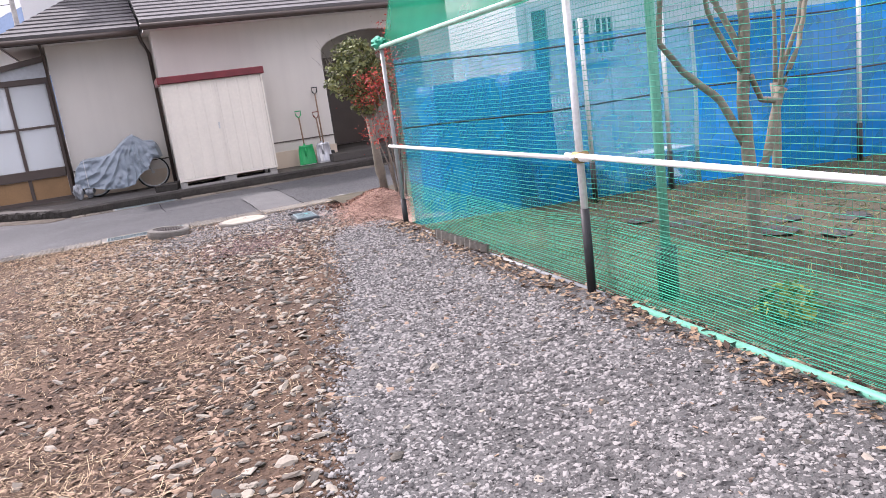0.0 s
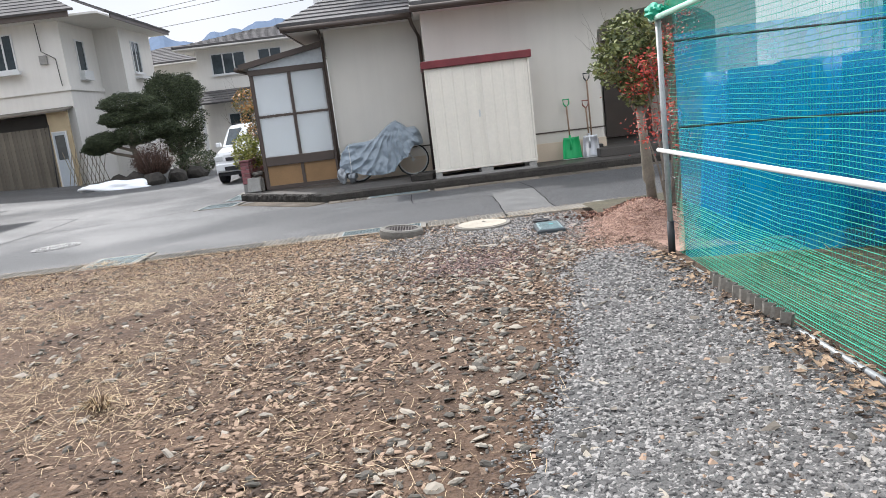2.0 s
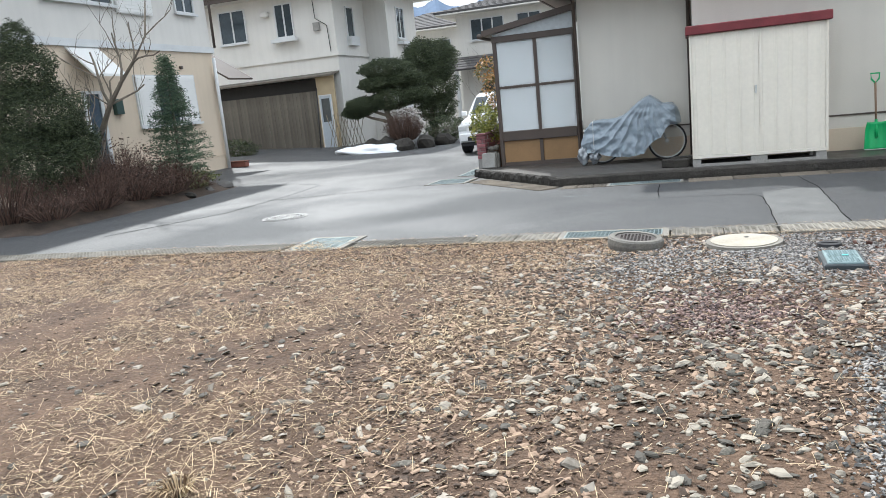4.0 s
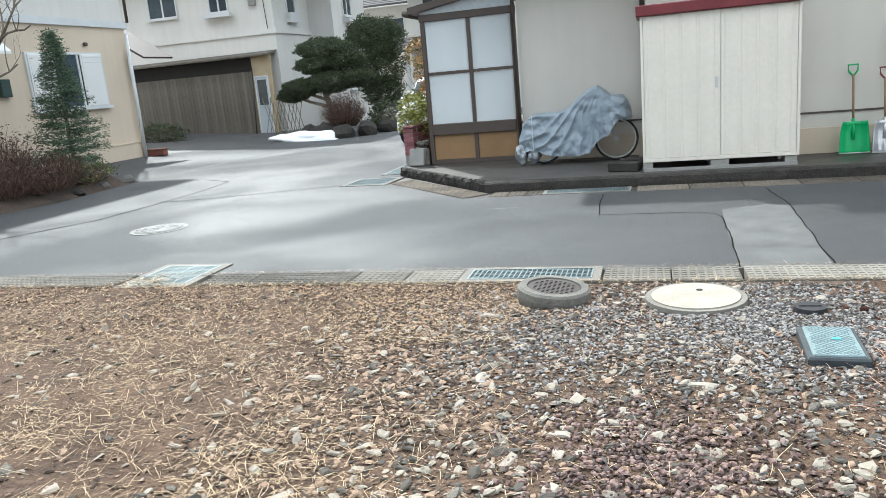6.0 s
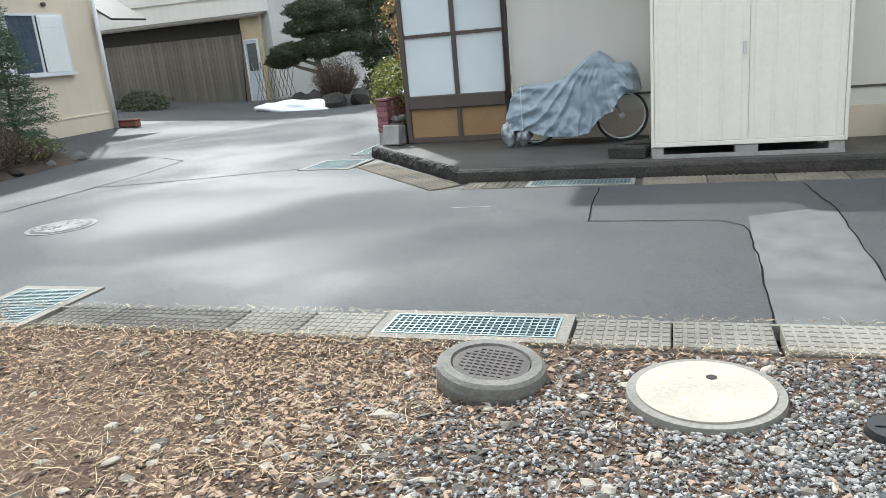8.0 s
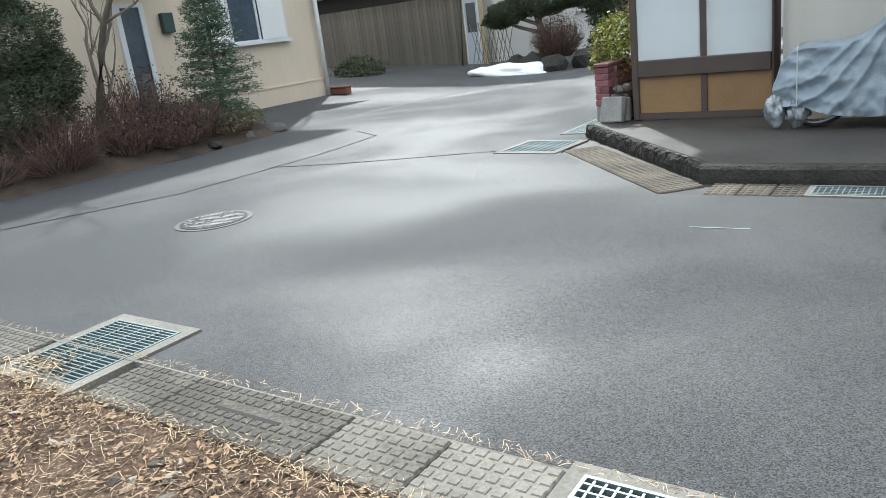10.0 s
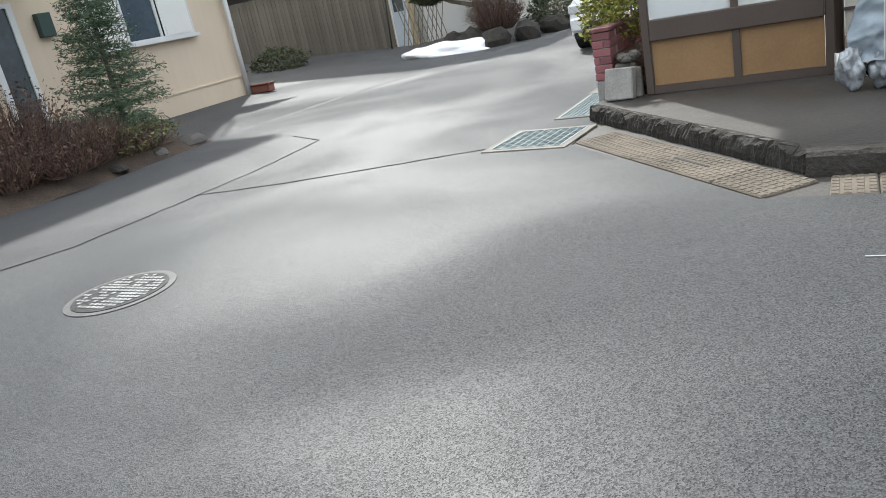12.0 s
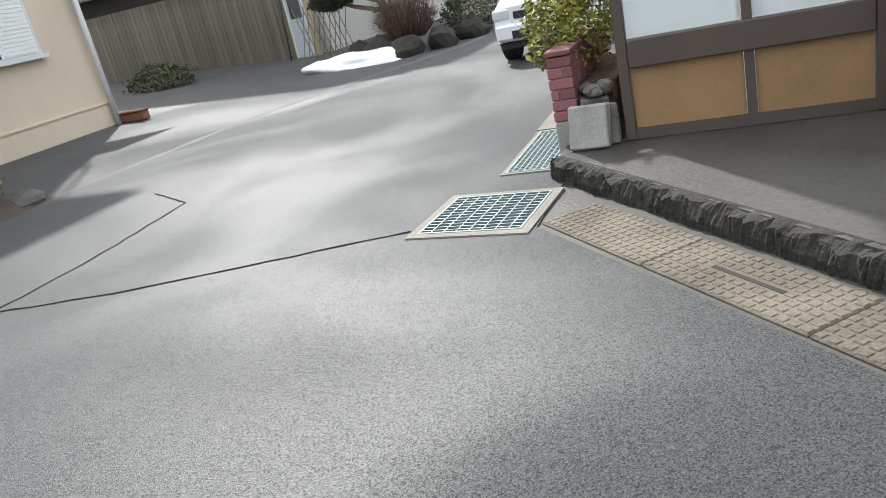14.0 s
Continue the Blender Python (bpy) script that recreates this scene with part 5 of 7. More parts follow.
def bicycle():
    t = thing("bicycle", "bicycle under a grey-blue rain cover, front wheel showing", "bicycle", at=(0.0, 15.72, 0.085))
    wheel(t, 0.35, 0, 0.315, 0.315)
    wheel(t, -0.72, 0, 0.315, 0.315)
    for pts, r in (([(-0.72, 0, 0.315), (-0.25, 0, 0.29)], 0.012), ([(-0.25, 0, 0.29), (-0.4, 0, 0.75)], 0.016), ([(-0.25, 0, 0.29), (0.12, 0, 0.7)], 0.018), ([(0.1, 0, 0.92), (0.22, 0, 0.62), (0.35, 0, 0.315)], 0.014), ([(-0.72, 0, 0.315), (-0.4, 0, 0.75)], 0.01)):
        tube("frame_tube", pts, r, M_STEEL, t, 8)
    nx, nr = 220, 90
    vs, fs = [], []
    for i in range(nx + 1):
        x = -1.06 + 1.64 * i / nx
        top, hem, half = cloak(x)
        for k in range(nr + 1):
            u = -1 + 2 * k / nr
            a = abs(u)
            side = 1 if u > 0 else -1
            if a < 0.3:
                yy, z = half * 0.75 * math.sin(a / 0.3 * math.pi / 2) * side, top - 0.05 * (a / 0.3) ** 2
            else:
                v = (a - 0.3) / 0.7
                yy, z = side * half * (0.75 + 0.28 * v), top - 0.05 - (top - 0.05 - hem) * v
            # folds run down from the handlebar and saddle
            ax, az = x - 0.08, z - 1.12
            th = math.atan2(az, ax)
            sw = math.sin(th * 15 + 3.5 * noise.noise((x * 2, z * 2, 0)))
            fold = 0.05 * (0.55 - abs(sw) ** 0.7) * min(1, math.hypot(ax, az) * 1.6)
            wr = 0.024 * noise.noise((x * 5, z * 7, side * 3)) + 0.014 * noise.noise((x * 14, z * 16, side))
            wr += 0.05 * (0.25 - abs(noise.noise((x * 3.2 + z * 2.5, z * 6 - x * 3, side * 3 + 8)))) + 0.022 * (0.3 - abs(noise.noise((x * 11 + z * 5, z * 15 - x * 7, side + 4))))
            band = 0.02 * math.sin(z * 42 + 6 * x) * math.exp(-((x + 0.85) / 0.16) ** 2)
            bunch = 0.04 * math.sin(z * 36 + x * 20) * math.exp(-((x - 0.45) / 0.1) ** 2)
            yy += side * (fold + wr + band + bunch) * (0.4 + 0.6 * a)
            vs.append((x + 0.012 * noise.noise((x * 9, z * 9, 5)), yy, z + 0.012 * noise.noise((x * 8, yy * 8, 1))))
    for i in range(nx):
        for k in range(nr):
            q = i * (nr + 1) + k
            fs.append((q, q + nr + 1, q + nr + 2, q + 1))
    c = raw("cover", vs, fs, M_COVER, t, "grey-blue waterproof cover with folds", smooth=True)
    pts = []
    for k in range(23):
        u = -1 + 2 * k / 22
        top, hem, half = cloak(-0.84)
        pts.append((-0.84, (half + 0.03) * math.copysign(min(1, abs(u) * 2.4), u), hem + (top + 0.012 - hem) * min(1, (1 - abs(u)) * 1.75)))
    tube("strap", pts, 0.006, M_STEEL, c, 4, "thin cord round the cover")
    # crumpled silver hem bundled at the rear wheel
    for j, (x, s) in enumerate(((-1.03, 0.11), (-0.84, 0.10))):
        bm = bmesh.new()
        bmesh.ops.create_icosphere(bm, subdivisions=4, radius=1)
        for v in bm.verts:
            th = math.atan2(v.co.y, v.co.x)
            k = 0.85 + 0.35 * noise.noise(v.co * 1.6 + Vector((j * 5, 0, 0))) + 0.3 * (0.5 - abs(math.sin(th * 5 + 2.5 * v.co.z + 3 * noise.noise(v.co * 2)))) * (1 - 0.5 * abs(v.co.z))
            v.co = Vector((x + v.co.x * s * k, v.co.y * 0.12 * k - 0.06, 0.17 + v.co.z * 0.17 * k))
        for face in bm.faces:
            face.smooth = True
        part("hem_fold", bm, mat("silver_lining", (0.33, 0.35, 0.37), 0.4, 0.5, 9, 40, 0.2, metal=0.35), t, "crumpled silver lining of the cover")


bicycle()
for i, (x, y, z, r) in enumerate(((0.63, 14.85, 0.085, 10), (0.5, 14.5, 0.085, -14))):
    bm = box(bmesh.new(), -0.2, -0.1, 0, 0.2, 0.1, 0.12, 0.012)
    for v in bm.verts:
        v.co += Vector((0.01 * noise.noise(v.co * 9), 0.01 * noise.noise(v.co * 9 + Vector((4, 0, 0))), 0))
    ob = part("concrete_block", bm, M_KERB)
    ob.matrix_basis = pose(x, y, z, 0, 0, r)
    tagged(ob, "rough dark concrete block on the apron", "concrete block", "loose blocks by the shed")


def snow_shovel(x, y, h, w, sh, material, shaft_m, grip_m, lab, lean):
    """A scoop with a ribbed curved blade, a shaft and a D-grip, leaning back against the wall."""
    t = thing("snow_shovel", lab, "shovel", "shovels leaning on the house wall", at=(x, y, 0.087))
    t.matrix_basis = pose(x, y, 0.087, -lean, 0, 0)
    vs, fs = [], []
    nx, nz = 14, 10
    for s in (0, 0.006):
        for j in range(nz + 1):
            for i in range(nx + 1):
                u, v = -1 + 2 * i / nx, j / nz
                ww = w / 2 * (1 - 0.14 * v - (0.3 * max(0, v - 0.75)))
                rib = 0.006 * math.cos(u * 12) if abs(u) < 0.85 else 0
                vs.append((u * ww, -0.075 * abs(u) ** 3 - 0.05 * v ** 6 + rib + s, v * sh))
    m = (nx + 1) * (nz + 1)
    for j in range(nz):
        for i in range(nx):
            q = j * (nx + 1) + i
            fs += [(q, q + 1, q + nx + 2, q + nx + 1), (m + q, m + q + nx + 1, m + q + nx + 2, m + q + 1)]
    for i in range(nx):
        fs += [(i, m + i, m + i + 1, i + 1), (nz * (nx + 1) + i, nz * (nx + 1) + i + 1, m + nz * (nx + 1) + i + 1, m + nz * (nx + 1) + i)]
    for j in range(nz):
        q = j * (nx + 1)
        fs += [(q, q + nx + 1, m + q + nx + 1, m + q), (q + nx, m + q + nx, m + q + 2 * nx + 1, q + 2 * nx + 1)]
    raw("blade", vs, fs, material, t, smooth=True)
    tube("edge", [(-w / 2, -0.07, 0.008), (-w / 4, -0.012, 0.006), (w / 4, -0.012, 0.006), (w / 2, -0.07, 0.008)], 0.007, M_STEEL, t, 5)
    tube("socket", [(0, -0.012, sh * 0.45), (0, 0.0, sh * 1.1)], 0.021, material, t, 8)
    tube("shaft", [(0, 0, sh * 1.0), (0, 0, h - 0.13)], 0.015, shaft_m, t, 8)
    tube("grip", [(0, 0, h - 0.15), (0.05, 0, h - 0.09), (0.058, 0, h - 0.01), (-0.058, 0, h - 0.01), (-0.05, 0, h - 0.09), (0, 0, h - 0.15)], 0.013, grip_m, t, 7)


M_GPLAST = mat("green_plastic", (0.02, 0.40, 0.13), 0.4, 0.15, 6, 50, 0.05)
M_SHAFT = mat("wooden_shaft", (0.26, 0.17, 0.11), 0.7, 0.25, 8, 60, 0.15)
M_REDG = mat("red_brown_grip", (0.22, 0.07, 0.05), 0.5, 0.2, 6, 50, 0.05)
snow_shovel(3.3, 15.05, 1.12, 0.36, 0.40, M_GPLAST, M_SHAFT, M_GPLAST, "green plastic snow shovel leaning on the wall", 8)
snow_shovel(3.64, 14.98, 1.06, 0.32, 0.40, mat("silver_blade", (0.62, 0.63, 0.65), 0.3, 0.15, 6, 50, 0.05, metal=0.6), M_SHAFT, M_REDG, "silver snow shovel with a red-brown grip", 8)
snow_shovel(3.72, 15.14, 1.54, 0.24, 0.32, mat("dull_steel", (0.3, 0.3, 0.31), 0.4, 0.2, 6, 50, 0.05, metal=0.6), M_SHAFT, M_BLACK, "tall steel shovel with a black grip", 3)
boxed("black_crate", (3.74, 15.12, 0.087, 3.92, 15.25, 0.3), M_BLACK, bevel=0.01)
tagged(bpy.data.objects["black_crate"], "small black plastic box by the wall", "box")


def car():
    t = thing("car", "white compact off-road car parked in the side street", "car", at=(-4.42, 21.95, GZ))
    # body from cross-sections along its length (y), facing the viewer
    def loft(name, secs, material, parent, label=""):
        vs, fs = [], []
        for y, hw, z0, z1, rr in secs:
            prof = [(-hw, z0), (-hw - 0.01, z0 + (z1 - z0) * 0.4), (-hw + 0.02, z1 - rr), (-hw + rr, z1), (0, z1 + 0.02), (hw - rr, z1), (hw - 0.02, z1 - rr), (hw + 0.01, z0 + (z1 - z0) * 0.4), (hw, z0)]
            vs += [(x, y, z) for x, z in prof]
        n = 9
        for i in range(len(secs) - 1):
            fs += [(i * n + k, (i + 1) * n + k, (i + 1) * n + k + 1, i * n + k + 1) for k in range(n - 1)]
        fs += [tuple(range(n)), tuple(range((len(secs) - 1) * n + n - 1, (len(secs) - 1) * n - 1, -1))]
        return raw(name, vs, fs, material, parent, label, smooth=False)
    b = loft("body", [(0, 0.66, 0.32, 0.78, 0.1), (0.06, 0.73, 0.28, 0.86, 0.1), (0.5, 0.75, 0.26, 0.92, 0.08), (0.95, 0.75, 0.26, 0.97, 0.06), (3.3, 0.74, 0.26, 0.98, 0.06), (3.4, 0.7, 0.32, 0.9, 0.08)], M_CARW, t)
    loft("cabin", [(0.9, 0.68, 0.95, 1.0, 0.02), (1.4, 0.62, 0.95, 1.5, 0.08), (1.75, 0.6, 0.95, 1.58, 0.08), (3.2, 0.6, 0.95, 1.56, 0.08), (3.35, 0.62, 0.95, 1.3, 0.08)], M_CARW, t)
    raw("windscreen", [(-0.6, 0.925, 1.035), (0.6, 0.925, 1.035), (0.52, 1.36, 1.475), (-0.52, 1.36, 1.475)], [(0, 1, 2, 3)], M_GLASS, t)
    for s in (-1, 1):
        raw("side_window", [(s * 0.655, 1.45, 1.03), (s * 0.655, 3.1, 1.03), (s * 0.615, 3.0, 1.45), (s * 0.625, 1.6, 1.45)], [(0, 1, 2, 3)], M_GLASS, t)
        boxed("headlight", (s * 0.6 - 0.13, -0.02, 0.62, s * 0.6 + 0.13, 0.05, 0.78), M_WINW, t, 0.03, "clear headlight")
        boxed("fog_lamp", (s * 0.55 - 0.06, -0.03, 0.38, s * 0.55 + 0.06, 0.04, 0.45), M_STEEL, t, 0.02)
        boxed("mirror", (s * 0.82 - 0.08, 1.0, 1.0, s * 0.82 + 0.08, 1.08, 1.13), M_CARW, t, 0.02)
        for y in (0.62, 2.75):
            vs, fs = [], []
            tube_into(vs, fs, [(s * 0.58, y, 0.31), (s * 0.77, y, 0.31)], 0.31, 24)
            wv = raw("tyre", vs, fs, M_RUBBER, t)
            vs, fs = [], []
            tube_into(vs, fs, [(s * 0.765, y, 0.31), (s * 0.78, y, 0.31)], 0.18, 18)
            raw("rim", vs, fs, M_STEEL, wv)
    boxed("grille", (-0.42, -0.025, 0.62, 0.42, 0.03, 0.72), M_BLACK, t, 0.01)
    boxed("bumper", (-0.7, -0.07, 0.34, 0.7, 0.06, 0.56), M_CARW, t, 0.03)
    boxed("bumper_intake", (-0.46, -0.078, 0.36, 0.46, -0.06, 0.47), M_BLACK, t)
    boxed("number_plate", (-0.165, -0.09, 0.48, 0.165, -0.071, 0.645), M_WINW, t)
    boxed("skirt", (-0.68, 0.02, 0.22, 0.68, 3.3, 0.3), M_BLACK, t)
    for s in (-0.45, 0.45):
        tube("roof_rail", [(s, 1.6, 1.62), (s, 3.1, 1.62)], 0.02, M_BLACK, t, 6)


car()


def brick_pier():
    t = thing("brick_planter", "low red-brick planter wall on a concrete base", "planter", at=(-3.16, 16.5, 0))
    boxed("base", (0.0, 0.0, -0.08, 0.17, 1.5, 0.25), M_BLOCK, t, 0.01, label="grey concrete base")
    boxed("mortar", (0.012, 0.012, 0.25, 0.158, 1.49, 0.69), M_BLOCK, t)
    full, half = box(bmesh.new(), 0, 0, 0, 0.168, 0.2, 0.066, 0.005), box(bmesh.new(), 0, 0, 0, 0.105, 0.09, 0.066, 0.005)
    fm, hm, qm = [bpy.data.meshes.new("brick") for _ in range(3)]
    full.to_mesh(fm), half.to_mesh(hm)
    q = box(bmesh.new(), 0, 0, 0, 0.055, 0.09, 0.066, 0.005)
    q.to_mesh(qm)
    for m in (fm, hm, qm):
        m.materials.append(M_BRICK)
    for c in range(6):
        z = 0.256 + c * 0.074
        if c % 2:
            items = [(fm, 0.001, 0.0)] + [(fm, 0.001, 0.1 + 0.208 * k) for k in range(1, 7)]
            items[0] = (fm, 0.001, 0.0)
        else:
            items = [(hm, 0.001, 0.0) if c % 4 == 0 else (qm, 0.001, 0.0), (qm, 0.114, 0.0) if c % 4 == 0 else (hm, 0.064, 0.0)] + [(fm, 0.001, 0.1 + 0.208 * k) for k in range(0, 7)]
        for m, x, y in items:
            ob = new("brick", m)
            ob.parent = t
            ob.matrix_basis = pose(x + random.uniform(-0.002, 0.002), y - 0.004, z)
    boxed("cap", (-0.006, -0.01, 0.7, 0.176, 1.5, 0.735), M_BRICK, t, 0.006)
    boxed("soil", (0.17, 0.25, -0.05, 0.41, 1.5, 0.45), M_SOIL, t)
    return t


brick_pier()
M_RUBBLE = mat("dirty_concrete", (0.13, 0.12, 0.105), 0.9, 0.5, 7, 60, 0.5)
for at, dims, rot in (((-2.9, 16.33, 0.085), (0.27, 0.11, 0.29), (-12, 0, -6)), ((-2.74, 16.4, 0.085), (0.06, 0.1, 0.27), (-10, 0, 4)), ((-2.88, 16.56, 0.085), (0.2, 0.16, 0.3), (0, 0, 12))):
    bm = box(bmesh.new(), -dims[0] / 2, -dims[1] / 2, 0, dims[0] / 2, dims[1] / 2, dims[2], 0.012)
    for v in bm.verts:
        v.co += Vector((0.012 * noise.noise(v.co * 8), 0.01 * noise.noise(v.co * 9), 0.008 * noise.noise(v.co * 7)))
    ob = part("concrete_block", bm, M_BLOCK if dims[0] > 0.25 else M_RUBBLE)
    ob.matrix_basis = pose(*at, *rot)
    tagged(ob, "broken grey concrete block leaning by the brick planter", "concrete block", "blocks by the planter")
for i, (x, y, z, r) in enumerate(((-2.88, 16.5, 0.44, 0.07), (-2.8, 16.56, 0.45, 0.08), (-2.93, 16.6, 0.44, 0.06), (-2.84, 16.45, 0.43, 0.045))):
    rock("rubble_stone", "piece of pale stone rubble on the blocks", (x, y, z), r, i + 31, 0.6, M_RUBBLE)


def planter_shrub():
    t = thing("shrub", "yellow-green leafy shrub in the brick planter", "shrub", at=(-3.05, 17.15, 0.45))
    rng = np.random.default_rng(51)
    vs, fs = [], []
    for k in range(9):
        branchy(rng, Vector((rng.normal(0, 0.05), rng.normal(0, 0.15), -0.1)), Vector((rng.normal(0, 0.4), rng.normal(0, 0.4), 1)).normalized(), 0.4, 0.009, 2, vs, fs, 0.5, 0.2, 4)
    raw("stem", vs, fs, M_BARK, t)["kind"] = "stuff"
    crown(t, M_LEAF_Y, [((-0.1, -0.1, 0.5), (0.27, 0.34, 0.33)), ((0.08, 0.1, 0.4), (0.26, 0.45, 0.33)), ((-0.12, 0.25, 0.58), (0.25, 0.3, 0.28)), ((-0.16, -0.2, 0.3), (0.2, 0.25, 0.22))], 2600, 0.055, 52)
    t2 = thing("shrub", "taller shrub with orange-tipped leaves beside the porch", "shrub", at=(-3.02, 17.7, 0.45))
    vs, fs = [], []
    for k in range(5):
        branchy(rng, Vector((rng.normal(0, 0.05), rng.normal(0, 0.1), -0.1)), Vector((rng.normal(0, 0.12), rng.normal(0, 0.15), 1)).normalized(), 1.1, 0.013, 2, vs, fs, 0.35, 0.3, 4)
    raw("stem", vs, fs, M_BARK, t2)["kind"] = "stuff"
    crown(t2, mat("orange_green_leaves", (0.22, 0.22, 0.06), 0.55, 0.4, 3, 30, 0.0, island=1.1, hue2=(0.62, 0.35, 0.14)), [((-0.08, 0, 1.5), (0.3, 0.35, 0.3)), ((-0.02, 0.1, 1.15), (0.25, 0.3, 0.25)), ((0, 0, 0.8), (0.18, 0.25, 0.2))], 1100, 0.07, 53)


planter_shrub()


# ---- things at the edge of the lot ----
def concrete_ring():
    t = thing("drain_pit", "concrete ring pit with a rusty iron lid", "drain pit")
    t.matrix_basis = pose(0.195, 9.29, -0.058, 1, 6, 0)
    vs, fs = [], []
    prof = [(0.232, 0.0), (0.242, 0.08), (0.238, 0.122), (0.222, 0.136), (0.178, 0.136), (0.172, 0.115)]
    n = 40
    for i in range(n):
        a = 2 * math.pi * i / n
        j = 1 + 0.012 * noise.noise((math.cos(a) * 2, math.sin(a) * 2, 0))
        vs += [(r * j * math.cos(a), r * j * math.sin(a), z) for r, z in prof]
    m = len(prof)
    fs = [(i * m + k, ((i + 1) % n) * m + k, ((i + 1) % n) * m + k + 1, i * m + k + 1) for i in range(n) for k in range(m - 1)]
    raw("ring", vs, fs, mat("damp_grey_concrete", (0.15, 0.14, 0.122), 0.85, 0.4, 7, 60, 0.5), t)
    bm = disc(bmesh.new(), 0, 0, 0.1, 0.127, 0.17, 36)
    for i in range(9):
        for k in range(9):
            x, y = -0.12 + 0.03 * i, -0.12 + 0.03 * k
            if math.hypot(x, y) < 0.14:
                box(bm, x - 0.009, y - 0.004, 0.126, x + 0.009, y + 0.004, 0.131)
    part("lid", bm, mat("rusty_iron", (0.07, 0.058, 0.054), 0.6, 0.4, 9, 60, 0.3, metal=0.3), t, "rusty brown patterned lid")


concrete_ring()


def pale_lid():
    t = thing("manhole_cover", "round cream concrete manhole lid level with the gravel", "manhole cover", at=(1.085, 9.215, -0.012))
    bm = disc(bmesh.new(), 0, 0, -0.06, 0.035, 0.31, 48, 0.30)
    part("ring", bm, M_CONC, t)
    bm = disc(bmesh.new(), 0, 0, -0.02, 0.042, 0.265, 48, 0.262)
    part("lid", bm, mat("cream_concrete", (0.36, 0.325, 0.265), 0.85, 0.22, 5, 50, 0.3), t, "smooth cream lid")
    # the hole's shade is a near-black disc laid on the lid
    part("finger_hole_shade", disc(bmesh.new(), 0.03, 0.11, 0.03, 0.044, 0.022, 12), M_RECESS_SHADE, t)


pale_lid()


def black_cap():
    t = thing("inspection_cover", "small black plastic inspection cover", "cover", at=(1.694, 9.01, -0.002))
    part("cap", disc(bmesh.new(), 0, 0, -0.02, 0.028, 0.095, 28, 0.085), M_BLACK, t)
    bm = box(bmesh.new(), -0.06, -0.008, 0.027, 0.06, 0.008, 0.034, 0.002)
    part("rib", bm, M_BLACK, t)


black_cap()


def meter_box():
    t = thing("water_meter_box", "blue-grey water meter lid in a dark frame", "meter box", at=(1.66, 8.31, 0.05))
    t.matrix_basis = pose(1.662, 8.315, 0.05, 0, 0, -3) @ Matrix.Diagonal((0.78, 0.84, 1, 1))
    bm = box(bmesh.new(), -0.17, -0.26, -0.06, 0.17, 0.26, 0.02, 0.01)
    part("frame", bm, mat("dark_plastic", (0.05, 0.06, 0.065), 0.6, 0.3, 8, 50, 0.1), t)
    bm = box(bmesh.new(), -0.14, -0.235, 0.01, 0.14, 0.235, 0.03, 0.006)
    m = mat("blue_grey_plastic", (0.20, 0.27, 0.275), 0.55, 0.25, 8, 50, 0.1)
    vs, fs = [], []
    for i in range(-14, 15):
        for s in (1, -1):
            o = i * 0.04
            # diamond ribs clipped to the lid
            y0, y1 = -0.22, 0.22
            x0, x1 = o + s * y0, o + s * y1
            pts = [(x0 + (x1 - x0) * k / 20, y0 + (y1 - y0) * k / 20) for k in range(21)]
            pts = [p for p in pts if abs(p[0]) < 0.128]
            if len(pts) > 1:
                tube_into(vs, fs, [(*pts[0], 0.03), (*pts[-1], 0.03)], 0.003, 3)
    part("lid", bm, m, t)
    raw("tread_rib", vs, fs, m, t)
    boxed("stain", (0.0, 0.0, 0.033, 0.05, 0.035, 0.0345), mat("turquoise_paint", (0.1, 0.5, 0.52), 0.6, 0.2, 9, 50, 0.0), t, label="small turquoise paint mark")


meter_box()
rock("flat_stone", "flat pale stone slab at the lot's edge", (2.5, 9.72, 0.0), 0.16, 61, 0.3)
boxed("white_block", (2.35, 9.72, -0.03, 2.5, 9.82, 0.01), M_WHITE, bevel=0.01)
tagged(bpy.data.objects["white_block"], "small white block lying on the drain lid", "block")


def corner_tree():
    t = thing("broadleaf_tree", "small evergreen tree with olive leaves at the lot corner", "tree", at=(2.9, 9.0, 0.02))
    rng = np.random.default_rng(71)
    tube("trunk", [(0, 0, -0.05), (-0.02, 0, 0.25), (-0.03, 0.0, 0.3), (-0.05, 0.01, 0.7), (-0.08, 0, 1.05)], [0.06, 0.05, 0.066, 0.048, 0.042], M_BARK_G, t, 10)
    vs, fs = [], []
    for k in range(7):
        branchy(rng, Vector((-0.07, 0, 0.95)), Vector((rng.normal(-0.25, 0.45), rng.normal(0, 0.45), 1)).normalized(), 0.5, 0.022, 3, vs, fs, 0.55, 0.2, 5)
    raw("limb", vs, fs, M_BARK_G, t)["kind"] = "stuff"
    crown(t, M_LEAF, [((-0.24, 0, 1.52), (0.3, 0.3, 0.27)), ((-0.12, 0.1, 1.78), (0.28, 0.3, 0.24)), ((-0.08, 0, 1.24), (0.2, 0.22, 0.2)), ((0.08, 0, 1.5), (0.22, 0.28, 0.26))], 3600, 0.062, 72)


corner_tree()


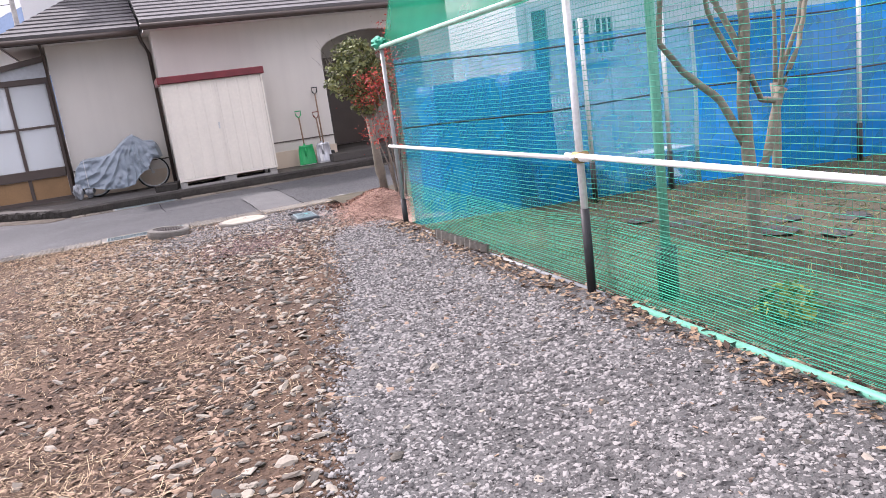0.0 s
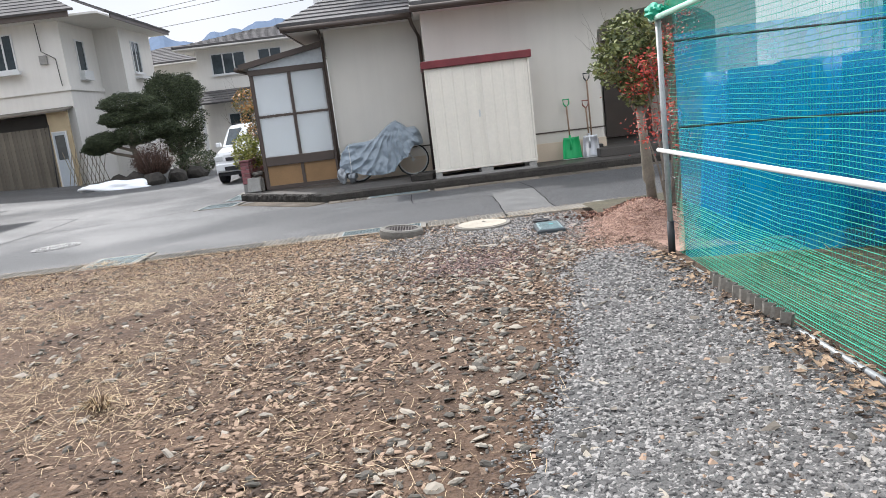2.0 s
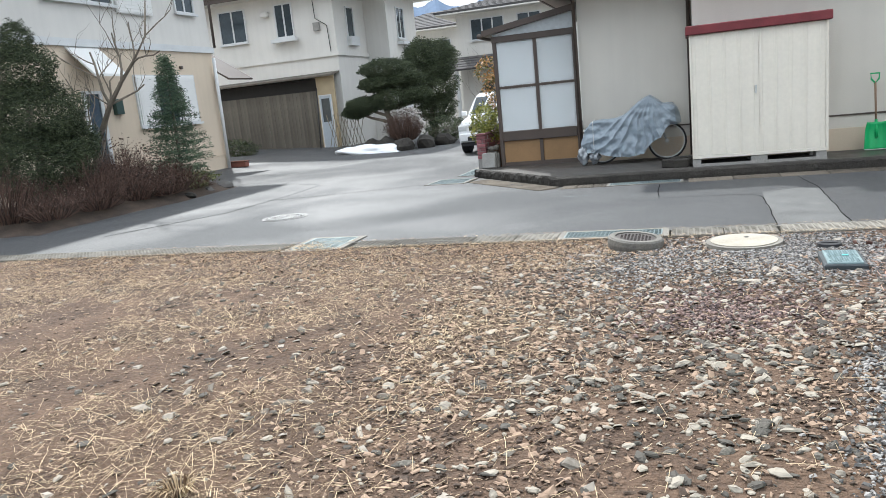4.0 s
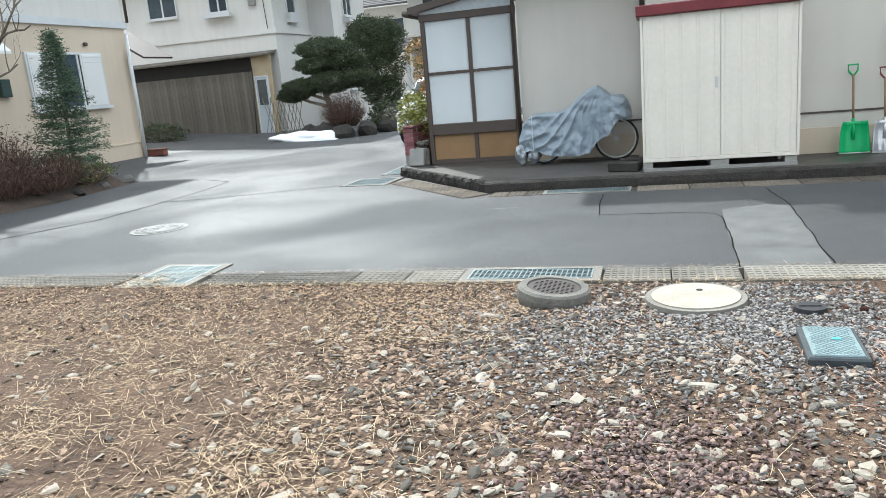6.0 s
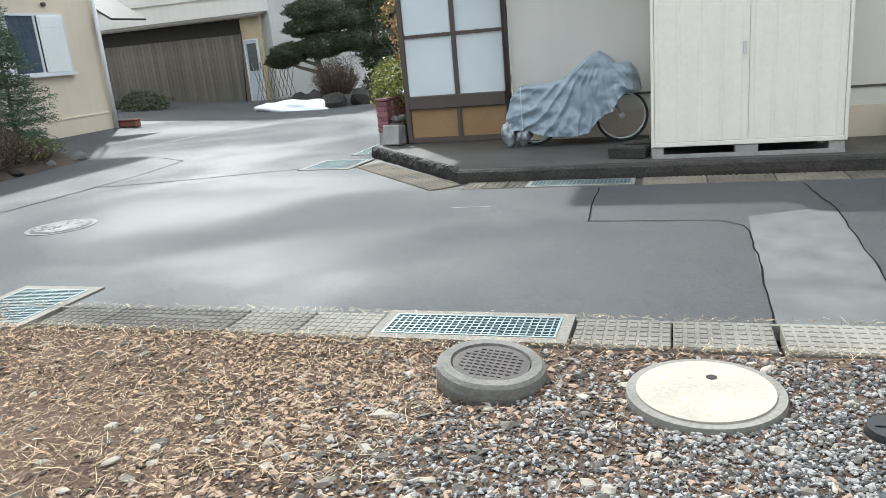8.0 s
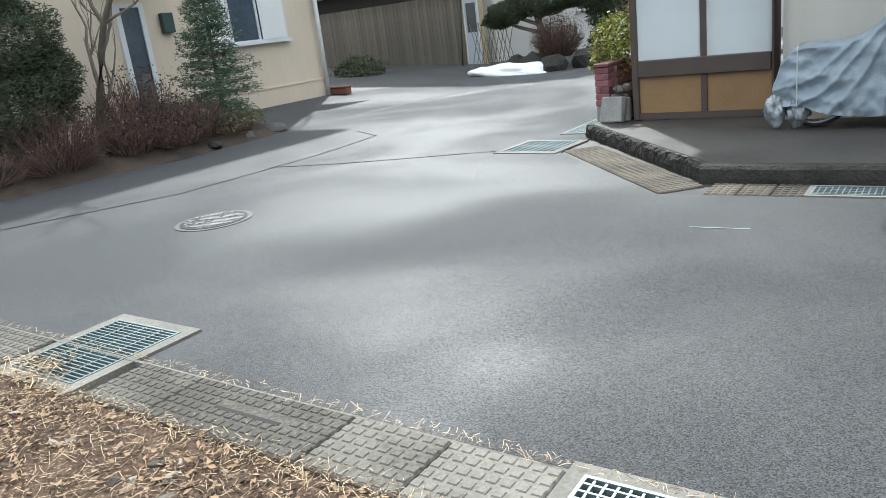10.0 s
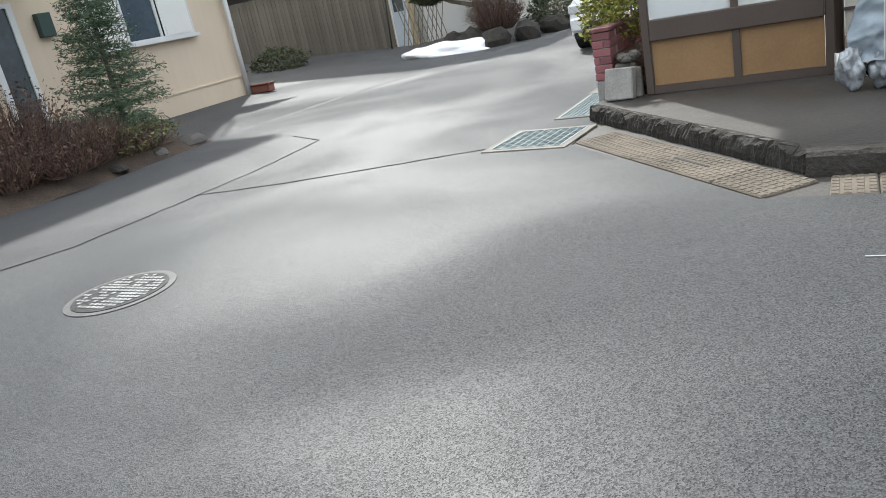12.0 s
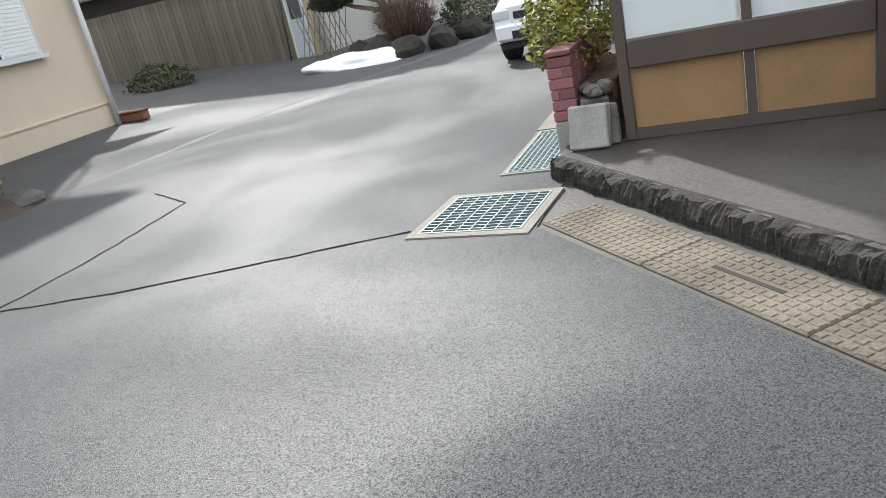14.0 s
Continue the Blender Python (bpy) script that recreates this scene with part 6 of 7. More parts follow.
def nandina(at, h, seed, n, lab):
    t = thing("red_leaf_shrub", lab, "shrub", at=at)
    rng = np.random.default_rng(seed)
    vs, fs, pts = [], [], []
    for k in range(6):
        a = rng.uniform(0, 6.28)
        top = Vector((math.cos(a) * 0.22, math.sin(a) * 0.22, h * rng.uniform(0.6, 1)))
        tube_into(vs, fs, [(rng.normal(0, 0.04), rng.normal(0, 0.04), -0.05), top * 0.5 + Vector((0.02, 0, 0)), top], [0.014, 0.01, 0.005], 5)
        for j in range(n // 6):
            u = (0.86, 0.93, 1.0)[j % 3] if j % 14 else rng.uniform(0.6, 1)
            p = top * u + Vector((0.08 * math.sin(k * 2 + j % 3 * 2), 0.08 * math.cos(k * 2 + j % 3 * 2), 0)) + Vector((rng.normal(0, 0.1), rng.normal(0, 0.1), rng.normal(0, 0.045)))
            pts.append(tuple(p))
    raw("stem", vs, fs, M_BARK, t)["kind"] = "stuff"
    cloud_of("leaves", M_LEAF_R, t, pts, LEAF_V, LEAF_F, rng.uniform(0.024, 0.046, len(pts)), rng)


nandina((3.02, 8.75, 0.02), 2.15, 81, 1500, "tall shrub with bright red leaves by the net")
nandina((2.85, 8.3, 0.02), 1.15, 82, 520, "small shrub with crimson leaves beside the fence")
nandina((3.1, 7.4, 0.02), 1.3, 83, 420, "shrub with sparse red leaves behind the net")


# ---- net fence ----
M_GREYPIPE = mat("dull_grey_pipe", (0.33, 0.34, 0.34), 0.5, 0.25, 4, 50, 0.1, metal=0.3)


M_NETRAIL = mat("net_wrapped_rail", (0.42, 0.66, 0.55), 0.5, 0.25, 6, 60, 0.2)


def net_fence():
    f = thing("net_fence", "pipe fence hung with green netting along the gravel", "fence")
    posts = [(2.24, 6.4), (2.16, 3.24), (2.05, 0.1), (1.95, -3.0)]
    for x, y in posts:
        p = tube("post", [(x - 0.03, y, 0.0), (x - 0.03, y, 1.78)], 0.021 if y < 6 else 0.019, M_STEEL if y < 6 else M_GREYPIPE, f, 12)
        tube("sleeve", [(x - 0.03, y, 0.02), (x - 0.03, y, 0.57 if y < 6 else 0.33)], 0.025, M_BLACK, p, 12, "black tape sleeve at the post's foot")
        if y > 6:
            continue
        c = boxed("clamp", (x - 0.066, y - 0.04, 0.82, x + 0.012, y + 0.04, 0.88), mat("brass_clamp", (0.30, 0.20, 0.08), 0.45, 0.3, 9, 60, 0.2, metal=0.7), p, 0.012)
        tube("bolt", [(x - 0.09, y, 0.85), (x - 0.06, y, 0.85)], 0.009, M_STEEL, c, 6)
    for (x0, y0), (x1, y1) in zip(posts, posts[1:]):
        tube("mid_rail", [(x0 - 0.05, y0 + 0.1, 0.86 if y0 < 5 else 0.83), (x1 - 0.05, y1 - 0.12, 0.845)], 0.015, M_WHITE, f, 12)
        tube("top_rail", [(x0 - 0.045, y0 + 0.1, 1.72), (x1 - 0.045, y1 - 0.1, 1.74)], 0.018, M_NETRAIL, f, 12)
    # bottom pipe: grey further off, green nearer
    tube("bottom_pipe", [(2.2, 6.2, 0.085), (2.14, 3.1, 0.095)], 0.016, M_GREYPIPE, f, 10)
    tube("bottom_pipe", [(2.12, 2.85, 0.1), (2.0, -0.5, 0.105)], 0.02, M_GREENPIPE, f, 10, "green plastic pipe holding the net down")
    # coarse net: level cords, finer upright cords, all a little slack
    rng = np.random.default_rng(91)
    vs, fs = [], []
    y_a, y_b = 6.42, -3.0
    def nx_(y, z):
        return 2.085 + 0.0285 * y + 0.008 * math.sin(y * 2.1 + z * 3) + 0.01 * noise.noise((y * 1.5, z * 2, 0))
    z = 0.1
    row = 0
    while z < 1.74:
        pts = []
        n = 34
        for i in range(n + 1):
            y = y_a + (y_b - y_a) * i / n
            pts.append((nx_(y, z), y, z + 0.012 * noise.noise((y * 2, z * 5, 4)) - 0.01 * math.sin((y % 3.15) / 3.15 * math.pi)))
        tube_into(vs, fs, pts, 0.0012 if row % 2 else 0.0018, 3)
        z += 0.026
        row += 1
    raw("net_cord", vs, fs, M_GREEN, f, "green level cords of the net")["kind"] = "stuff"
    vs, fs = [], []
    for i in range(360):
        y = y_a - i * 0.026
        tube_into(vs, fs, [(nx_(y, 0.1) + 0.001, y, 0.1), (nx_(y, 0.9) + 0.001, y + 0.004, 0.9), (nx_(y, 1.72) + 0.001, y, 1.72)], 0.0005, 3)
    raw("net_upright", vs, fs, M_GREEN, f)["kind"] = "stuff"
    # finer skirt along the foot
    vs, fs = [], []
    for r in range(30):
        z = 0.1 + r * 0.0145
        pts = []
        for i in range(41):
            y = y_a + (y_b - y_a) * i / 40
            top = 0.9 + 0.16 * noise.noise((y * 0.8, 0, 7))
            pts.append((nx_(y, z) + 0.018 + 0.006 * noise.noise((y * 3, z * 4, 9)), y, 0.1 + (z - 0.1) * top))
        tube_into(vs, fs, pts, 0.0015, 3)
    raw("net_skirt", vs, fs, M_GREEN, f, "doubled green net along the ground")["kind"] = "stuff"
    def cloth(name, x_of, y0, y1, z0, z1, material, label, n=40, m=8):
        v, q = [], []
        for i in range(n + 1):
            y = y0 + (y1 - y0) * i / n
            for k in range(m + 1):
                zz = z0 + (z1 - z0) * k / m
                v.append((x_of(y, zz) + 0.02 * noise.noise((y * 2, zz * 3, 2)), y, zz + 0.02 * noise.noise((y * 3, zz, 8))))
        for i in range(n):
            for k in range(m):
                a = i * (m + 1) + k
                q.append((a, a + m + 1, a + m + 2, a + 1))
        return raw(name, v, q, material, f, label, smooth=True)
    cloth("skirt_mesh", lambda y, zz: nx_(y, zz) + 0.03, 6.4, -3.0, 0.1, 0.47, fabric("green_skirt_mesh", (0.01, 0.30, 0.17), 0.2), "fine green mesh behind the skirt")
    cloth("top_net", lambda y, zz: nx_(y, 1.7) + 0.25 * (zz - 1.72), 6.5, -3.0, 1.72, 2.5, M_GREENMESH, "finer green net above the top rail")
    bm = bmesh.new()
    bmesh.ops.create_icosphere(bm, subdivisions=3, radius=1)
    for v in bm.verts:
        k = 1 + 0.4 * noise.noise(v.co * 2.5)
        v.co = Vector((2.2 + v.co.x * 0.06 * k, 6.41 + v.co.y * 0.1 * k, 1.76 + v.co.z * 0.055 * k))
    part("net_knot", bm, M_GREEN, f, "green net gathered over the corner post")
    # loose ties at the corner post
    for z in (0.3, 0.62, 1.05, 1.4):
        tube("tie", [(2.19, 6.41, z), (2.25, 6.44, z + 0.02), (2.26, 6.38, z + 0.01)], 0.004, M_BLACK, f, 4)


net_fence()


def corrugated_strip():
    n, L = 60, 0.95
    vs, fs = [], []
    for s in (0, 0.004):
        for i in range(n + 1):
            y = 4.55 + L * i / n
            x = 2.12 + 0.022 * math.sin(i / n * L / 0.09 * 2 * math.pi)
            vs += [(x + s, y, 0.0), (x + s + 0.02, y, 0.17)]
    o = 2 * (n + 1)
    for i in range(n):
        a = 2 * i
        fs += [(a, a + 1, a + 3, a + 2), (o + a, o + a + 2, o + a + 3, o + a + 1), (a + 1, o + a + 1, o + a + 3, a + 3)]
    tagged(raw("corrugated_strip", vs, fs, M_CONC), "strip of grey corrugated sheet at the fence's foot", "corrugated sheet")


corrugated_strip()
tube("green_post", [(2.42, 2.95, 0.0), (2.42, 2.95, 2.45)], 0.026, M_GREENPIPE, None, 10)
tagged(bpy.data.objects["green_post"], "pale green pole standing behind the net", "post")
tube("black_pot_sleeve", [(2.42, 2.95, 0.04), (2.42, 2.95, 0.34)], 0.055, M_BLACK, None, 14)
tagged(bpy.data.objects["black_pot_sleeve"], "dark sleeve round the pole's foot", "sleeve")
tube("garden_stake", [(2.7, 1.78, 0.0), (2.66, 1.8, 1.3)], 0.011, mat("dark_green_stake", (0.02, 0.09, 0.035), 0.5, 0.2, 9, 40, 0.1), None, 7)
tagged(bpy.data.objects["garden_stake"], "thin dark green garden stake", "stake")


def blue_screen():
    s = thing("net_screen", "blue netting screen hung between pipes behind the garden", "screen")
    a, b = Vector((2.3, 6.38)), Vector((10.5, 4.0))
    def cloth(name, k0, k1, material, z1, lab):
        v, q = [], []
        n, m = 50, 10
        for i in range(n + 1):
            p = a.lerp(b, k0 + (k1 - k0) * i / n)
            for k in range(m + 1):
                z = 0.06 + (z1 - 0.06) * k / m
                w = 0.05 * noise.noise((p.x * 1.2, z * 1.3, 0)) + 0.015 * noise.noise((p.x * 7, z * 2, 3))
                v.append((p.x + w * 0.3, p.y + w, z))
        for i in range(n):
            for k in range(m):
                c = i * (m + 1) + k
                q.append((c, c + m + 1, c + m + 2, c + 1))
        raw(name, v, q, material, s, lab, smooth=True)
    cloth("blue_net", 0.0, 0.33, M_BLUENET, 1.6, "translucent blue net")
    cloth("blue_sheet", 0.335, 1.0, fabric("blue_sheet", (0.01, 0.30, 0.80), 0.88), 1.6, "deep blue sheet")
    cloth("upper_net", 0.0, 1.0, fabric("turquoise_net", (0.02, 0.40, 0.46), 0.34), 1.95, "turquoise net edging")
    for z in (0.98, 1.55):
        pts = []
        for i in range(25):
            p = a.lerp(b, i / 24)
            pts.append((p.x - 0.02, p.y - 0.06, z - 0.03 * math.sin(i / 24 * math.pi * 3) ** 2))
        tube("rope", pts, 0.008, M_BLACK, s, 5, "dark rope along the net")
    for k in (0.2, 0.29, 0.52, 0.75):
        p = a.lerp(b, k)
        po = tube("pipe_post", [(p.x, p.y - 0.1, 0.0), (p.x, p.y - 0.1, 1.75)], 0.022, M_STEEL, s, 8)
        tube("sleeve", [(p.x, p.y - 0.1, 0.03), (p.x, p.y - 0.1, 0.42)], 0.027, M_BLACK, po, 8)


blue_screen()


def garden_tree(at, limbs, lab):
    t = thing("pruned_tree", lab, "tree", at=at)
    right = Vector((0.93, -0.36, 0))
    back = Vector((0.36, 0.93, 0))
    for num, (pts, r) in enumerate(limbs):
        vs, fs = [], []
        p = [right * x + back * (0.08 * noise.noise((x * 3, z * 3, 1)) + y) + Vector((0, 0, z)) for x, y, z in pts]
        n = len(p)
        fine, rad = [], []
        for i in range(n - 1):
            for k in range(4):
                fine.append(p[i].lerp(p[i + 1], k / 4) + Vector((0.008 * noise.noise((i, k, r[0] * 90)), 0.008 * noise.noise((k, i, r[0] * 50)), 0)))
                rad.append(0.66 * (r[0] + (r[1] - r[0]) * (i + k / 4) / (n - 1)) * (1 + 0.12 * noise.noise((i * 2.3 + k, 0, 3))))
        fine.append(p[-1])
        rad.append(r[1])
        tube_into(vs, fs, fine, rad, 8)
        raw("limb" if num else "trunk", vs, fs, M_BARK_G, t, smooth=True)


garden_tree((3.35, 3.3, 0.03), [
    ([(0.03, 0, -0.05), (0.02, 0, 0.5), (0.0, 0, 0.95), (0.02, 0, 1.4), (-0.02, 0, 2.0), (-0.04, 0, 2.8)], (0.068, 0.035)),
    ([(0.0, 0, 0.7), (-0.12, 0.05, 0.98), (-0.32, 0.1, 1.18), (-0.46, 0.1, 1.36), (-0.44, 0.1, 1.75), (-0.5, 0.1, 2.3)], (0.04, 0.018)),
    ([(-0.02, 0, 1.15), (-0.18, -0.05, 1.42), (-0.3, -0.1, 1.75), (-0.42, -0.1, 2.3)], (0.028, 0.012)),
    ([(0.02, 0, 1.2), (-0.1, 0.05, 1.5), (-0.13, 0.05, 1.58)], (0.03, 0.026)),
    ([(0.03, 0, 0.38), (0.16, 0.05, 0.62), (0.24, 0.1, 0.9), (0.28, 0.1, 1.0)], (0.045, 0.04)),
    ([(0.27, 0.1, 0.98), (0.4, 0.1, 1.25), (0.5, 0.15, 1.55), (0.56, 0.15, 1.9), (0.7, 0.2, 2.5)], (0.028, 0.012)),
    ([(0.27, 0.1, 0.98), (0.29, 0.1, 1.3), (0.31, 0.1, 1.7), (0.22, 0.1, 2.0)], (0.024, 0.01)),
    ([(0.04, 0, 1.1), (0.14, 0.08, 0.95), (0.26, 0.1, 0.93)], (0.026, 0.03)),
], "pruned garden tree with knobbly bare limbs behind the net")
garden_tree((4.87, 4.5, 0.03), [
    ([(0.0, 0, -0.05), (0.01, 0, 0.5), (0.03, 0, 0.95)], (0.06, 0.05)),
    ([(0.03, 0, 0.93), (0.2, 0, 1.4), (0.36, 0.1, 1.9), (0.4, 0.1, 2.6)], (0.032, 0.015)),
    ([(0.03, 0, 0.93), (0.02, 0, 1.5), (-0.05, 0.1, 2.4)], (0.03, 0.014)),
], "second pruned tree with two upright limbs in the garden")
for i, (x, y, r) in enumerate(((3.9, 3.6, 0.16), (4.2, 3.8, 0.14), (4.05, 3.25, 0.12), (4.5, 3.5, 0.15), (3.7, 4.3, 0.13), (4.4, 3.0, 0.12), (3.6, 4.7, 0.12))):
    rock("stepping_stone", "flat pale stone lying in the garden soil", (x, y, 0.05), r, i + 91, 0.1, M_CONC_DK)
crown(thing("green_plant", "low yellow-green leafy plant behind the net", "plant", at=(2.62, 2.35, 0.05)), M_LEAF_Y, [((0, 0, 0.06), (0.14, 0.14, 0.09))], 140, 0.07, 95, "leaves")


def neighbour_house():
    h = thing("house", "white clapboard house behind the blue netting", "house")
    x0, x1, y0, y1 = 4.3, 13.0, 7.6, 9.5
    boxed("wall", (x0, y0, -0.1, x1, y1, 3.4), M_SIDING, h)
    bd = boxed("clapboard", (x0 - 0.01, -0.016, 0, x1, 0.0, 0.17), M_SIDING, h)
    bd.matrix_basis = pose(0, y0 - 0.001, 0.1, 4, 0, 0)
    for i in range(1, 18):
        ob = new("clapboard", bd.data)
        ob.parent = h
        ob.matrix_basis = pose(0, y0 - 0.001, 0.1 + 0.18 * i, 4, 0, 0)
    window(h, "x", y0 - 0.03, 5.0, 5.55, 1.45, 1.85, 2)
    for i in range(7):
        boxed("window_bar", (5.02 + i * 0.085, y0 - 0.12, 1.44, 5.035 + i * 0.085, y0 - 0.1, 1.86), M_WHITE, h)
    window(h, "x", y0 - 0.03, 4.45, 4.65, 1.2, 2.0, 1)
    slab_roof("roof", [(x0 - 0.6, y0 - 0.7, 3.35), (x1, y0 - 0.7, 3.35), (x1, y1, 4.2), (x0 - 0.6, y1, 4.2)], 0.06, M_ROOF_G, h, 8)
    g = thing("railing", "white metal railing before the house", "railing", at=(4.26, 7.2, 0.05))
    tube("rail", [(0, 0, 1.02), (0.5, 0, 1.02)], 0.018, M_WHITE, g, 8)
    tube("rail", [(0, 0, 0.55), (0.5, 0, 0.55)], 0.018, M_WHITE, g, 8)
    for i in range(13):
        tube("baluster", [(i * 0.0417, 0, 0.5 if i % 12 else 0.0), (i * 0.0417, 0, 1.02)], 0.008, M_WHITE, g, 6)
    p = thing("gate", "white panelled garden gate", "gate", at=(4.95, 7.2, 0.0))
    boxed("gate_panel", (0, 0, 0.12, 0.28, 0.03, 1.1), M_WHITE, p, 0.006)
    for x in (-0.08, 0.29):
        boxed("gate_post", (x, -0.02, 0.02, x + 0.07, 0.05, 1.25), M_WHITE, p, 0.008)
    t = thing("tub", "deep blue plastic tub standing on the ground", "tub", at=(3.85, 6.25, 0.03))
    bm = bmesh.new()
    bmesh.ops.create_cone(bm, cap_ends=False, segments=28, radius1=0.22, radius2=0.28, depth=0.42, matrix=Matrix.Translation((0, 0, 0.21)))
    bmesh.ops.create_circle(bm, cap_ends=True, segments=28, radius=0.22, matrix=Matrix.Translation((0, 0, 0.01)))
    part("tub_body", bm, mat("blue_plastic", (0.01, 0.14, 0.45), 0.4, 0.15, 6, 40, 0.05), t)


neighbour_house()


def tarp_stack(x0, x1, y, h, seed):
    """A stack of goods under a blue sheet: a box softened and creased by the cloth."""
    t = thing("covered_stack", "stack of goods under a deep blue sheet", "covered stack", "covered stacks in the garden", at=(x0, y, 0.03))
    bm = bmesh.new()
    bmesh.ops.create_cube(bm, size=1)
    bmesh.ops.subdivide_edges(bm, edges=bm.edges[:], cuts=9, use_grid_fill=True)
    for v in bm.verts:
        c = v.co.copy()
        p = Vector(((c.x + 0.5) * (x1 - x0), (c.y + 0.5) * 0.5, (c.z + 0.5) * h))
        flare = 0.05 * (0.5 - c.z)
        p.x += flare * c.x * 2 + 0.03 * noise.noise((c.x * 6 + seed, c.z * 1.5, 0))
        p.y += flare * c.y * 2 + 0.05 * math.sin(c.x * 16 + seed) * (0.5 - c.z) * 0.6
        p.z += 0.05 * noise.noise((c.x * 3, c.y * 3, seed)) if c.z > 0.4 else 0
        v.co = p
    for face in bm.faces:
        face.smooth = True
    part("sheet", bm, M_TARP, t)


M_TARP = mat("blue_tarp", (0.008, 0.10, 0.32), 0.45, 0.25, 4, 40, 0.2)
tarp_stack(2.82, 3.5, 6.75, 1.28, 3)
tarp_stack(3.66, 4.1, 6.75, 1.3, 8)
bench = thing("bench", "low white bench standing in the garden", "bench", at=(4.3, 5.95, 0.03))
boxed("seat", (0, 0, 0.3, 1.0, 0.3, 0.35), M_WHITE, bench, 0.008)
for x in (0.06, 0.88):
    boxed("leg", (x, 0.03, 0, x + 0.06, 0.27, 0.3), M_WHITE, bench, 0.006)


# ---- distance ----
def mountains():
    vs, fs = [], []
    n = 480
    for i in range(n + 1):
        a, u = radians(-75 + 130 * i / n), i / 3
        d = 2600
        hgt = 370 + 90 * noise.noise((u * 0.06, 0, 0)) + 60 * noise.noise((u * 0.21, 1, 0)) + 20 * noise.noise((u * 0.7, 2, 0)) + 7 * noise.noise((u * 2.3, 3, 0))
        hgt *= 0.8 + 0.5 * math.exp(-((math.degrees(a) + 10) / 16) ** 2)
        for k, (z, dd) in enumerate(((-5, 0), (hgt * 0.5, 300), (hgt, 800))):
            vs.append((math.sin(a) * (d + dd), math.cos(a) * (d + dd), z))
    for i in range(n):
        for k in range(2):
            q = i * 3 + k
            fs.append((q, q + 3, q + 4, q + 1))
    # distance haze is put into the ridge's blue base colour
    tagged(raw("backdrop", vs, fs, mat("hazy_forest_mountain", (0.10, 0.15, 0.235), 1.0, 0.15, 0.004, 0.03, 0.0)), "hazy blue wooded mountain ridge", "mountain", kind="structure")


mountains()
pole = thing("utility_pole", "concrete utility pole with wires behind the roofs", "utility pole", at=(-3.9, 46, 0))
tube("pole", [(0, 0, -0.1), (0, 0, 11)], [0.17, 0.11], M_BLOCK, pole, 10)
boxed("crossarm", (-0.9, -0.06, 9.6, 0.9, 0.06, 9.75), M_BLOCK, pole)
for i, z in enumerate((9.8, 9.4, 8.4)):
    tube("wire", [(0, 0, z), (-14, 4, z - 0.7 + 0.2 * i), (-30, 8, z + 0.2), (-60, 16, z + 0.3)], 0.018, M_BLACK, pole, 4)


# ---- loose cover of the lot: chippings, pebbles, straw ----
def gravel_edge(y):
    """Where the grey gravel track begins, going right."""
    return float(np.interp(y, [-3, 0, 1.2, 2.5, 3.8, 4.8, 6.5, 7.2], [-0.9, -0.35, 0.1, 0.44, 0.82, 1.13, 1.5, 1.9])) + 0.12 * noise.noise((y * 1.7, 0, 0)) + 0.05 * noise.noise((y * 7, 2, 0))


def near_gravel(x, y):
    """How grey and stony the ground is, 0 to 1."""
    a = 1 / (1 + math.exp(-(x - gravel_edge(y)) / 0.05)) if y < 6.9 else 0.0
    b = math.exp(-((x - 1.5) / 0.75) ** 2 - ((y - 8.75) / 0.85) ** 2)
    c = 0.5 * math.exp(-((x - 0.5) / 0.7) ** 2 - ((y - 8.6) / 0.8) ** 2)
    return min(1, max(a, b, c)) * (1 - 0.95 / (1 + math.exp(-(x - (1.93 + 0.03 * y * 0.3)) / 0.03)) if y < 4.5 else 1)


rng = np.random.default_rng(5)
tagged(sheet("gravel_bed", -1.2, 2.12, -3, 7.3, 0.08, lambda x, y: lot_z(x, y) + (0.008 if x > gravel_edge(y) + 0.02 and y < 6.9 else -0.03), mat("gravel_fines", (0.09, 0.086, 0.083), 0.95, 0.3, 4, 90, 0.9, hue2=(0.17, 0.163, 0.157), bump_d=0.015)), "fine grey gravel of the track", "gravel", kind="structure")


def scatter(x0, x1, y0, y1, n, keep):
    xs, ys = rng.uniform(x0, x1, n), rng.uniform(y0, y1, n)
    u = rng.uniform(0, 1, n)
    return [(x, y) for x, y, w in zip(xs, ys, u) if w < keep(x, y)]


def lay(pts, dz=0.0):
    return [(x, y, lot_z(x, y) + dz) for x, y in pts]


def clear(x, y):
    """No litter on the lids and covers."""
    return not (math.hypot(x - 0.195, y - 9.29) < 0.25 or math.hypot(x - 1.085, y - 9.215) < 0.31 or math.hypot(x - 1.694, y - 9.01) < 0.1 or (abs(x - 1.662) < 0.15 and abs(y - 8.315) < 0.23))


p = [q for q in scatter(-1.0, 2.15, 0.8, 9.66, 165000, near_gravel) if clear(*q)]
o = cloud_of("gravel_stones", M_STONE, None, lay(p, 0.006), CHIP_V, CHIP_F, 0.008 + 0.019 * rng.uniform(0, 1, len(p)) ** 2.0, rng, flat=True, nb_jit=0.3)
tagged(o, "loose grey crushed stone chippings", "gravel", kind="stuff")


def pebbly(x, y):
    k = 1 / (1 + math.exp(-(x + 0.7 + 0.25 * (y - 5) * 0.3) / 0.35))
    patch = 0.5 + 1.5 * noise.noise((x * 0.75, y * 0.75, 11)) + 0.4 * noise.noise((x * 2.2, y * 2.2, 12))
    return max(0.04, k * min(1, max(0.1, patch)) * 1.2 + 0.05) * (1 - 0.75 * near_gravel(x, y))


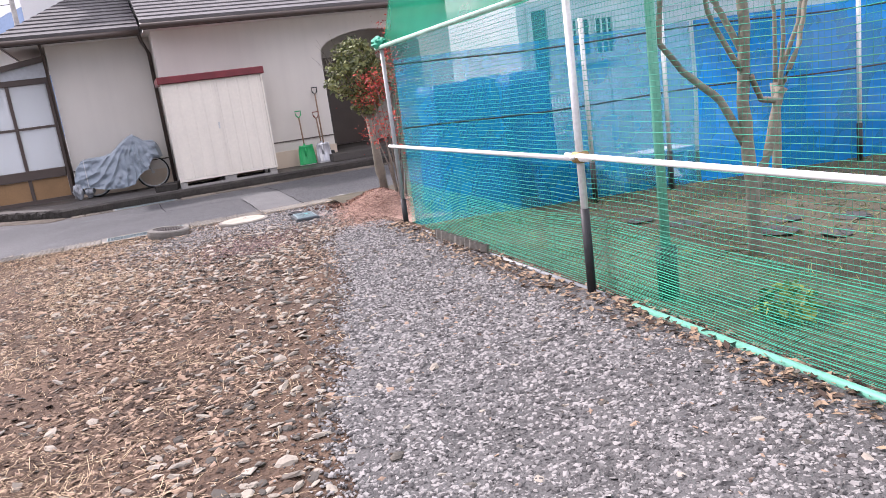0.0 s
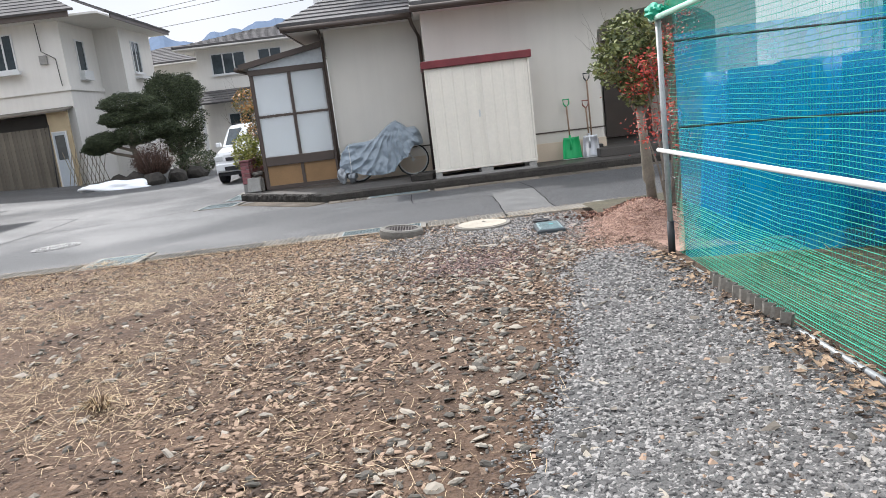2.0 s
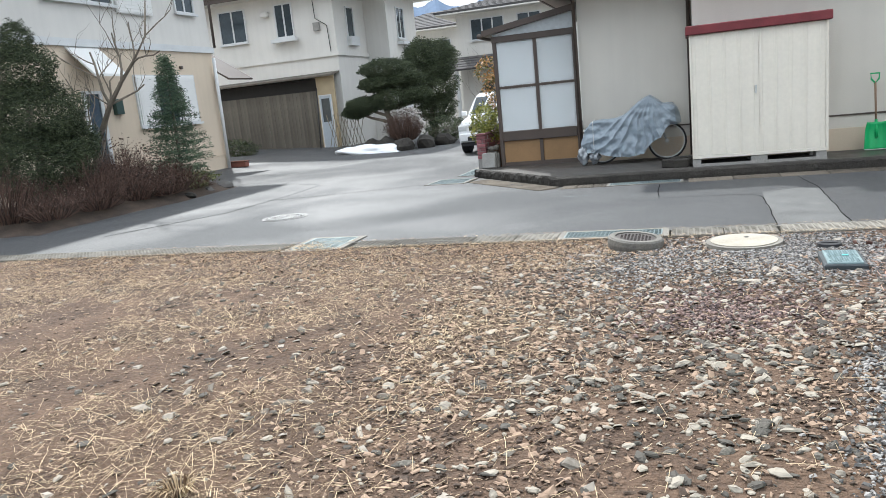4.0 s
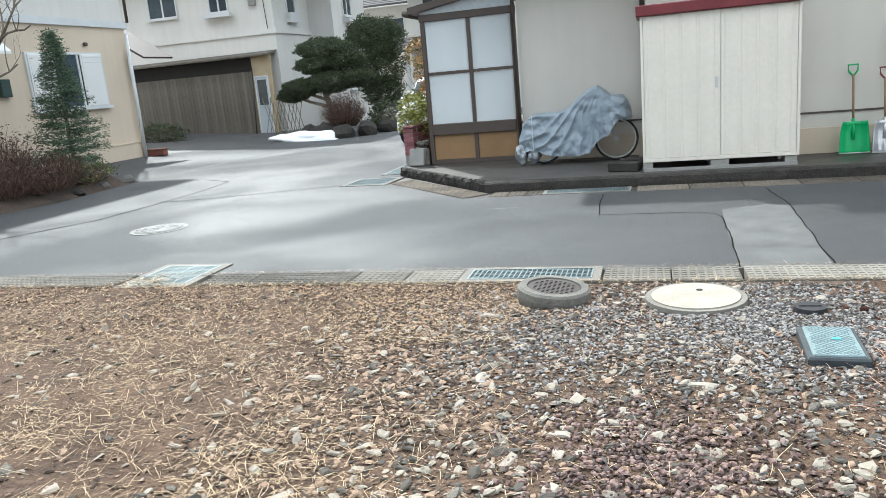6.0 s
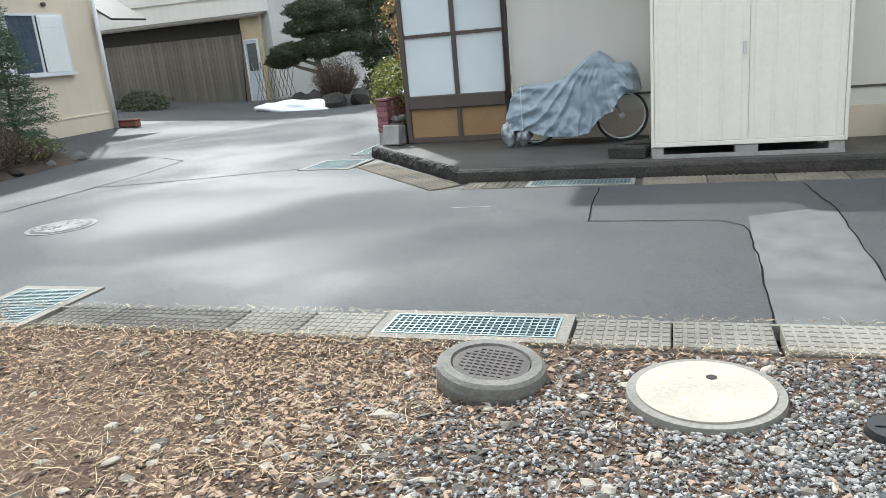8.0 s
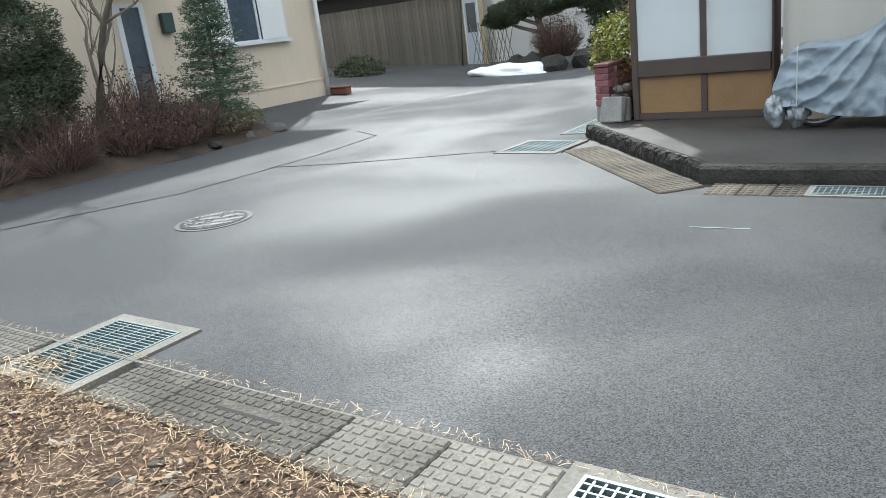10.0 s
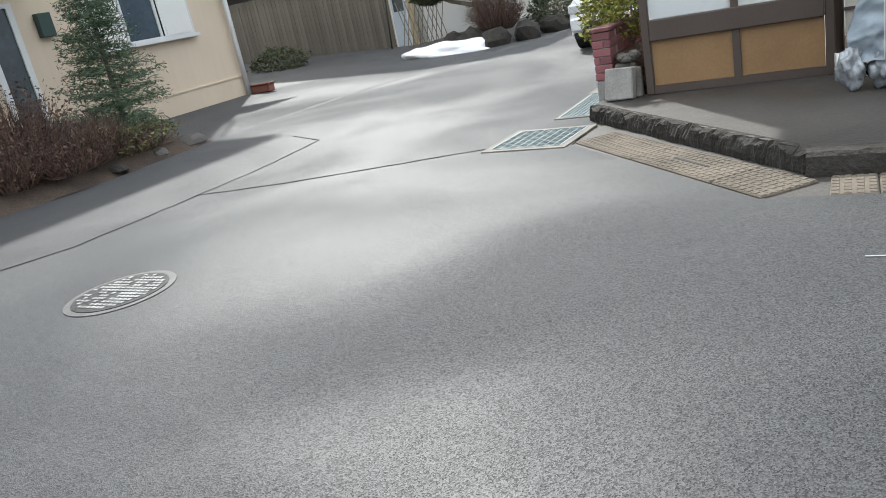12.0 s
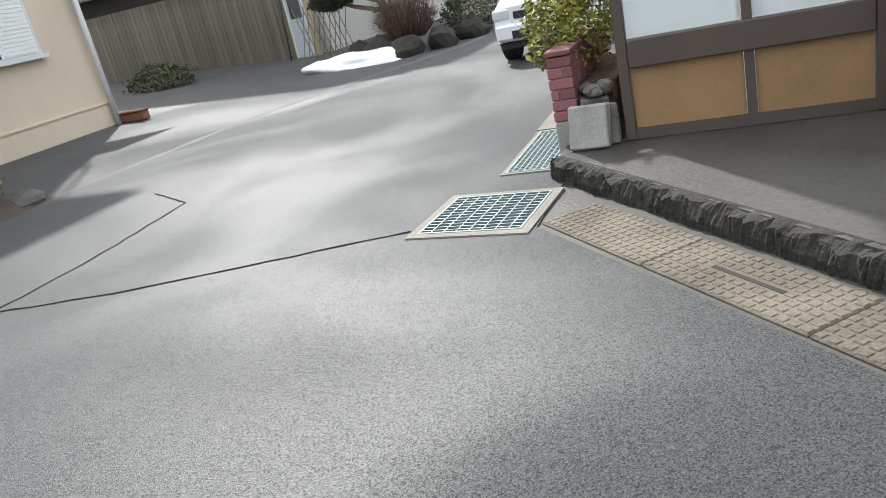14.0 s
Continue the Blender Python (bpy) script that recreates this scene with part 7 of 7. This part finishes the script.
p = [q for q in scatter(-6.0, 2.2, 1.2, 9.66, 270000, pebbly) if clear(*q)]
o = cloud_of("pebbles", M_PEB, None, lay(p, 0.003), CHIP_V, CHIP_F, (0.006 + 0.034 * rng.uniform(0, 1, len(p)) ** 4.2)[:, None] * np.array([1.15, 0.9, 0.55]), rng, flat=True, nb_jit=0.3)
tagged(o, "brown pebbles and broken bark chips on the soil", "pebbles", kind="stuff")
p = [q for q in scatter(-6, 2.1, 1.2, 9.5, 950, lambda x, y: 0.35 + 0.6 * pebbly(x, y)) if clear(*q)]
sc = np.stack([rng.uniform(0.035, 0.10, len(p)), rng.uniform(0.03, 0.07, len(p)), rng.uniform(0.018, 0.045, len(p))], 1)
o = cloud_of("flat_stones", mat("pale_flat_stones", (0.25, 0.215, 0.175), 0.9, 0.35, 12, 70, 0.2, island=1.1, hue2=(0.37, 0.325, 0.27)), None, lay(p, 0.002), CHIP_V, CHIP_F, sc, rng, flat=True, nb_jit=0.35)
tagged(o, "scattered pale flat stones", "stones", kind="stuff")
# rounded flat river pebbles, thickest where the soil is washed out
def stony(x, y):
    d = 0.55 * math.exp(-((x - 0.2) / 0.9) ** 2 - ((y - 6.3) / 1.1) ** 2) + 0.3 * math.exp(-((x - 0.3) / 1.0) ** 2 - ((y - 8.0) / 0.7) ** 2) + 0.35 * math.exp(-((x - gravel_edge(y) + 0.3) / 0.35) ** 2)
    return min(1, d * (1 + 1.2 * noise.noise((x * 1.6, y * 1.6, 14))) + 0.07) * (1 - 0.5 * near_gravel(x, y))


p = [q for q in scatter(-3.5, 2.1, 0.8, 9.6, 42000, stony) if clear(*q)]
sz = 0.014 + 0.046 * rng.uniform(0, 1, len(p)) ** 2.6
o = cloud_of("river_pebbles", mat("river_pebbles", (0.13, 0.115, 0.095), 0.85, 0.4, 14, 80, 0.15, island=1.5, hue2=(0.33, 0.29, 0.235)), None, lay(p, 0.002), PEB_V, PEB_F, np.stack([sz * 1.25, sz, sz * 0.6], 1), rng, flat=True, nb_jit=0.24)
tagged(o, "rounded grey and beige river pebbles", "pebbles", kind="stuff")
# dark damp pebbles in a patch
p = scatter(0.2, 1.5, 6.3, 7.9, 5200, lambda x, y: math.exp(-((x - 0.85) / 0.4) ** 2 - ((y - 7.1) / 0.42) ** 2))
o = cloud_of("dark_pebbles", mat("dark_reddish_pebbles", (0.10, 0.06, 0.055), 0.7, 0.4, 20, 80, 0.2, island=0.9, hue2=(0.22, 0.14, 0.12)), None, lay(p, 0.008), CHIP_V, CHIP_F, rng.uniform(0.012, 0.03, len(p)), rng, flat=True)
tagged(o, "patch of dark reddish damp pebbles", "pebbles", kind="stuff")


def strawy(x, y):
    k = 1 / (1 + math.exp((x + 0.4) / 0.5))
    return min(1, max(0.1, k * (0.62 + 1.5 * noise.noise((x * 0.9, y * 0.9, 21)) + 0.6 * noise.noise((x * 3.2, y * 3.2, 5))) + (0.8 if y > 8.4 and x < 0.1 else 0))) * (1 - near_gravel(x, y))


p = scatter(-7.5, 1.6, 0.8, 9.72, 260000, strawy)
ln = 0.015 + 0.125 * rng.uniform(0, 1, len(p)) ** 2.1
ln = ln * np.where(np.array([q[1] for q in p]) > 8.5, 0.62, 1.0)
o = cloud_of("straw", M_STRAW, None, lay(p, 0.012), BLADE_V, BLADE_F, np.stack([ln, np.full(len(p), 0.044), ln * 0.35], 1), rng, flat=True)
tagged(o, "dry straw and dead grass strewn over the soil", "straw", kind="stuff")
# brown leaf bits thick along the drain
p = scatter(-7, 0.4, 8.3, 9.7, 26000, lambda x, y: min(1, 0.25 + 0.75 * (y - 8.3) / 1.3) * (0.55 + 0.9 * noise.noise((x * 2.5, y * 2.5, 31))) * (1 if x < -0.4 else 0.4))
o = cloud_of("brown_litter", mat("brown_litter", (0.10, 0.055, 0.034), 0.9, 0.5, 10, 60, 0.0, island=1.2, hue2=(0.36, 0.235, 0.14)), None, lay(p, 0.014), LEAF_V, LEAF_F, rng.uniform(0.012, 0.04, len(p)), rng, flat=True)
tagged(o, "crumbled brown leaf litter by the drain", "leaf litter", kind="stuff")
# litter along the fence's foot and on the mound
p = scatter(1.75, 2.2, -1, 6.5, 7000, lambda x, y: math.exp(-((x - 1.98 - 0.02 * y) / 0.11) ** 2) * (0.6 + 0.6 * noise.noise((y * 2, 0, 0))))
o = cloud_of("leaf_litter", mat("leaf_litter", (0.13, 0.085, 0.06), 0.9, 0.5, 10, 60, 0.0, island=1.0, hue2=(0.36, 0.25, 0.16)), None, lay(p, 0.02), LEAF_V, LEAF_F, rng.uniform(0.02, 0.06, len(p)), rng, flat=True)
tagged(o, "dark leaf litter along the fence's foot", "leaf litter", kind="stuff")


def mound_z(x, y):
    return lot_z(min(x, 2.28), y) + 0.17 * math.exp(-((x - 2.6 - 0.22 * (y - 8.4)) / 0.3) ** 2 - ((y - 8.3) / 0.8) ** 2)


o = sheet("needle_mound", 1.5, 3.2, 6.6, 9.66, 0.07, lambda x, y: mound_z(x, y) - 0.03, M_DRY)
tagged(o, "low mound of dry reddish needles round the tree", "mound", kind="structure")
xs, ys = rng.normal(0, 0.26, 9000), rng.normal(7.95, 0.6, 9000)
xs = xs + 2.5 + 0.22 * (ys - 8.4)
p = [(x, y, mound_z(x, y) + 0.008) for x, y in zip(xs, ys) if 6.6 < y < 9.6 and 1.5 < x < 3.15]
ln = rng.uniform(0.03, 0.1, len(p))
o = cloud_of("dry_needles", M_DRY, None, p, BLADE_V, BLADE_F, np.stack([ln, np.full(len(p), 0.09), ln], 1), rng, flat=True)
tagged(o, "dry reddish-brown needles", "needles", kind="stuff")
p = [(x, y, mound_z(x, y) + 0.02) for x, y in zip(rng.normal(2.62, 0.22, 700), rng.normal(8.9, 0.2, 700)) if y < 9.6 and x < 3.0]
o = cloud_of("bark_pieces", mat("dark_bark_pieces", (0.13, 0.06, 0.045), 0.9, 0.4, 10, 60, 0.2, island=0.9, hue2=(0.3, 0.16, 0.11)), None, p, CHIP_V, CHIP_F, rng.uniform(0.018, 0.045, len(p)), rng)
tagged(o, "dark red-brown bark and leaf pieces", "bark", kind="stuff")
# straw caught on the square grating, weeds between lids and asphalt
xs, ys = rng.normal(-3.3, 0.13, 160), rng.normal(9.8, 0.07, 160)
ln = rng.uniform(0.05, 0.16, 160)
o = cloud_of("caught_straw", M_STRAW, None, np.stack([xs, ys, np.full(160, 0.006)], 1), BLADE_V, BLADE_F, np.stack([ln, np.full(160, 0.09), ln], 1), rng, flat=True)
tagged(o, "pale straw caught on the grating", "straw", kind="stuff")
xs = rng.uniform(-6, 3, 5200)
ys = np.where(rng.uniform(0, 1, 5200) < 0.75, rng.normal(9.7, 0.035, 5200), rng.normal(10.07, 0.018, 5200))
ln = 0.012 + 0.05 * rng.uniform(0, 1, 5200) ** 2
o = cloud_of("drain_edge_litter", M_STRAW, None, np.stack([xs, ys, np.full(5200, -0.008)], 1), BLADE_V, BLADE_F, np.stack([ln, np.full(5200, 0.05), ln * 0.5], 1), rng, flat=True)
tagged(o, "bits of straw along the drain's edges", "straw", kind="stuff")
# a tuft of yellow dead grass on the bare soil
tuft = thing("grass_tuft", "small tuft of yellow dead grass on the soil", "grass tuft", at=(-1.22, 4.82, lot_z(-1.22, 4.82)))
vs, fs = [], []
for i in range(150):
    a, k = rng.uniform(0, 6.28), rng.uniform(0.02, 0.1)
    d = Vector((math.cos(a), math.sin(a), 0))
    tube_into(vs, fs, [d * 0.03, d * (0.03 + k * 0.5) + Vector((0, 0, 0.05)), d * (0.03 + k) + Vector((0, 0, rng.uniform(0.01, 0.06)))], [0.0025, 0.002, 0.0008], 3)
raw("blade", vs, fs, M_STRAW, tuft)["kind"] = "stuff"
# thin grass in the garden
xs, ys = rng.uniform(2.3, 7, 9000), rng.uniform(0.5, 6.2, 9000)
ln = rng.uniform(0.03, 0.09, 9000)
o = cloud_of("garden_grass", M_LEAF, None, np.stack([xs, ys, np.full(9000, 0.07)], 1), BLADE_V, BLADE_F, np.stack([ln, np.full(9000, 0.09), ln], 1), rng)
tagged(o, "sparse short grass of the garden", "grass", kind="stuff")
